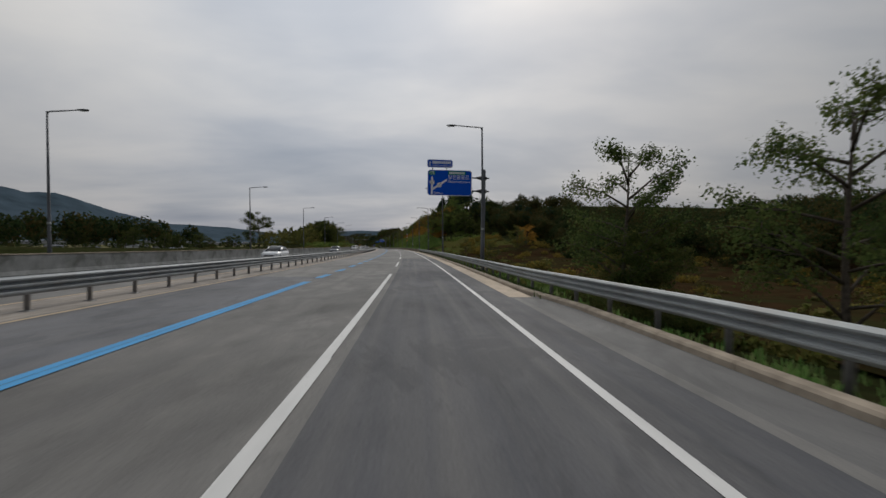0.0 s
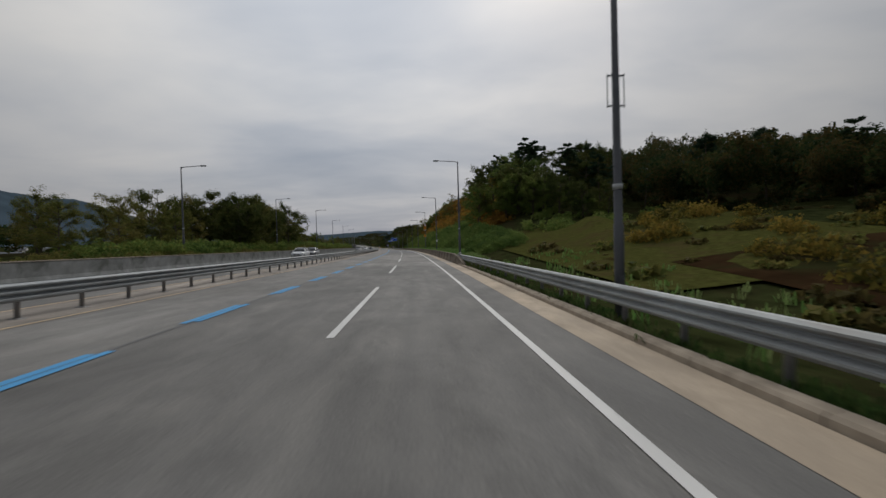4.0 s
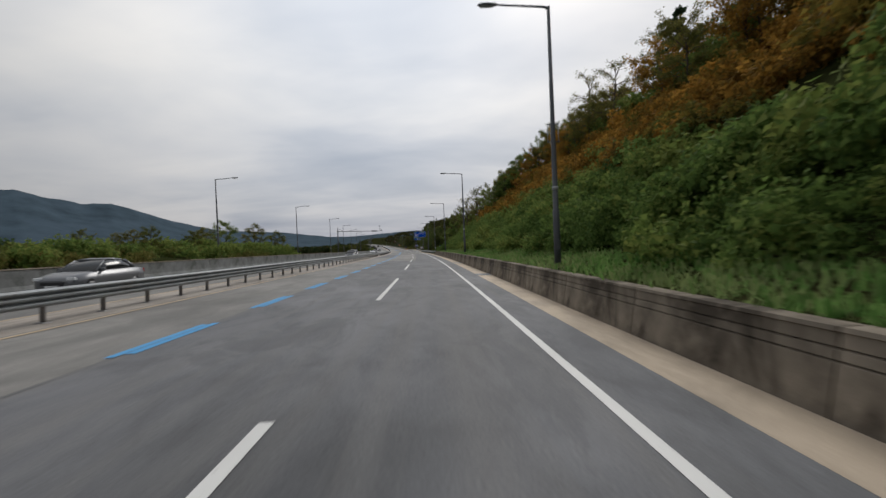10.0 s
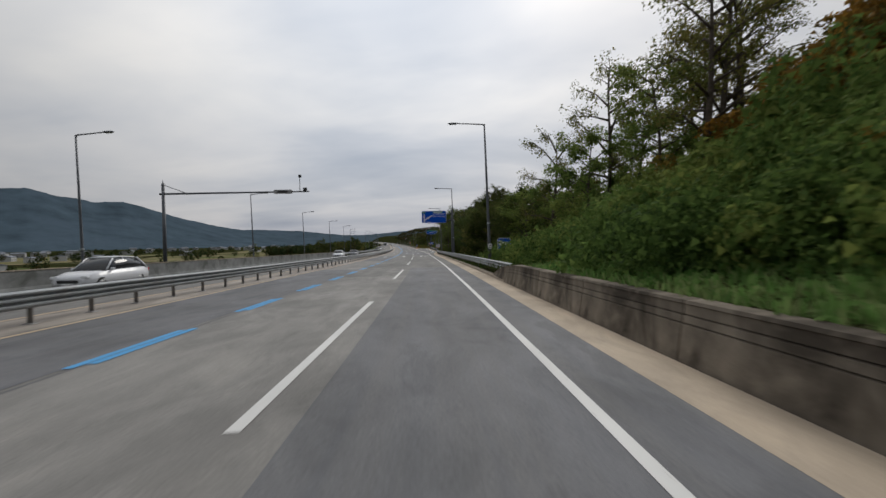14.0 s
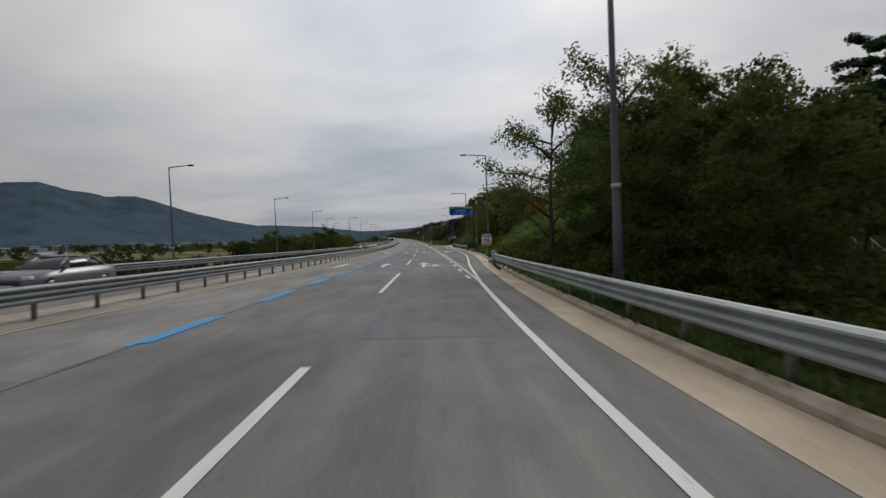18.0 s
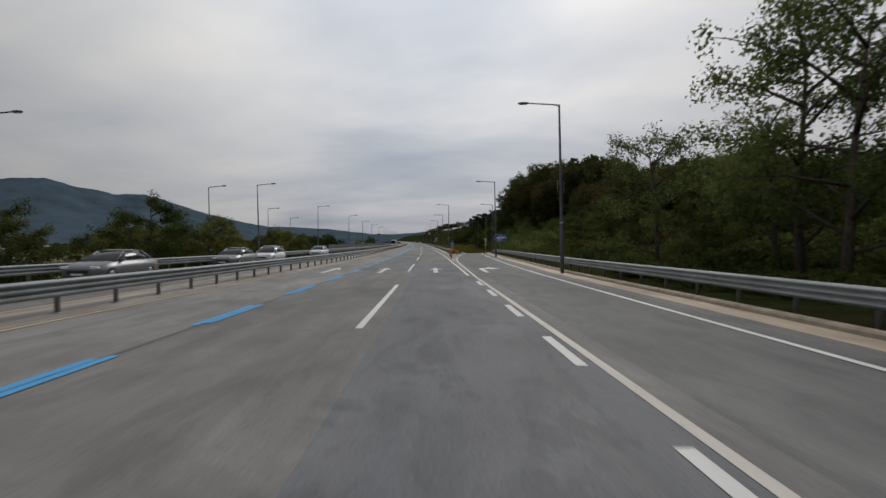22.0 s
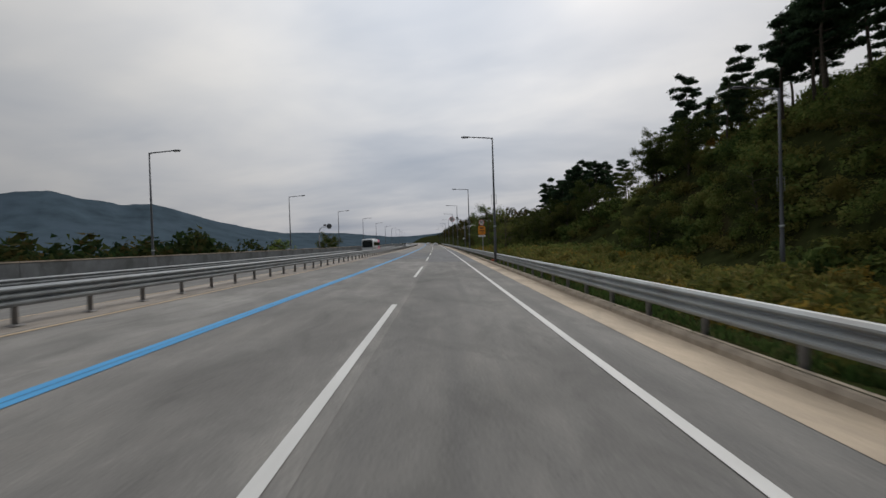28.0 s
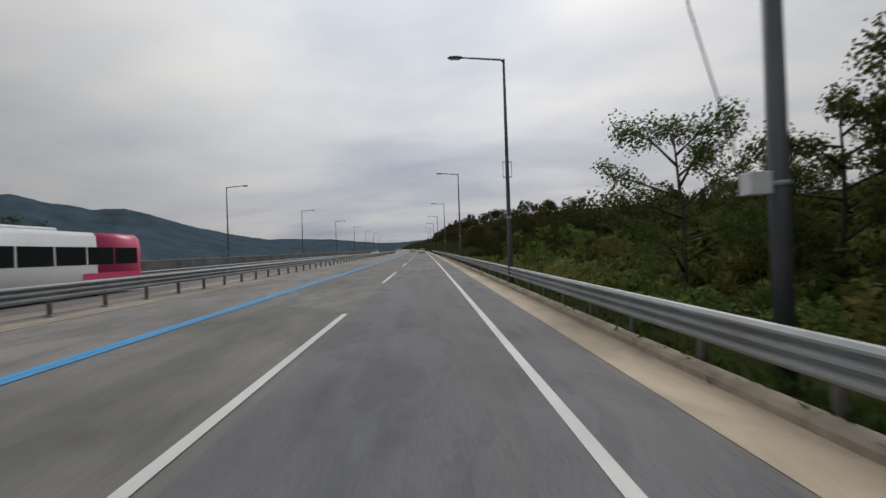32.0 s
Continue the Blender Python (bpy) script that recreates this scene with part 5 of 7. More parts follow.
def camera_plate(root, x0, x1, z0, z1, y=0.0):
    """An amber notice with a camera picture and lines of writing."""
    p = panel(root, "notice_plate", x0, x1, z0, z1, SIGN_ORANGE, SIGN_ORANGE, y, .01)
    w, h, c = x1 - x0, z1 - z0, (x0 + x1) / 2
    part("camera_picture", box(c - .3 * w, c + .12 * w, y - .012, y - .007, z0 + .68 * h, z0 + .84 * h), INK, p)
    part("lens_picture", box(c + .12 * w, c + .32 * w, y - .012, y - .007, z0 + .72 * h, z0 + .80 * h), INK, p)
    bars(p, x0 + .15 * w, x1 - .15 * w, z0 + .45 * h, .13 * h, INK, 3, y=y - .009)
    bars(p, x0 + .25 * w, x1 - .25 * w, z0 + .24 * h, .06 * h, INK, 5, y=y - .009)
    bars(p, x0 + .15 * w, x1 - .15 * w, z0 + .11 * h, .03 * h, INK, 6, y=y - .009)
    return p


def pole_notice():
    """Speed notice strapped to a lamp's pole on the bank."""
    root = tagged(empty("speed_camera_notice", place(220.8, 4.28, 0)), "speed limit and amber camera notice strapped to a lamp pole", "road sign")
    speed_plate(root, -.1, 6.85, .27, "80")
    camera_plate(root, -.44, .2, 5.68, 6.52)
    w = panel(root, "distance_plate", -.44, .2, 5.48, 5.66, SIGN_WHITE, SIGN_BACK, 0, .01)
    words("1km", .11, INK, w, -.12, 5.57)
    low = panel(root, "lower_notice", -.36, .2, 3.85, 4.42, SIGN_ORANGE, SIGN_ORANGE, 0, .01)
    bars(low, -.25, .1, 4.28, .1, INK, 2, y=-.009)
    bars(low, -.28, .12, 4.05, .04, INK, 5, y=-.009)
    for z in (4.1, 5.7, 6.3, 6.85):
        part("strap", tube([(.12, .1, z), (.12, .1, z + .05)], .13, 12), STEEL, root)


pole_notice()


def post_notice():
    root = tagged(empty("speed_camera_sign", place(663.4, 4.5, -.38)), "80 speed limit over an amber camera notice on a grey post", "road sign")
    part("post", tube([(-.35, .05, -.3), (-.35, .05, 4.3)], .04, 10), STEEL, root)
    speed_plate(root, -.43, 4.2, .3, "80")
    camera_plate(root, -.8, -.05, 2.92, 3.85)
    w = panel(root, "distance_plate", -.8, -.05, 2.7, 2.9, SIGN_WHITE, SIGN_BACK, 0, .01)
    words("350m", .13, INK, w, -.42, 2.8)


post_notice()


def camera_mast(s, d, arm, z, face, label):
    """A mast bent over towards the road, with a speed plate and a small solar panel."""
    k = -1 if arm < 0 else 1
    root = tagged(empty("speed_sign_mast", place(s, d, land(s, d))), label, "sign mast", "bent sign masts")
    part("mast", tube([(0, 0, -.3), (0, 0, z * .78)], [.12, .11], 12), POLE, root)
    a = abs(arm)
    path = [(0, 0, z * .76)] + [(k * .32 * a * (1 - math.cos(t)), 0, z * .78 + z * .2 * math.sin(t)) for t in np.linspace(0, math.pi / 2, 8)] + [(k * a, 0, z * .985)]
    part("bent_arm", tube(path, .055, 10), POLE, root)
    if face:
        speed_plate(root, k * a, z, .48, "80", -.08)
    else:
        part("sign_plate", disc(.5, .03, 36), POLE, root, "dark back of a round sign", pose(k * a, .06, z))
    part("solar_panel", outline([(-.28, 0), (.28, 0), (.2, .4), (-.2, .4)], .03), BLACK, root, m=pose(k * a * .58, -.1, z + .08, -35, 0, 0))
    part("cable", tube([(k * a * .5, 0, z * .98), (k * a * .42, .05, z * .75), (k * a * .2, .05, z * .45)], .012, 6), POLE, root)
    part("control_box", box(-.44, -.16, -.1, .1, 2.4, 2.68, .01), SIGN_WHITE, root)
    part("box_strap", tube([(0, 0, 2.5), (0, 0, 2.56)], .13, 12), STEEL, root)
    return root


camera_mast(702.4, 4.84, -2.46, 6.4, True, "dark bent mast carrying an 80 speed plate over the lane")
camera_mast(702.2, -23.35, 1.95, 7.35, False, "dark bent mast with a round plate seen from behind")


def camera_gantry():
    """A mast with a long arm over the opposite carriageway, with a camera and a small wind vane."""
    s, d, z0 = 364.5, -22.4, land(364.5, -22.4)
    root = tagged(empty("traffic_camera_gantry", place(s, d, z0)), "dark steel mast with a long arm and traffic camera", "camera gantry")
    h = 6.75 - z0
    part("mast", tube([(0, 0, -.3), (0, 0, h + .9)], [.17, .13], 12), POLE, root)
    part("mast_cap", tube([(0, 0, h + .9), (0, 0, h + 1.2)], [.05, .02], 8), POLE, root)
    part("arm", tube([(-.3, 0, h), (5.5, 0, h + .02), (12.4, 0, h + .03)], [.09, .08, .06], 10), POLE, root)
    part("stay", tube([(0, 0, h + .8), (1.9, 0, h + .05)], .03, 8), POLE, root)
    cam_box = part("camera_housing", box(9.4, 10.9, -.2, .2, h - .12, h + .2, .04), SIGN_BACK, root)
    part("lens_window", box(9.7, 10.6, -.215, -.2, h - .06, h + .1), BLACK, cam_box)
    part("vane_post", tube([(11.6, 0, h), (11.6, 0, h + 1.3)], .03, 8), POLE, root)
    part("vane", box(11.5, 11.75, -.04, .04, h + 1.25, h + 1.5, .02), BLACK, root)
    part("small_camera", box(11.9, 12.2, -.12, .12, h + .1, h + .36, .03), BLACK, root)


camera_gantry()


def banner():
    root = tagged(empty("pole_banner", place(452.1, 5.6, land(452.2, 5.9))), "white advertising banner tied to a lamp pole", "banner")
    p = panel(root, "cloth", -.48, .48, 1.2, 2.3, SIGN_WHITE, SIGN_WHITE, 0, .005)
    ink = material("violet_banner_ink", (0.2, 0.16, 0.36), .7)
    bars(p, -.42, .42, 2.12, .2, ink, 5, y=-.01)
    part("red_ring", disc(.25, .004, 30, .06), SIGN_RED, p, m=pose(0, -.012, 1.8) @ Matrix.Diagonal((1, 1, .55, 1)))
    bars(p, -.25, .25, 1.8, .12, ink, 3, y=-.014)
    bars(p, -.42, .42, 1.57, .14, ink, 5, y=-.01)
    part("yellow_band", box(-.475, .475, -.012, -.006, 1.21, 1.42), YELLOW, p)
    bars(p, -.4, .4, 1.31, .1, ink, 8, y=-.014)
    for z in (1.3, 2.2):
        part("strap", tube([(.3, .1, z), (.3, .1, z + .04)], .14, 12), STEEL, root)


banner()


def bus_sign():
    root = tagged(empty("bus_stop_sign", place(568, 10.85, 0)), "blue sign with a white bus picture beside the ramp", "road sign")
    z = 2.35
    for x in (1.0,):
        part("post", tube([(x, .08, -.3), (x, .08, z + 1.2)], .05, 10), POST, root)
    p = panel(root, "sign_panel", 0, 2.0, z, z + 1.05, SIGN_BLUE)
    b = part("bus_picture", box(.25, 1.7, -.012, -.006, z + .45, z + .85, .004), SIGN_WHITE, p)
    for k in range(6):
        part("window_picture", box(.33 + .22 * k, .5 + .22 * k, -.016, -.011, z + .66, z + .79), SIGN_BLUE, b)
    for x in (.55, 1.4):
        part("wheel_picture", disc(.09, .004, 20), SIGN_WHITE, b, m=pose(x, -.014, z + .44))
    bars(p, .5, 1.2, z + .2, .2, SIGN_WHITE, 3)
    part("arrow", outline([(0, 0), (.2, .12), (0, .24)], .004), SIGN_WHITE, p, m=pose(1.76, -.012, z + .4))


bus_sign()


def ramp_limit():
    root = tagged(empty("ramp_speed_sign", place(588, 12.1, land(588, 12.1))), "40 speed limit above a yield triangle on a post", "road sign")
    part("post", tube([(0, .06, -.3), (0, .06, 3.3)], .035, 8), STEEL, root)
    speed_plate(root, 0, 3.1, .28, "40")
    t = part("yield_triangle", outline([(-.3, .25), (.3, .25), (0, -.27)], .02), SIGN_RED, root, m=pose(0, 0, 2.5))
    part("white_triangle", outline([(-.2, .19), (.2, .19), (0, -.16)], .005), SIGN_WHITE, t, m=pose(0, -.006, 0))
    w = panel(root, "small_plate", -.3, .3, 1.95, 2.12, SIGN_WHITE, SIGN_BACK, 0, .01)
    bars(w, -.22, .22, 2.03, .07, INK, 4, y=-.009)


ramp_limit()


def slope_stairs():
    """Steel steps with two hand rails that climb the wooded slope."""
    root = tagged(empty("slope_stairs", place(433.9, 25.6, land(433.9, 25.6))), "pale steel steps with hand rails up the slope", "stairs")
    inv = root.matrix_world.inverted()
    line = [(433.9 + 17 * f, 25.6 + 7.3 * f, land(433.9, 25.6) + 9.2 * f) for f in np.linspace(0, 1, 41)]
    tread = None
    for s, d, z in line:
        ob = part("tread", box(-.4, .4, -.13, .13, -.02, .02, .006) if tread is None else tread, STEEL if tread is None else None, root, m=inv @ place(s, d, z + .1, 23))
        tread = ob.data
    for side in (-.42, .42):
        for lift, r in ((1.0, .03), (.1, .045)):
            part("hand_rail" if lift > .5 else "stringer", tube([inv @ spot(s - side * .4, d + side * .92, z + lift) for s, d, z in line[::5]], r, 7), STEEL, root)
        for s, d, z in line[::5]:
            part("baluster", tube([inv @ spot(s - side * .4, d + side * .92, z + .05), inv @ spot(s - side * .4, d + side * .92, z + 1.0)], .022, 6), STEEL, root)


slope_stairs()


def pole_plate(s, d):
    root = tagged(empty("pole_plate", place(s, d, .8 if 150 < s < 345 else 0)), "small white plate strapped to a lamp pole", "plate", "lamp pole plates")
    p = panel(root, "plate", -.13, .13, 1.5, 1.85, SIGN_WHITE, SIGN_WHITE, -.16, .008)
    bars(p, -.09, .09, 1.72, .07, INK, 2, y=-.17)
    bars(p, -.09, .09, 1.6, .05, INK, 3, y=-.17)
    part("strap", tube([(0, 0, 1.66), (0, 0, 1.7)], .125, 12), STEEL, root)


pole_plate(188.3, 4.38)
pole_plate(355.6, 4.4)


def place_sign():
    root = tagged(empty("place_sign", place(360.5, 6.3, land(360.5, 6.3))), "blue sign with a white picture, half hidden by shrubs", "road sign")
    z = 1.2 - land(360.5, 6.3)
    for x in (-.35, .35):
        part("post", tube([(x, .08, -.3), (x, .08, z + 1.1)], .035, 8), STEEL, root)
    p = panel(root, "sign_panel", -.53, .53, z, z + 1.1, SIGN_BLUE)
    part("picture", outline([(-.42, .42), (.1, .42), (.1, .55), (.3, .55), (.3, .78), (-.2, .78), (-.2, .92), (-.42, .92)], .004), SIGN_WHITE, p, m=pose(0, -.012, z))
    words("대전", .2, SIGN_WHITE, p, .02, z + .2, width=.5)


place_sign()


# ---- the gore's furniture ----
def bollard():
    root = tagged(empty("flexible_bollard", pose(0, 0, 0)), "orange-red plastic lane bollard with dark bands", "bollard", "gore bollards")
    part("foot", tube([(0, 0, 0), (0, 0, .03), (0, 0, .07)], [.13, .12, .06], 14), RED_PLASTIC, root)
    part("tube", tube([(0, 0, .05), (0, 0, .74), (0, 0, .77)], [.045, .04, .025], 12), RED_PLASTIC, root)
    for z in (.34, .48, .62):
        part("band", tube([(0, 0, z), (0, 0, z + .07)], .047, 12), SIGN_WHITE if z == .48 else BLACK, root)
    return root


first = bollard()
BOLLARDS = [(544.1, 2.12), (546.9, 2.27), (549.8, 2.36), (552.7, 2.5), (555.6, 2.62), (558.8, 2.87), (561.6, 2.95), (570.9, 3.5), (572.5, 3.42)]
for k, (s, d) in enumerate(BOLLARDS):
    if k:
        copy_thing(first, place(s, d, 0.011))
first.matrix_world = place(*BOLLARDS[0], 0.011)


def crash_cushion():
    """A long rail-sided cushion with a chevron nose, at the head of the island."""
    root = tagged(empty("crash_cushion", place(569.6, 4.5, 0)), "rust-red crash cushion with a black and amber chevron nose", "crash cushion")
    part("base_slab", box(-.42, .42, -.35, 4.4, 0.002, .03, .008), CONCRETE, root)
    for side in (-1, 1):
        for k in range(4):
            y0 = .35 + k * 1.0
            bm = bmesh.new()
            prof = [(.34, .12), (.37, .16), (.34, .24), (.37, .32), (.34, .40), (.37, .48), (.34, .56), (.32, .62)]
            rows = [[bm.verts.new((side * (x + .012 * (k % 2)), y, z)) for x, z in prof] for y in (y0, y0 + 1.06)]
            for j in range(len(prof) - 1):
                bm.faces.new((rows[0][j], rows[0][j + 1], rows[1][j + 1], rows[1][j]))
            bmesh.ops.solidify(bm, geom=bm.faces[:], thickness=.012)
            bmesh.ops.recalc_face_normals(bm, faces=bm.faces)
            part("side_rail", bm, RUST_RED, root)
    part("core", box(-.31, .31, .1, 4.3, .08, .6), BLACK, root)
    arch = [(.33 * math.cos(t), .56 + .2 * math.sin(t)) for t in np.linspace(0, math.pi, 12)]
    bm = outline(arch, 3.9)
    part("hood", bm, SIGN_BACK_DULL, root, "grey sheet-steel hood", pose(0, .35, 0))
    shape = [(-.36, .06), (.36, .06), (.36, .56)] + [(.36 * math.cos(t), .58 + .24 * math.sin(t)) for t in np.linspace(0.1, math.pi - .1, 10)] + [(-.36, .56)]
    nose = part("nose", outline(shape, .35), BLACK, root)
    for z in (.08, .36):
        part("chevron", outline([(-.34, z - .02), (-.2, z - .02), (0, z + .2), (.2, z - .02), (.34, z - .02), (.34, z + .1), (0, z + .4), (-.34, z + .1)], .008), SIGN_ORANGE, nose, "amber reflective chevron", pose(0, -.01, .02))
    bin_ = tagged(empty("sand_box", place(573.0, 3.82, 0)), "yellow plastic sand box beside the crash cushion", "sand box")
    bm = box(-.29, .29, -.33, .33, .12, .6, .04)
    for v in bm.verts:
        if v.co.z < .4:
            v.co.x *= .86
            v.co.y *= .86
    part("bin", bm, YELLOW, bin_)
    bm = box(-.31, .31, -.36, .36, .6, .74, .04)
    for v in bm.verts:
        if v.co.z > .7:
            v.co.y *= .6
    part("lid", bm, YELLOW, bin_)
    for x in (-.18, .18):
        part("foot", box(x - .06, x + .06, -.28, .28, 0, .13, .01), BLACK, bin_)


crash_cushion()


def keep_right():
    root = tagged(empty("keep_right_sign", place(573.5, 3.92, 0)), "round blue sign with a white arrow and a solar lamp", "road sign")
    part("post", tube([(-.06, .05, -.1), (-.06, .05, 2.3)], .045, 10), RUST_RED, root)
    p = part("blue_plate", disc(.34, .02, 40), SIGN_BLUE, root, m=pose(0, 0, 1.81))
    part("white_rim", disc(.335, .006, 40, .018), SIGN_WHITE, p, m=pose(0, -.005, 0))
    part("arrow", outline([(-.045, .25), (.045, .25), (.045, -.05), (.14, -.05), (0, -.25), (-.14, -.05), (-.045, -.05)], .005), SIGN_WHITE, p, m=pose(.01, -.008, 0, 0, -45, 0))
    q = part("reflector_plate", box(-.16, .16, -.01, .012, -.16, .16, .004), SIGN_ORANGE, root, m=pose(-.02, 0, 1.24, 0, 45, 0))
    for i in range(3):
        for j in range(3):
            if (i + j) % 2 == 0:
                part("reflector", box(-.045, .045, -.018, -.01, -.045, .045, .004), RED_PLASTIC, q, m=pose(-.1 + .1 * i, 0, -.1 + .1 * j))
    part("lamp_arm", tube([(-.06, .05, 2.25), (.05, .05, 2.42)], .02, 8), STEEL, root)
    part("solar_panel", box(-.1, .42, -.12, .12, -.02, .02, .006), STEEL, root, m=pose(0, .05, 2.46, 0, 28, 0))


keep_right()
red_bag = tagged(empty("red_litter", place(653.9, 3.98, .17)), "crumpled red plastic litter on the kerb", "litter")
bm = bmesh.new()
bmesh.ops.create_icosphere(bm, subdivisions=3, radius=.16)
for v in bm.verts:
    v.co = v.co * (1 + .5 * noise.noise(v.co * 9)) * .9
    v.co.z = max(-.08, v.co.z * .55)
part("crumpled_bag", bm, RED_PLASTIC, red_bag, m=pose(0, 0, .08))


# ---- plants ----
RNG = np.random.default_rng(7)


def leaf_cloud(lobes, count, size, droop=0.0, flat=1.0, corners=4):
    """Loose leaves, most of them near the outside of some overlapping lumps. Four corners a leaf."""
    lobes = np.asarray(lobes, float)
    weight = lobes[:, 3] ** 2
    which = RNG.choice(len(lobes), count, p=weight / weight.sum())
    way = RNG.normal(size=(count, 3))
    way /= np.linalg.norm(way, axis=1)[:, None]
    reach = RNG.uniform(0.08, 1.0, count) ** 0.5 * RNG.uniform(0.8, 1.3, count)
    centre = lobes[which, :3] + way * (lobes[which, 3] * reach)[:, None] * (1, 1, flat)
    normal = way + RNG.normal(scale=0.55, size=(count, 3)) + (0, 0, 0.35)
    normal /= np.linalg.norm(normal, axis=1)[:, None]
    a = np.cross(normal, RNG.normal(size=(count, 3)))
    a /= np.linalg.norm(a, axis=1)[:, None]
    b = np.cross(normal, a)
    s = size * RNG.uniform(0.6, 1.4, count)[:, None]
    a, b = a * s, b * s * 0.62
    tip = np.array([0, 0, -droop]) * s
    if corners == 3:
        return np.stack([centre - a * .9 - b * .8, centre + a * .9 - b * .8 + tip, centre + b * 1.4], 1).reshape(-1, 3)
    return np.stack([centre - a, centre - b * 1.0, centre + a + tip, centre + b], 1).reshape(-1, 3)


def limb_mesh(name, limbs, mat=None):
    bm = bmesh.new()
    for path, radii in limbs:
        tube(path, radii, 7 if radii[0] > .05 else 4, bm)
    me = bpy.data.meshes.new(name)
    bm.to_mesh(me)
    bm.free()
    me.materials.append(mat or BARK)
    return me


def broadleaf(height, spread, leaves, size, mat, seed, thin=False):
    """Trunk, limbs and twigs; every twig carries its own small spray of leaves."""
    rnd = random.Random(seed)
    lean = Vector((rnd.uniform(-.5, .5), rnd.uniform(-.5, .5), 0))

    def stem(f):
        return lean * f + Vector((.12 * math.sin(5 * f + seed), .12 * math.cos(4 * f + seed), height * f * .93))

    limbs = [([stem(f) + Vector((0, 0, -.4 * (f == 0))) for f in (0, .2, .45, .7, .88, 1)], [height * q for q in (.018, .014, .0105, .007, .004, .0015)])]
    lobes, count = [], rnd.randint(14, 17)
    for k in range(count):
        f = (k + .5) / count
        a = k * 2.4 + rnd.uniform(-.4, .4)
        r = spread * (.35 + .65 * math.sin(math.pi * (.2 + .72 * f))) * rnd.uniform(.7, 1.1)
        base = stem(.1 + .8 * f)
        end = base + Vector((math.cos(a) * r, math.sin(a) * r, height * rnd.uniform(.02, .2)))
        mid = base.lerp(end, .5) + Vector((0, 0, height * rnd.uniform(.0, .05)))
        limbs.append(([base, mid, end], [height * .0075, height * .0045, height * .0015]))
        for j in range(9):
            q = .25 + .75 * (j + 1) / 9
            at = base.lerp(mid, q * 2) if q < .5 else mid.lerp(end, q * 2 - 1)
            b = a + rnd.uniform(-1.3, 1.3)
            way = Vector((math.cos(b), math.sin(b), rnd.uniform(-.4, .9))) * spread * rnd.uniform(.12, .36)
            limbs.append(([at, at + way * .5 + Vector((0, 0, .04)), at + way], [height * .0026, height * .0018, height * .0007]))
            lobes.append((*(at + way), spread * rnd.uniform(.1, .19)))
            if not thin or j % 2:
                lobes.append((*(at + way * .5), spread * rnd.uniform(.1, .17)))
    for k in range(6):
        lobes.append((*(stem(1) + Vector((rnd.uniform(-.2, .2), rnd.uniform(-.2, .2), rnd.uniform(-.05, .05))) * spread), spread * rnd.uniform(.08, .14)))
    return limb_mesh("trunk", limbs), quads_mesh("crown", leaf_cloud(lobes, leaves, size, droop=.2, corners=3), mat, 3)


def pine(height, leaves, seed):
    """A tall bare trunk with uneven tiers of small needle pads on crooked limbs."""
    rnd = random.Random(seed)
    lean = Vector((rnd.uniform(-.7, .7), rnd.uniform(-.7, .7), 0))

    def stem(f):
        return lean * f + Vector((.22 * math.sin(4 * f + seed), .22 * math.cos(5 * f + seed), height * f * .96))

    limbs = [([stem(f) + Vector((0, 0, -.4 * (f == 0))) for f in (0, .25, .5, .75, 1)], [height * q for q in (.0155, .012, .009, .006, .002)])]
    lobes = [(*stem(1), height * .04)]
    low = rnd.uniform(.3, .45)
    for k in range(22):
        f = k / 21
        a = k * 2.3 + rnd.uniform(-.6, .6)
        r = height * (.24 - .13 * f) * rnd.uniform(.5, 1.15)
        base = stem(low + (.98 - low) * f)
        end = base + Vector((math.cos(a) * r, math.sin(a) * r, height * rnd.uniform(-.03, .05)))
        mid = base.lerp(end, .5) + Vector((0, 0, height * rnd.uniform(-.01, .025)))
        limbs.append(([base, mid, end], [height * .0042, height * .003, height * .001]))
        for q in (.5, .72, .95):
            at = base.lerp(end, q)
            side = Vector((-math.sin(a), math.cos(a), 0)) * r * rnd.uniform(-.32, .32)
            lobes.append((*(at + side + Vector((0, 0, height * .012))), height * rnd.uniform(.03, .056)))
            lobes.append((*(at - side * .8), height * rnd.uniform(.024, .044)))
    return limb_mesh("trunk", limbs), quads_mesh("crown", leaf_cloud(lobes, leaves, height * .0105, flat=.55, corners=3), LEAF_PINE, 3)


def shrub(radius, leaves, size, seed, tall=1.0):
    """A bush of many small leafy heads over a few stems' worth of lumps."""
    rnd = random.Random(seed)
    lobes = []
    for _ in range(6):
        c = Vector((rnd.uniform(-.55, .55), rnd.uniform(-.55, .55), tall * rnd.uniform(.2, .7))) * radius
        r = radius * rnd.uniform(.26, .42)
        lobes.append((*c, r))
        for _ in range(4):
            w = Vector((rnd.gauss(0, 1), rnd.gauss(0, 1), abs(rnd.gauss(.4, .8)))).normalized()
            lobes.append((*(c + w * r), r * rnd.uniform(.3, .6)))
    return leaf_cloud(lobes, leaves, size, droop=.3, corners=3)


def mound(leaves, size, seed):
    """A dome draped with climbers: leaves in overlapping hanging heads, nothing inside."""
    rnd = random.Random(seed)
    lobes = []
    for k in range(30):
        z = (k + .5) / 30
        a = k * 2.4 + rnd.uniform(-.5, .5)
        r = math.sqrt(1 - z * z) * rnd.uniform(.6, .95)
        lobes.append((r * math.cos(a), r * math.sin(a), z * rnd.uniform(.6, .95), rnd.uniform(.14, .32)))
    return leaf_cloud(lobes, leaves, size, droop=.55, corners=3)


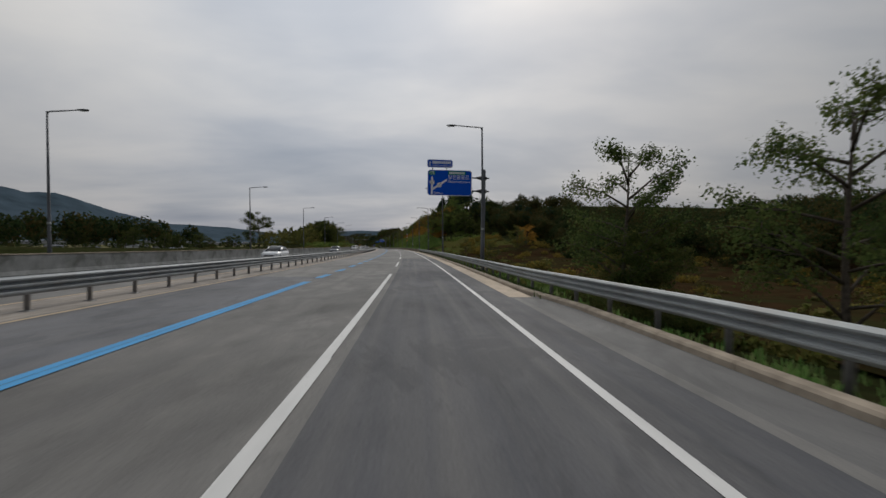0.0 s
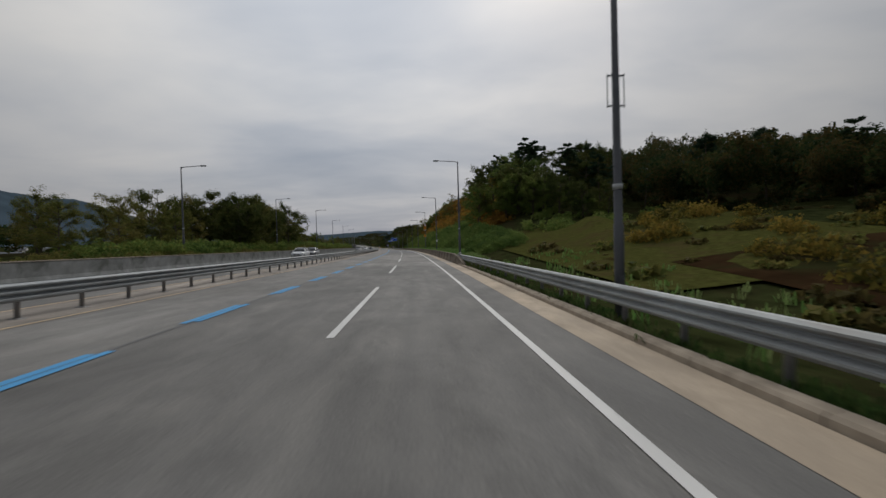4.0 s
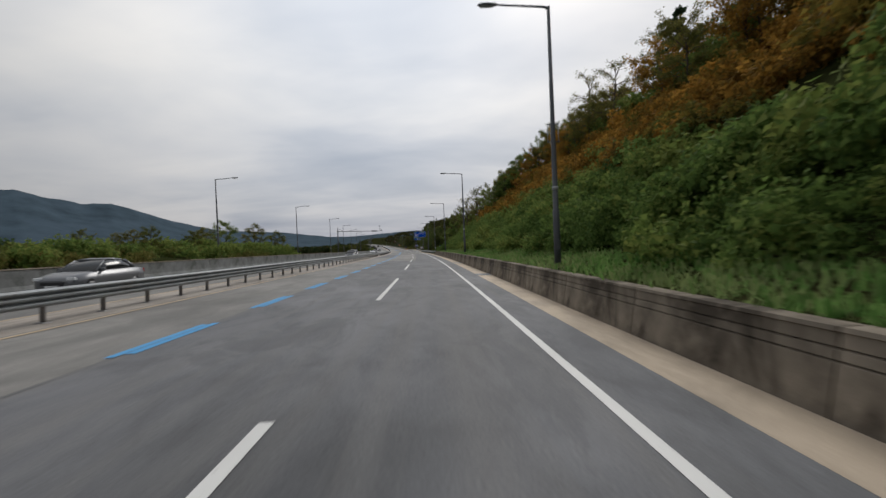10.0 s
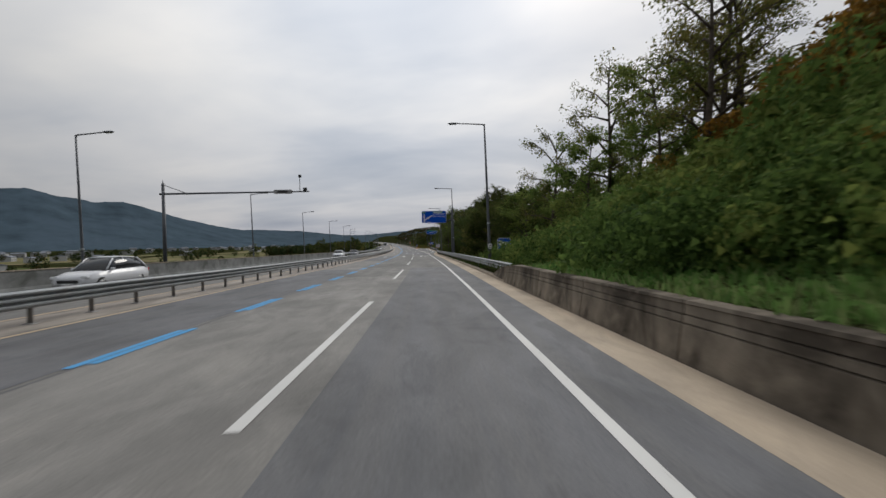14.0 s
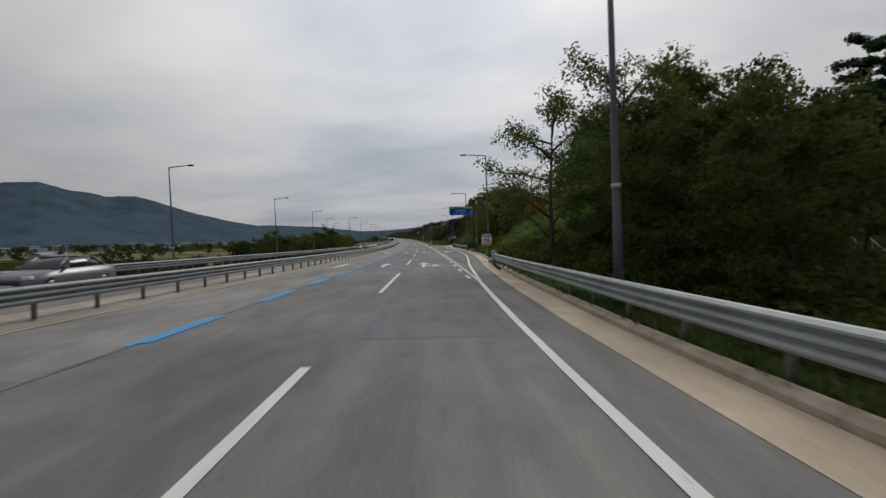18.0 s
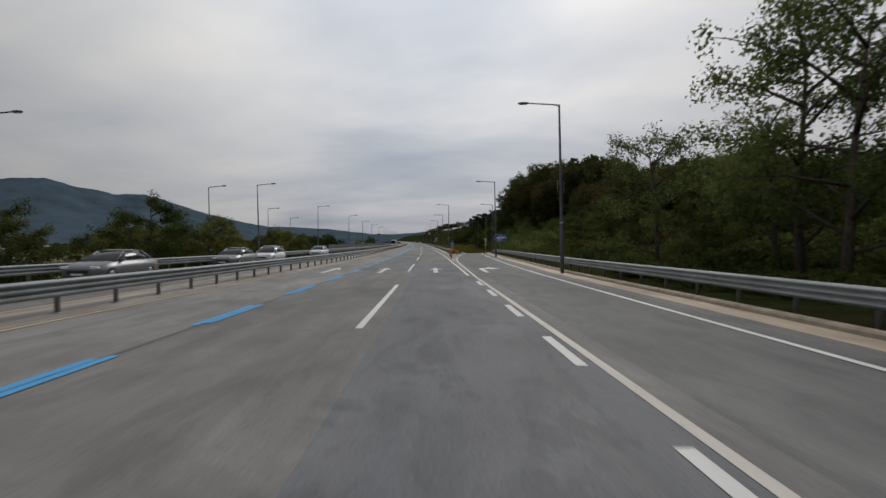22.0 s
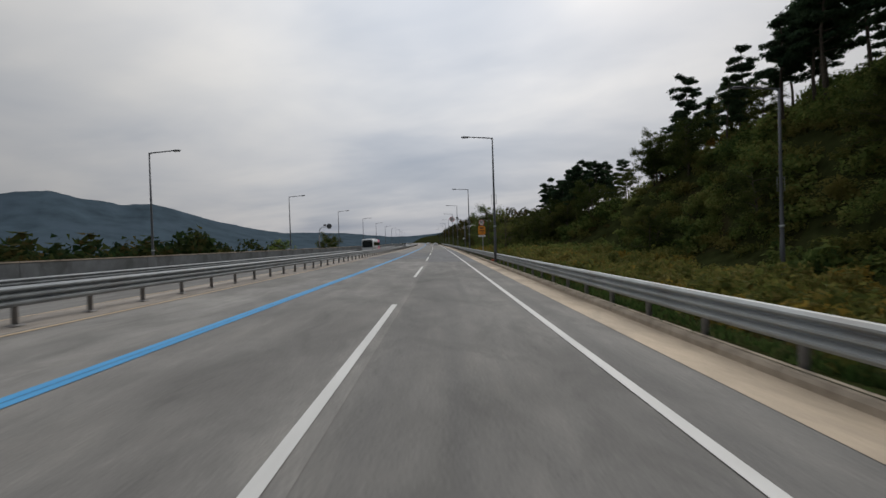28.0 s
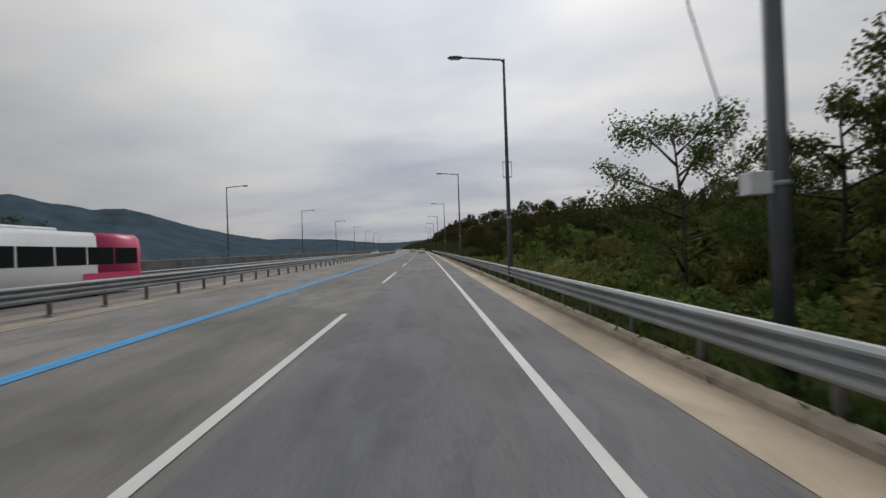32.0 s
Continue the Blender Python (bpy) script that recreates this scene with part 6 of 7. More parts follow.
def wood_crown(leaves, size, seed):
    """A forest tree's crown seen from afar: many rounded heads on an uneven dome."""
    rnd = random.Random(seed)
    lobes = [(0, 0, 3.6, 1.5)]
    for k in range(26):
        z = -.5 + 1.5 * (k + .5) / 26
        a = k * 2.4 + rnd.uniform(-.5, .5)
        r = math.sqrt(max(.05, 1 - z * z)) * rnd.uniform(.7, 1.1)
        lobes.append((2.0 * r * math.cos(a), 2.0 * r * math.sin(a), 4.4 + 2.1 * z * rnd.uniform(.85, 1.12), rnd.uniform(.38, .85)))
    return leaf_cloud(lobes, leaves, size, corners=3)


def plant(name, meshes, label, category, group):
    """A first plant of a kind, to be copied."""
    trunk, crown = meshes
    root = tagged(empty(name, pose(0, 0, 0)), label, category, group)
    part("trunk", trunk, None, root)
    part("crown", crown, None, root)
    return root


KINDS = {
    "green": [plant("broadleaf_tree", broadleaf(8.5, 3.1, 10000, .084, LEAF_GREEN, k), "leafy dark green roadside tree", "tree", "roadside trees") for k in (1, 2, 3)],
    "olive": [plant("olive_tree", broadleaf(7.5, 2.8, 9000, .078, LEAF_OLIVE, k), "yellowing olive-green roadside tree", "tree", "roadside trees") for k in (4, 5)],
    "thin": [plant("sparse_tree", broadleaf(8.5, 2.3, 4200, .06, LEAF_OLIVE, k, True), "half-bare tree with sparse yellowing leaves", "tree", "sparse trees") for k in (6, 7)],
    "dark": [plant("woodland_tree", broadleaf(8.5, 3.3, 10000, .09, LEAF_DARK, k), "dense dark green tree at the wood's edge", "tree", "woodland trees") for k in (21, 22)],
    "airy": [plant("airy_tree", broadleaf(8.5, 3.2, 9000, .07, LEAF_AIRY, k, True), "light green tree with an airy open crown", "tree", "roadside trees") for k in (15, 16)],
    "rust": [plant("autumn_tree", broadleaf(5.5, 2.6, 5500, .08, LEAF_RUST, k), "orange and brown autumn tree on the bank", "tree", "autumn trees") for k in (8, 9)],
    "pine": [plant("pine_tree", pine(11, 9000, k), "dark pine with bare trunk and flat needle tiers", "tree", "pines") for k in (10, 11, 12)],
}
USED = set()


def grow(kind, s, d, size=1.0, z=None):
    pick = KINDS[kind][int(RNG.integers(len(KINDS[kind])))]
    m = place(s, d, (rough_land(s, d) if z is None else z) - .05, float(RNG.uniform(0, 360)))
    k = size * float(RNG.uniform(.88, 1.12))
    if pick not in USED:
        USED.add(pick)
        pick.matrix_world, pick.scale = m, (k, k, k)
        return pick
    ob = copy_thing(pick, m)
    ob.scale = (k, k, k)
    return ob


def grove(kind, n, s0, s1, d0, d1, size=1.0):
    for _ in range(n):
        grow(kind, float(RNG.uniform(s0, s1)), float(RNG.uniform(d0, d1)), size * float(RNG.uniform(.8, 1.2)))


# trees that stand out, then loose groups: (kind, along, across, size)
for kind, s, d, k in (
    ("airy", 48, 10.6, .98), ("airy", 39.6, 14.0, 1.0), ("olive", 49, 11.5, .6), ("dark", 46.5, 11, .55), ("rust", 133, 30, .9), ("olive", 128, 26, .8), ("olive", 108, 15, .55), ("olive", 121, 12.5, .6), ("dark", 223.4, -59, 1.9),
    ("dark", 189, 14.5, 1.15), ("green", 187, 11.5, .95), ("green", 191, 12.5, 1.0), ("dark", 184, 18, 1.05), ("dark", 187, 20, 1.1), ("dark", 181, 21, .95), ("dark", 176, 22, .74), ("dark", 172, 24, .7), ("dark", 168.5, 26, .68), ("rust", 212, 22, .75), ("rust", 217, 24, .8), ("rust", 222, 22, .75), ("rust", 227, 24, .7), ("pine", 174, 29, .62), ("pine", 170, 32, .62), ("pine", 178, 29, .7), ("pine", 157, 38, .72), ("pine", 152, 43, .7), ("pine", 166, 38, .95),
    ("thin", 296, 22, 1.0), ("thin", 306, 20, .9), ("thin", 262, 26, .8), ("pine", 272, 28, .7), ("thin", 352, 11, 1.2), ("thin", 346, 14, 1.2), ("thin", 349, 17, 1.0), ("green", 356, 15, .8), ("thin", 360, 10, 1.05),
    ("airy", 401.5, 9, .95), ("airy", 436, 7.4, 1.28), ("airy", 432.5, 10.2, 1.22), ("dark", 429, 11.5, 1.02), ("dark", 425, 10.5, .92), ("dark", 421.5, 9.5, .75), ("dark", 434.5, 14, 1.2), ("dark", 431, 17, 1.1), ("pine", 440, 31, 1.0), ("pine", 424, 30, .9), ("pine", 414, 31, .9), ("thin", 482, 17.7, .95), ("thin", 484.5, 16.5, .8), ("thin", 487, 16, .85), ("thin", 490, 15.5, .8), ("green", 491, 17, .6), ("thin", 494, 15, .8), ("dark", 487, 13, .8), ("dark", 484, 14.5, .9), ("dark", 490.5, 13.5, .75), ("dark", 471, 22, .9), ("dark", 475, 21, .8), ("dark", 466, 20, .85), ("olive", 467, 21, .8), ("green", 463, 22, .8), ("pine", 470, 26, .8), ("green", 496, 14.5, 1.0), ("thin", 500, 16, 1.0), ("airy", 508.5, 13.6, 1.35), ("airy", 511.5, 15, 1.3), ("airy", 520, 13.5, .95), ("dark", 505, 17, .8), ("thin", 515, 16.5, .9), ("dark", 532, 16, .55),
    ("thin", 679, 9, .7), ("airy", 696.5, 9.0, .92), ("airy", 712, 9.3, .88), ("dark", 709.5, 12.5, .8), ("dark", 706, 14, .85), ("olive", 722, 11, .4), ("green", 728, 12, .42),
    ("olive", 322, -27, .62), ("olive", 314, -28, .6), ("green", 306, -29, .6), ("thin", 405, -30, .75), ("olive", 300, -29, .5), ("thin", 268, -29, .5), ("green", 262, -30, .55), ("green", 702, -31, .75), ("dark", 727, -27.4, (5.7 - land(727, -27.4)) / 8.5), ("olive", 732, -29.2, (4.6 - land(732, -29.2)) / 7.5),
):
    grow(kind, s, d, k)
grove("dark", 10, 178, 193, 25, 36, .82)
grove("pine", 6, 180, 193, 26, 36, .78)
grove("green", 8, 180, 196, 15, 25, .85)
grove("thin", 5, 336, 352, 11, 17, .9)
grove("green", 6, 344, 366, 8, 13, .68)
grove("green", 8, 322, 344, 13, 19, .62)
grove("rust", 8, 306, 338, 15, 22, .8)
grove("rust", 8, 258, 302, 18, 25, .85)
grove("olive", 9, 258, 302, 18, 25, .72)
grove("thin", 5, 258, 300, 18, 24, .7)
grove("olive", 9, 300, 336, 17, 24, .72)
grove("green", 6, 302, 336, 18, 25, .65)
grove("pine", 20, 638, 662, 30, 38, .95)
grove("dark", 12, 660, 690, 28, 36, .62)
grove("pine", 6, 662, 684, 28, 36, .6)
grove("pine", 4, 626, 640, 27, 34, .9)
grove("dark", 14, 598, 636, 24, 36, 1.15)
grove("dark", 22, 174, 212, -34, -25, .88)
grove("olive", 14, 172, 214, -35, -25, .88)
grove("olive", 8, 156, 172, -35, -26, .6)
grove("olive", 12, 222, 262, -31, -25, .4)
grove("rust", 3, 214, 255, -33, -29, .45)
grove("olive", 10, 252, 296, -31, -25, .36)
grove("green", 14, 222, 264, 24, 32, .72)
grove("pine", 10, 220, 262, 25, 31, .8)
grove("thin", 10, 182, 224, -32, -25, .85)
grove("olive", 6, 206, 226, -33, -26, .75)
grove("olive", 8, 138, 156, -36, -26, .62)
grove("dark", 16, 130, 215, -90, -62, .62)
grove("pine", 18, 206, 300, 27, 38, .82)
grove("green", 8, 215, 330, 26, 34, .62)
grove("rust", 16, 190, 340, 15, 27, .68)
grove("thin", 7, 280, 345, 16, 27, .7)
grove("dark", 15, 362, 404, 8.5, 16, .85)
grove("olive", 8, 362, 404, 8, 12, .6)
grove("dark", 8, 429, 442, 13, 20, .75)
grove("dark", 8, 450, 470, 19, 26, .9)
grove("thin", 6, 480, 502, 14, 20, .8)
grove("dark", 7, 500, 545, 14.5, 24, .5)
grove("rust", 4, 446, 482, 16, 22, .5)
grove("olive", 16, 540, 596, -40, -27, 1.0)
grove("dark", 18, 530, 604, -46, -28, 1.0)
grove("dark", 8, 455, 520, -40, -30, .5)
grove("pine", 10, 620, 672, 42, 54, .9)
grove("pine", 12, 662, 704, 26, 40, .88)
grove("pine", 14, 692, 716, 23, 30, .88)
grove("dark", 14, 686, 718, 13, 27, .66)
grove("dark", 8, 684, 712, 20, 30, .75)
grove("dark", 8, 642, 700, 18, 30, .62)
grove("green", 8, 716, 780, 10, 20, .4)
grove("olive", 8, 720, 840, -36, -28, .45)
for kind, group in KINDS.items():
    for ob in group:
        if ob not in USED:
            for child in list(ob.children):
                bpy.data.objects.remove(child)
            bpy.data.objects.remove(ob)


# ---- thickets, woods and grass: too many to count ----
def stuff(name, clumps, mat, label, category):
    """One mesh of many plants: clumps are rows of (leaf corners, world place, size)."""
    if not clumps:
        return None
    verts = np.concatenate([np.asarray(v) * k + np.asarray(p) for v, p, k in clumps])
    return tagged(new(name, quads_mesh(name, verts, mat, 3)), label, category, kind="stuff")


SHRUBS = [shrub(1.0, 640, .064, 20 + k, .8) for k in range(6)]
FAR = [shrub(1.0, 320, .094, 40 + k, .8) for k in range(5)]
FINE = [shrub(1.0, 1250, .047, 50 + k, .8) for k in range(6)]
SMALL = [shrub(1.0, 150, .17, 30 + k, .6) for k in range(4)]
MOUND = [mound(2300, .04, 60 + k) for k in range(6)]
WOOD = [wood_crown(800, .185, 70 + k) for k in range(5)]
LUMP = [wood_crown(260, .34, 80 + k) for k in range(3)]


def scatter(n, s0, s1, d0, d1, k0, k1, forms, sink=.25):
    out = []
    for _ in range(n):
        s, d = float(RNG.uniform(s0, s1)), float(RNG.uniform(d0, d1))
        k = float(RNG.uniform(k0, k1))
        out.append((forms[int(RNG.integers(len(forms)))], spots(s, d, rough_land(s, d) - sink * k), k))
    return out


def ridge_scatter(n, s0, s1, u0, u1, k0, k1, forms, sink=.25):
    """As scatter(), across from the paved edge."""
    out = []
    for _ in range(n):
        s, u = float(RNG.uniform(s0, s1)), float(RNG.uniform(u0, u1))
        d = u + float(np.interp(s, [r[0] for r in EDGE], [r[1] for r in EDGE]))
        k = float(RNG.uniform(k0, k1))
        out.append((forms[int(RNG.integers(len(forms)))], spots(s, d, rough_land(s, d) - sink * k), k))
    return out


stuff("vine_thicket", scatter(70, 190, 346, 7, 10.5, 1.0, 1.9, MOUND) + scatter(46, 174, 208, 6.8, 12, 1.3, 2.3, MOUND) + scatter(14, 58, 68, 8.5, 12, 1.2, 1.9, FINE) + scatter(110, 176, 262, 7.0, 11.5, 1.5, 2.6, MOUND) + scatter(60, 154, 178, 6.8, 12, 1.0, 1.9, MOUND) + scatter(80, 262, 345, 7, 12, 1.3, 2.5, MOUND) + scatter(44, 332, 370, 5.6, 10, 1.3, 2.3, MOUND) + scatter(40, 676, 730, 5.4, 9, .8, 1.4, FINE), LEAF_VINE, "dense green climbing vines over the bank", "thicket")
stuff("bank_thicket", scatter(60, 222, 304, 8, 12, 1.5, 2.5, SHRUBS) + ridge_scatter(110, 440, 500, 2.4, 10, 1.1, 2.1, FINE) + scatter(200, 190, 346, 6.3, 11, 1.1, 2.2, FINE) + scatter(50, 160, 200, 15, 30, 1.4, 2.4, SHRUBS) + scatter(80, 196, 345, 8.5, 12.5, 1.4, 2.4, SHRUBS) + scatter(90, 196, 345, 19, 28, 1.6, 2.8, SHRUBS) + scatter(90, 262, 352, 7.5, 14, 1.3, 2.4, FINE) + scatter(40, 345, 372, 6, 11, 1.3, 2.4, MOUND) + ridge_scatter(110, 440, 500, 3.2, 16, 1.1, 2.2, SHRUBS), LEAF_GREEN, "dark green shrubs and saplings covering the bank", "thicket")
stuff("autumn_thicket", scatter(330, 196, 346, 12, 19, 1.2, 2.3, SHRUBS) + scatter(30, 180, 193, 10.5, 15.5, 1.1, 2.0, SHRUBS) + scatter(14, 206, 232, 17, 23, 1.2, 2.0, SHRUBS) + ridge_scatter(22, 444, 486, 8, 15, 1.0, 1.6, SHRUBS) + ridge_scatter(22, 600, 690, 8, 22, .9, 1.5, SHRUBS), LEAF_RUST, "orange-brown autumn shrubs high on the bank", "thicket")
stuff("hill_thicket", scatter(120, 682, 728, 11, 32, 1.8, 3.0, FAR) + ridge_scatter(130, 500, 560, 2.2, 14, 1.1, 2.2, SHRUBS) + scatter(26, 43, 54, 8, 12, .9, 1.6, FINE) + scatter(190, 358, 404, 6.2, 13, 1.2, 2.4, FINE) + scatter(110, 417, 444, 6.5, 13, 1.2, 2.4, FINE) + scatter(30, 396, 417, 5.6, 8.5, .5, .9, FINE), LEAF_DARK, "dark shrubs below the wood's edge", "thicket")
stuff("slope_thicket", scatter(70, 640, 690, 20, 40, 1.6, 2.6, FAR) + ridge_scatter(90, 566, 664, 2, 20, 1.6, 2.9, MOUND) + ridge_scatter(230, 556, 668, 2.5, 24, 1.2, 2.3, SHRUBS) + ridge_scatter(100, 690, 770, 3.0, 14, 1.1, 2.0, SHRUBS) + scatter(130, 664, 735, 7, 26, 1.3, 2.3, SHRUBS), LEAF_SLOPE, "mixed green shrubs on the slope above the ramp", "thicket")
stuff("olive_thicket", scatter(190, 612, 704, 5.6, 17, 1.2, 2.2, FINE) + ridge_scatter(60, 640, 672, 1, 9, 1.2, 2.0, SHRUBS) + scatter(90, 664, 735, 6, 16, 1.0, 1.9, FINE) + scatter(60, 30, 145, 7, 30, .8, 1.4, SMALL) + scatter(110, 585, 700, 6.0, 10, .7, 1.3, FINE) + scatter(50, 700, 850, 6, 12, .8, 1.4, SHRUBS) + scatter(110, 200, 300, -27, -21.5, 1.0, 1.7, SHRUBS) + scatter(60, 20, 120, -34, -21.5, .7, 1.3, SHRUBS) + scatter(80, 120, 200, -26, -21.5, .9, 1.5, SHRUBS) + ridge_scatter(90, 560, 690, 3, 16, .8, 1.6, SHRUBS), LEAF_OLIVE, "yellow-green roadside shrubs", "thicket")
stuff("far_side_thicket", scatter(60, 224, 290, -28, -22.5, 1.5, 2.3, SHRUBS) + scatter(80, 286, 326, -30, -22.5, 1.6, 2.5, SHRUBS) + scatter(110, 146, 216, -28, -22.5, 1.4, 2.4, SHRUBS) + scatter(90, 540, 612, -34, -25, 1.6, 2.6, SHRUBS) + scatter(80, 205, 305, -31, -24, 1.1, 1.9, SHRUBS) + scatter(60, 468, 560, -40, -26, 1.2, 2.2, SHRUBS) + scatter(40, 395, 440, -31, -26, .8, 1.5, SHRUBS) + scatter(100, 545, 650, -40, -23, 1.0, 1.9, SHRUBS) + scatter(60, 640, 700, -27, -21.5, 1.2, 2.4, SHRUBS) + scatter(60, 700, 860, -34, -21.5, .7, 1.4, SHRUBS) + scatter(20, 340, 360, -27, -23, .9, 1.4, SHRUBS), LEAF_GREEN, "dark shrubs beyond the opposite carriageway", "thicket")
stuff("golden_thicket", scatter(170, 196, 346, 11.5, 20, 1.2, 2.3, SHRUBS) + scatter(60, 262, 346, 8, 22, 1.2, 2.0, FINE) + scatter(60, 30, 148, 16, 55, 1.0, 2.0, SHRUBS) + scatter(20, 120, 150, 14, 34, 1.4, 2.6, SHRUBS) + scatter(70, 600, 690, 6, 18, 1.0, 1.9, SHRUBS), LEAF_GOLD, "golden and olive shrubs turning in autumn", "thicket")
stuff("dry_weeds", scatter(300, 20, 148, 9, 60, .5, 1.1, SMALL) + ridge_scatter(160, 585, 690, 2, 12, .5, 1.0, SMALL) + scatter(110, 590, 700, 5.3, 8, .4, .8, SMALL) + scatter(60, 30, 150, -60, -24, .6, 1.1, SMALL), DRY_WEED, "dry yellow-brown weeds", "weeds")
stuff("far_woods", scatter(240, -50, 150, 46, 64, 1.3, 2.2, FAR, .3) + scatter(90, -40, 115, 48, 62, .95, 1.25, WOOD, .9) + scatter(40, 115, 150, 50, 62, .55, .8, WOOD, .2) + scatter(190, -40, 115, 58, 88, 1.2, 1.55, WOOD, .6) + scatter(40, 115, 130, 58, 88, .7, .95, WOOD, .16) + scatter(70, 120, 150, 44, 88, .7, 1.0, WOOD, .16) + scatter(90, -60, 125, 88, 140, .9, 1.2, LUMP, .1) + scatter(130, 150, 194, 30, 66, .75, 1.15, WOOD, .12) + scatter(90, 122, 152, 36, 66, .62, .85, WOOD, .15) + scatter(110, 738, 830, 12, 46, .5, .8, WOOD, .15) + scatter(120, 720, 800, 10, 40, 1.2, 2.2, FAR) + scatter(160, 100, 192, 32, 62, 1.6, 2.8, FAR, .3), LEAF_FAR, "dark mixed woods on the hills", "woods")
stuff("ramp_woods", ridge_scatter(90, 520, 562, 16, 34, .65, .95, WOOD, 1.6) + ridge_scatter(120, 505, 562, 10, 30, 1.4, 2.2, FAR) + ridge_scatter(110, 556, 600, 14, 44, 1.0, 1.45, WOOD, 1.7) + ridge_scatter(170, 550, 606, 10, 46, 1.4, 2.6, FAR) + ridge_scatter(120, 588, 640, 9, 34, 1.4, 2.05, WOOD, 1.7) + ridge_scatter(90, 590, 640, 9, 34, 1.6, 2.6, FAR) + ridge_scatter(60, 600, 720, 30, 70, .9, 1.3, WOOD, .1) + scatter(80, 372, 450, 29, 48, .85, 1.2, WOOD, 1.2) + scatter(50, 430, 520, 30, 60, .8, 1.2, WOOD, .1) + scatter(110, 790, 1150, 10, 60, .8, 1.3, LUMP, .1), LEAF_WOOD, "dense dark broadleaf wood with russet crowns", "woods")
stuff("valley_woods", scatter(110, 110, 240, -170, -85, 1.2, 1.7, LUMP, .1) + scatter(90, -60, 130, -150, -75, .8, 1.3, LUMP, .1) + scatter(170, 330, 1000, -420, -110, .8, 1.5, LUMP, .1) + scatter(60, 420, 700, -60, -36, .5, .8, LUMP, .3) + scatter(46, 490, 618, -38, -28, .5, .8, WOOD, .3) + scatter(120, 640, 745, -100, -44, 1.3, 1.8, LUMP, .5) + scatter(30, 618, 690, -34, -25, .3, .55, WOOD, .35), LEAF_FAR, "dark trees scattered over the valley", "woods")
stuff("garden_plants", scatter(150, 402, 424, 9.6, 16.2, .55, 1.0, FINE), WEED, "low leafy garden plants on the bare plot", "plants")


def grass_tufts(rows, mat, label):
    """Blades in tufts: rows of (count, s0, s1, d0, d1, height)."""
    made = []
    for n, s0, s1, d0, d1, h in rows:
        s, d = RNG.uniform(s0, s1, n), RNG.uniform(d0, d1, n)
        z = np.array([rough_land(a, b) for a, b in zip(s[::8], d[::8])]).repeat(8)[:n]
        s, d = s[::8].repeat(8)[:n] + RNG.normal(0, .12, n), d[::8].repeat(8)[:n] + RNG.normal(0, .12, n)
        foot = spots(s, d, z - .03)
        a = RNG.uniform(0, 2 * math.pi, n)
        side = np.stack([np.cos(a), np.sin(a), 0 * a], 1) * .035
        bend = np.stack([-np.sin(a), np.cos(a), 0 * a], 1) * RNG.normal(0, .12, n)[:, None]
        top = foot + bend + np.stack([0 * a, 0 * a, h * RNG.uniform(.5, 1.3, n)], 1)
        mid = (foot + top) / 2 - bend * .2
        made.append(np.stack([foot - side, foot + side, mid + side * .8 + (top - mid), top - side * .3], 1).reshape(-1, 3))
    return tagged(new("grass", quads_mesh("grass", np.concatenate(made), mat)), label, "grass", kind="stuff")


grass_tufts([(52000, 150, 348, 4.05, 6.3, .2), (3000, 424, 446, 4.8, 6.2, .22), (5000, 440, 454, 6.3, 9, .22), (6000, 454, 470, 7.5, 11, .22), (8000, 470, 500, 8.4, 11.5, .22), (5000, 15, 145, 5, 12, .35)], GRASS, "green verge grass along kerb and wall")
grass_tufts([(18000, 40, 150, 3.99, 4.4, .24), (11000, 346, 424, 3.99, 4.5, .24), (24000, 578, 720, 4.14, 4.6, .24), (4000, 720, 800, 3.9, 5.5, .25)], WEED, "low dark weeds under the guardrail, its shade partly in their colour")

# a mown grave lawn on the knoll before the bank
def lawn():
    s = np.linspace(128, 168, 21)
    d = np.linspace(8.5, 27, 14)
    s2, d2 = np.meshgrid(s, d, indexing="ij")
    z = np.array([rough_land(a, b) + .12 + 1.1 * math.exp(-((a - 158) ** 2 + (b - 19) ** 2) / 5) for a, b in zip(s2.ravel(), d2.ravel())])
    n = len(d)
    me = mesh_from("lawn", spots(s2.ravel(), d2.ravel(), z), [(i * n + j, i * n + j + 1, (i + 1) * n + j + 1, (i + 1) * n + j) for i in range(20) for j in range(n - 1)], LAWN, smooth=True)
    tagged(new("lawn", me), "mown yellow-green lawn with a low mound", kind="structure")


lawn()


# ---- vehicles on the opposite carriageway and far ahead ----
def loft(sections, bm=None):
    """Skin over cross sections of equal length, closed at both ends."""
    bm = bm or bmesh.new()
    rows = [[bm.verts.new(p) for p in sec] for sec in sections]
    n = len(rows[0])
    for a, b in zip(rows, rows[1:]):
        for k in range(n):
            f = bm.faces.new((a[k], a[(k + 1) % n], b[(k + 1) % n], b[k]))
            f.smooth = True
    bm.faces.new(rows[0][::-1]), bm.faces.new(rows[-1])
    bmesh.ops.recalc_face_normals(bm, faces=bm.faces)
    return bm


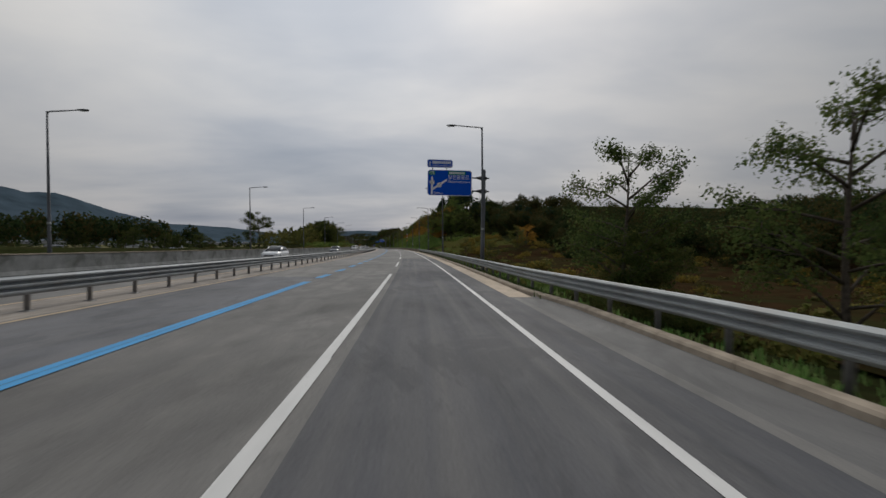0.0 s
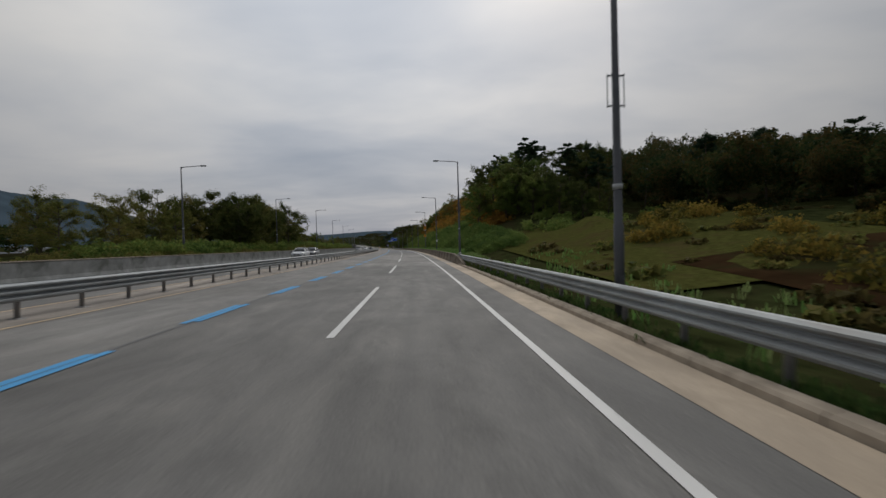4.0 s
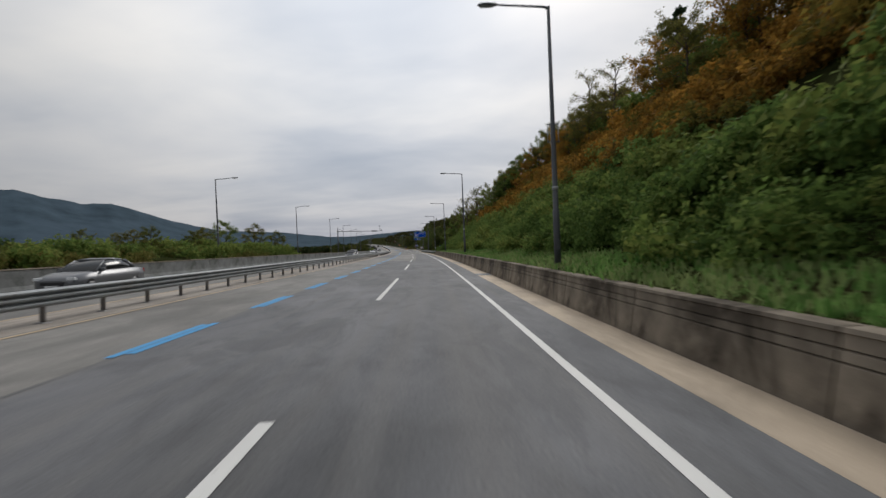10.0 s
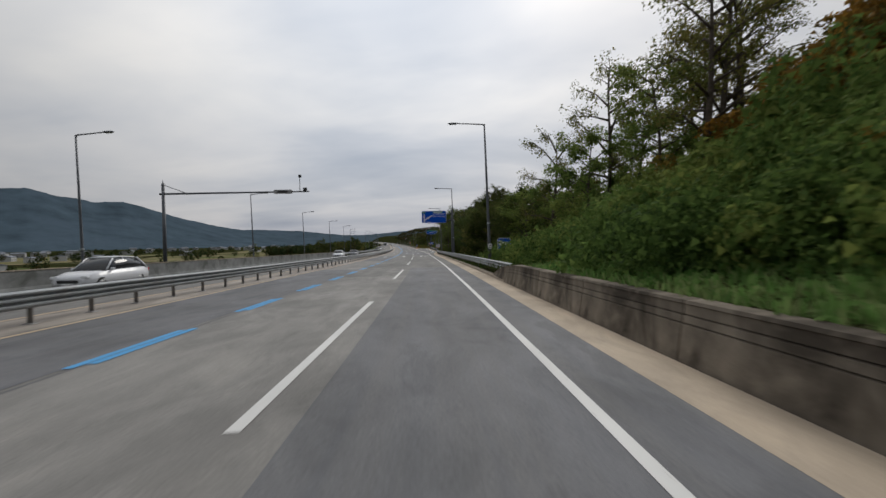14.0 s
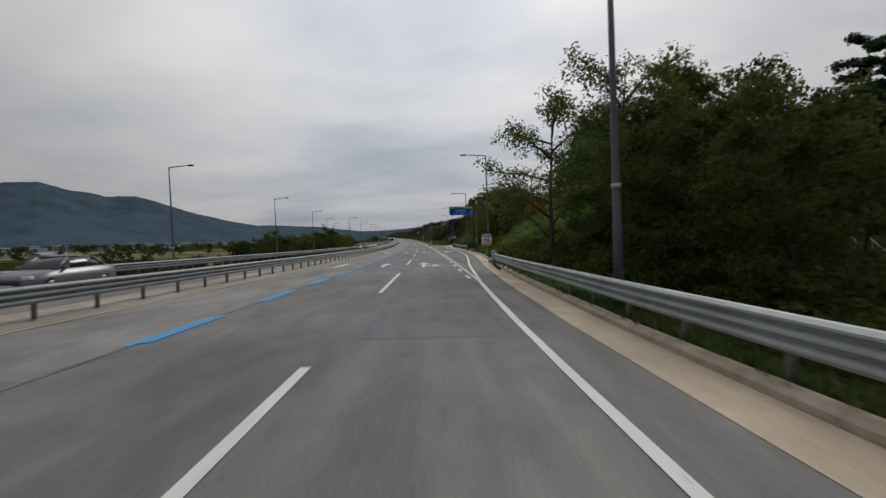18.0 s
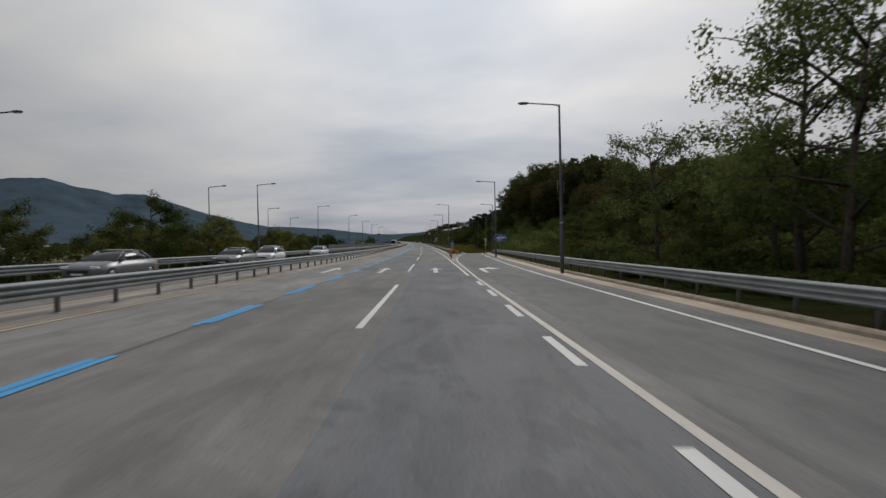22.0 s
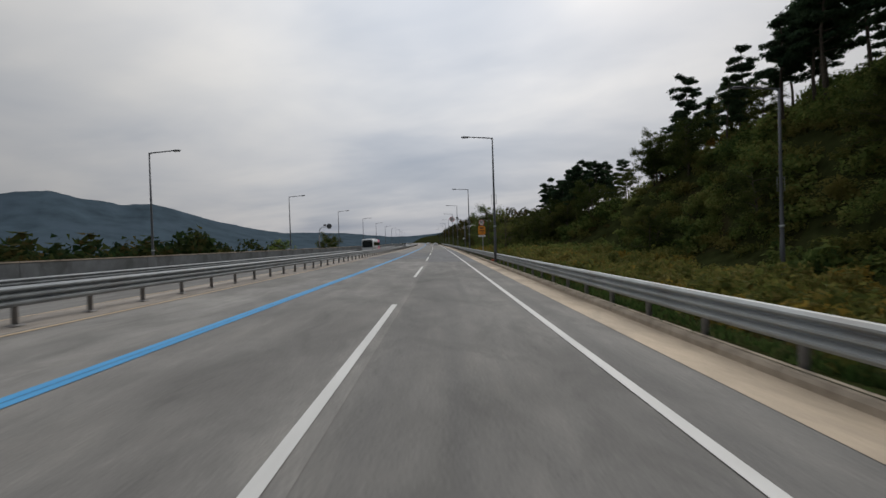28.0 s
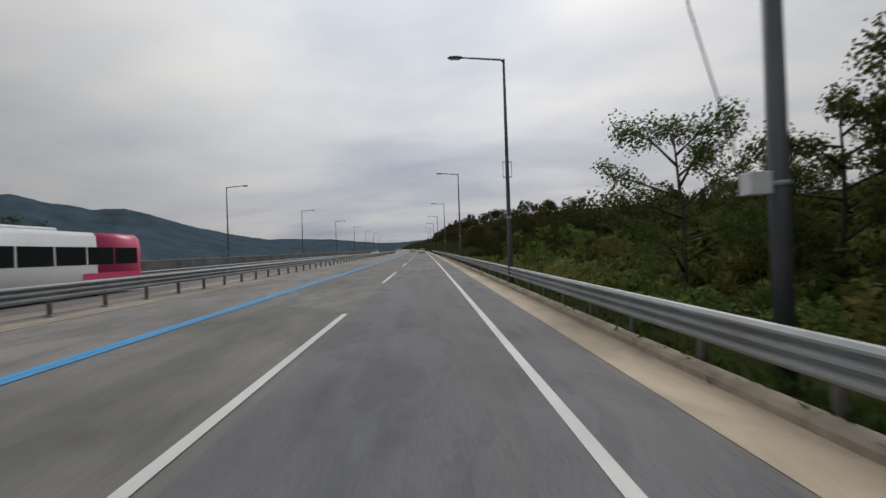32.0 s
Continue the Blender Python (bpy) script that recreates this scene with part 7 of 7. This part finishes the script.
def car(paint, label, estate=False):
    """A passenger car that faces -y, on its wheels at z = 0."""
    root = tagged(empty("car", pose(0, 0, 0)), label, "car", "cars on the road")
    h = .12 if estate else 0

    def ring(y, w, lo, hi):
        return [(-w, y, lo), (-w - .02, y, (lo + hi) / 2), (-w * .97, y, hi), (-w * .5, y, hi + .03), (w * .5, y, hi + .03), (w * .97, y, hi), (w + .02, y, (lo + hi) / 2), (w, y, lo)]

    body = part("body", loft([ring(-2.25, .62, .38, .58), ring(-2.1, .8, .24, .72), ring(-1.4, .88, .22, .86), ring(-.7, .9, .22, .94), ring(.8, .9, .22, .96), ring(1.7, .88, .24, .98), ring(2.15, .82, .3, .92), ring(2.28, .66, .42, .8)]), paint, root)

    def hoop(y, w, hi):
        return [(-.84, y, .9), (-.8 * w - .02, y, .9 + (hi - .9) * .6), (-.62 * w, y, hi), (.62 * w, y, hi), (.8 * w + .02, y, .9 + (hi - .9) * .6), (.84, y, .9)]

    back = 2.0 if estate else 1.55
    part("glasshouse", loft([hoop(-1.05, 1, .93), hoop(-.25, .95, 1.38 + h), hoop(.5, .95, 1.43 + h), hoop(back - .5, .93, 1.36 + h), hoop(back, .9, .99)]), CAR_GLASS, root)
    part("roof", loft([[(-.6, -.2, 1.39 + h), (-.55, -.2, 1.43 + h), (.55, -.2, 1.43 + h), (.6, -.2, 1.39 + h)], [(-.62, .5, 1.42 + h), (-.55, .5, 1.47 + h), (.55, .5, 1.47 + h), (.62, .5, 1.42 + h)], [(-.58, back - .5, 1.36 + h), (-.5, back - .5, 1.41 + h), (.5, back - .5, 1.41 + h), (.58, back - .5, 1.36 + h)]]), paint, root)
    for x in (-.82, .82):
        part("pillar", tube([(x * .98, -.98, .93), (x * .75, -.25, 1.38 + h)], .035, 6), paint, root)
        part("pillar", tube([(x * .98, .35, .95), (x * .76, .4, 1.4 + h)], .03, 6), paint, root)
        part("pillar", tube([(x * .98, back, .97), (x * .74, back - .5, 1.37 + h)], .06, 6), paint, root)
        part("mirror", box(x * 1.13 - .09, x * 1.13 + .09, -.78, -.66, .93, 1.06, .03), paint, root)
        part("headlight", box(x * .8 - .16, x * .8 + .16, -2.2, -2.02, .62, .74, .03), HEAD, body)
        part("tail_light", box(x * .82 - .14, x * .82 + .14, 2.12, 2.26, .72, .9, .03), TAIL, body)
        for y in (-1.38, 1.35):
            w = part("wheel", tube([(x * .9, y, .32), (x * 1.1, y, .32)], .32, 20), TYRE, root)
            part("rim", tube([(x * 1.1, y, .32), (x * 1.125, y, .32)], [.21, .17], 16), RIM, w)
    part("grille", box(-.45, .45, -2.3, -2.2, .42, .56, .02), BLACK, body)
    part("plate_bar", box(-.26, .26, -2.31, -2.26, .34, .42, .005), SIGN_WHITE, body)
    part("plate_bar", box(-.26, .26, 2.24, 2.3, .56, .66, .005), SIGN_WHITE, body)
    return root


white = car(WHITE_PAINT, "white saloon car driving on the opposite carriageway")
grey = car(GREY_PAINT, "silver-grey saloon car driving on the opposite carriageway")
dark = car(DARK_PAINT, "black car driving on the opposite carriageway")
suv = car(WHITE_PAINT, "white estate car driving on the opposite carriageway", True)
white.matrix_world, grey.matrix_world = place(176.5, -16.2, -.006), place(260.5, -15.3, -.006)
dark.matrix_world, suv.matrix_world = place(321, -13, -.006), place(348.5, -16.2, -.006)
for first_car, s, d in ((grey, 184, -16.2), (white, 411, -16), (grey, 429, -15.6), (white, 73, -14.6), (grey, 114, -14.6), (suv, 537, -16), (white, 556.5, -16), (grey, 516, -16), (grey, 529.5, -16), (white, 820, -13), (dark, 848, -16)):
    copy_thing(first_car, place(s, d, -.006))
tagged(copy_thing(white, place(835, 0.2, .006, 180)), "white saloon car far ahead in the lane")
tagged(copy_thing(white, place(880, -3.4, .006, 180)), "white saloon car far ahead in the middle lane")


def bus():
    root = tagged(empty("city_bus", place(714.4, -15.2, -.006)), "white city bus with a pink tail on the opposite carriageway", "bus")
    z0, z1, w = .3, 2.82, 1.22
    sec = lambda y, k, top: [(-w * k, y, z0), (-w * k, y, 1.9), (-w * k * .97, y, top - .18), (-w * k * .86, y, top), (w * k * .86, y, top), (w * k * .97, y, top - .18), (w * k, y, 1.9), (w * k, y, z0)]  # noqa: E731
    part("body", loft([sec(-5.4, .93, z1 - .12), sec(-5.15, 1, z1), sec(2.4, 1, z1)]), WHITE_PAINT, root)
    part("tail_body", loft([sec(2.4, 1, z1), sec(5.1, 1, z1), sec(5.4, .94, z1 - .1)]), PINK, root, "pink painted tail")
    part("rear_skirt", box(w + .003, w + .02, 1.6, 5.2, .35, 1.05, .004), PINK, root)
    for x in (-1, 1):
        for k in range(6):
            y0 = -4.6 + 1.62 * k
            part("window", box(x * w - .01, x * w + .012, y0, y0 + 1.52, 1.42, 2.18, .004), CAR_GLASS, root)
        for y in (-3.1, 2.6):
            t = part("wheel", tube([(x * .95, y, .48), (x * 1.235, y, .48)], .48, 22), TYRE, root)
            part("rim", tube([(x * 1.235, y, .48), (x * 1.25, y, .48)], [.28, .22], 18), RIM, t)
    part("windscreen", box(-1.05, 1.05, -5.46, -5.38, 1.1, 2.4, .03), CAR_GLASS, root)
    part("route_display", box(-.8, .8, -5.44, -5.36, 2.42, 2.62, .02), BLACK, root)
    part("roof_unit", box(-.7, .7, -2, 1, z1 - .01, z1 + .16, .06), WHITE_PAINT, root)


bus()


# ---- the far valley: houses and ridges ----
def house(seed):
    rnd = random.Random(seed)
    w, l, h = rnd.uniform(7, 13), rnd.uniform(8, 15), rnd.uniform(3.2, 6.5)
    root = tagged(empty("distant_house", pose(0, 0, 0)), "small pale building in the valley", "house", "valley houses")
    part("wall", box(-w / 2, w / 2, -l / 2, l / 2, -1, h), HOUSE_WALL, root)
    bm = outline([(-w / 2 - .4, h), (w / 2 + .4, h), (0, h + rnd.uniform(.8, 2.4))], l + .6)
    part("roof", bm, HOUSE_ROOF, root, m=pose(0, -l / 2 - .3, 0))
    for k in range(3):
        part("window", box(-w / 2 - .03, -w / 2 + .05, -l / 3 + k * l / 3 - .6, -l / 3 + k * l / 3 + .6, 1.2, 2.5), CAR_GLASS, root)
        part("window", box(w / 2 - .05, w / 2 + .03, -l / 3 + k * l / 3 - .6, -l / 3 + k * l / 3 + .6, 1.2, 2.5), CAR_GLASS, root)
    return root


homes = [house(k) for k in range(5)]
for k in range(64):
    s, d = float(RNG.uniform(520, 1600)), -float(RNG.uniform(200, 640))
    m = place(s, d, land(s, d), float(RNG.uniform(0, 180)))
    if k < 5:
        homes[k].matrix_world = m
    else:
        copy_thing(homes[k % 5], m)


def ridge(name, eye, rows, base, rough, label):
    """A wooded mountain: rows of (azimuth, elevation, distance) along its crest, from one place."""
    rows = sorted(rows)
    az = np.linspace(rows[0][0], rows[-1][0], 260)
    el = np.interp(az, [r[0] for r in rows], [r[1] for r in rows])
    far = np.interp(az, [r[0] for r in rows], [r[2] for r in rows])
    n, verts = len(az), []
    for j, (q, lift) in enumerate(((1.0, 1.0), (.93, .72), (.86, .48), (.8, .3), (.74, .16), (.66, .0))):
        for a, e, f in zip(az, el, far):
            r = f * q * (1 + .02 * noise.noise(Vector((a * .35, j * 1.3, 1.0))) * (j > 0))
            h = eye[2] + f * math.tan(radians(e))
            t = radians(a)
            x, y = eye[0] - r * math.sin(t), eye[1] + r * math.cos(t)
            wob = rough * noise.fractal(Vector((a * .55, j * .9, 2.0)), 1.0, 2.0, 4) + rough * .3 * noise.noise(Vector((a * 2.5, j, 0)))
            verts.append((x, y, base + (h - base) * lift + wob * .35))
    faces = [(j * n + i, j * n + i + 1, (j + 1) * n + i + 1, (j + 1) * n + i) for j in range(5) for i in range(n - 1)]
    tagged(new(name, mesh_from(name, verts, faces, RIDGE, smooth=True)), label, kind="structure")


SEEN = (-42, 428, -1)
ridge("mountain_west", SEEN, [(100, 2.0, 2527), (80, 2.8, 2407), (66, 3.9, 2346), (58, 5.4, 2286), (54.4, 5.95, 2286), (52.1, 6.2, 2286), (49.7, 5.6, 2286), (46.6, 5.05, 2346), (44.4, 5.25, 2346), (41.6, 4.4, 2407), (38.4, 3.35, 2466), (34.3, 2.4, 2587), (28, 1.4, 2768), (22, 0.2, 3008)], -14, 14, "wooded mountain beyond the valley, blue haze in its colour")
ridge("mountain_north", SEEN, [(44, .6, 4000), (36, 2.0, 3900), (30.6, 2.05, 3800), (25.3, 1.85, 3700), (19.7, 1.2, 3600), (16, 1.25, 3500), (12.3, 1.6, 3400), (8, 1.9, 3400), (0, 1.6, 3400), (-20, 1.6, 3400)], -14, 12, "far ridge at the end of the valley, haze painted in")
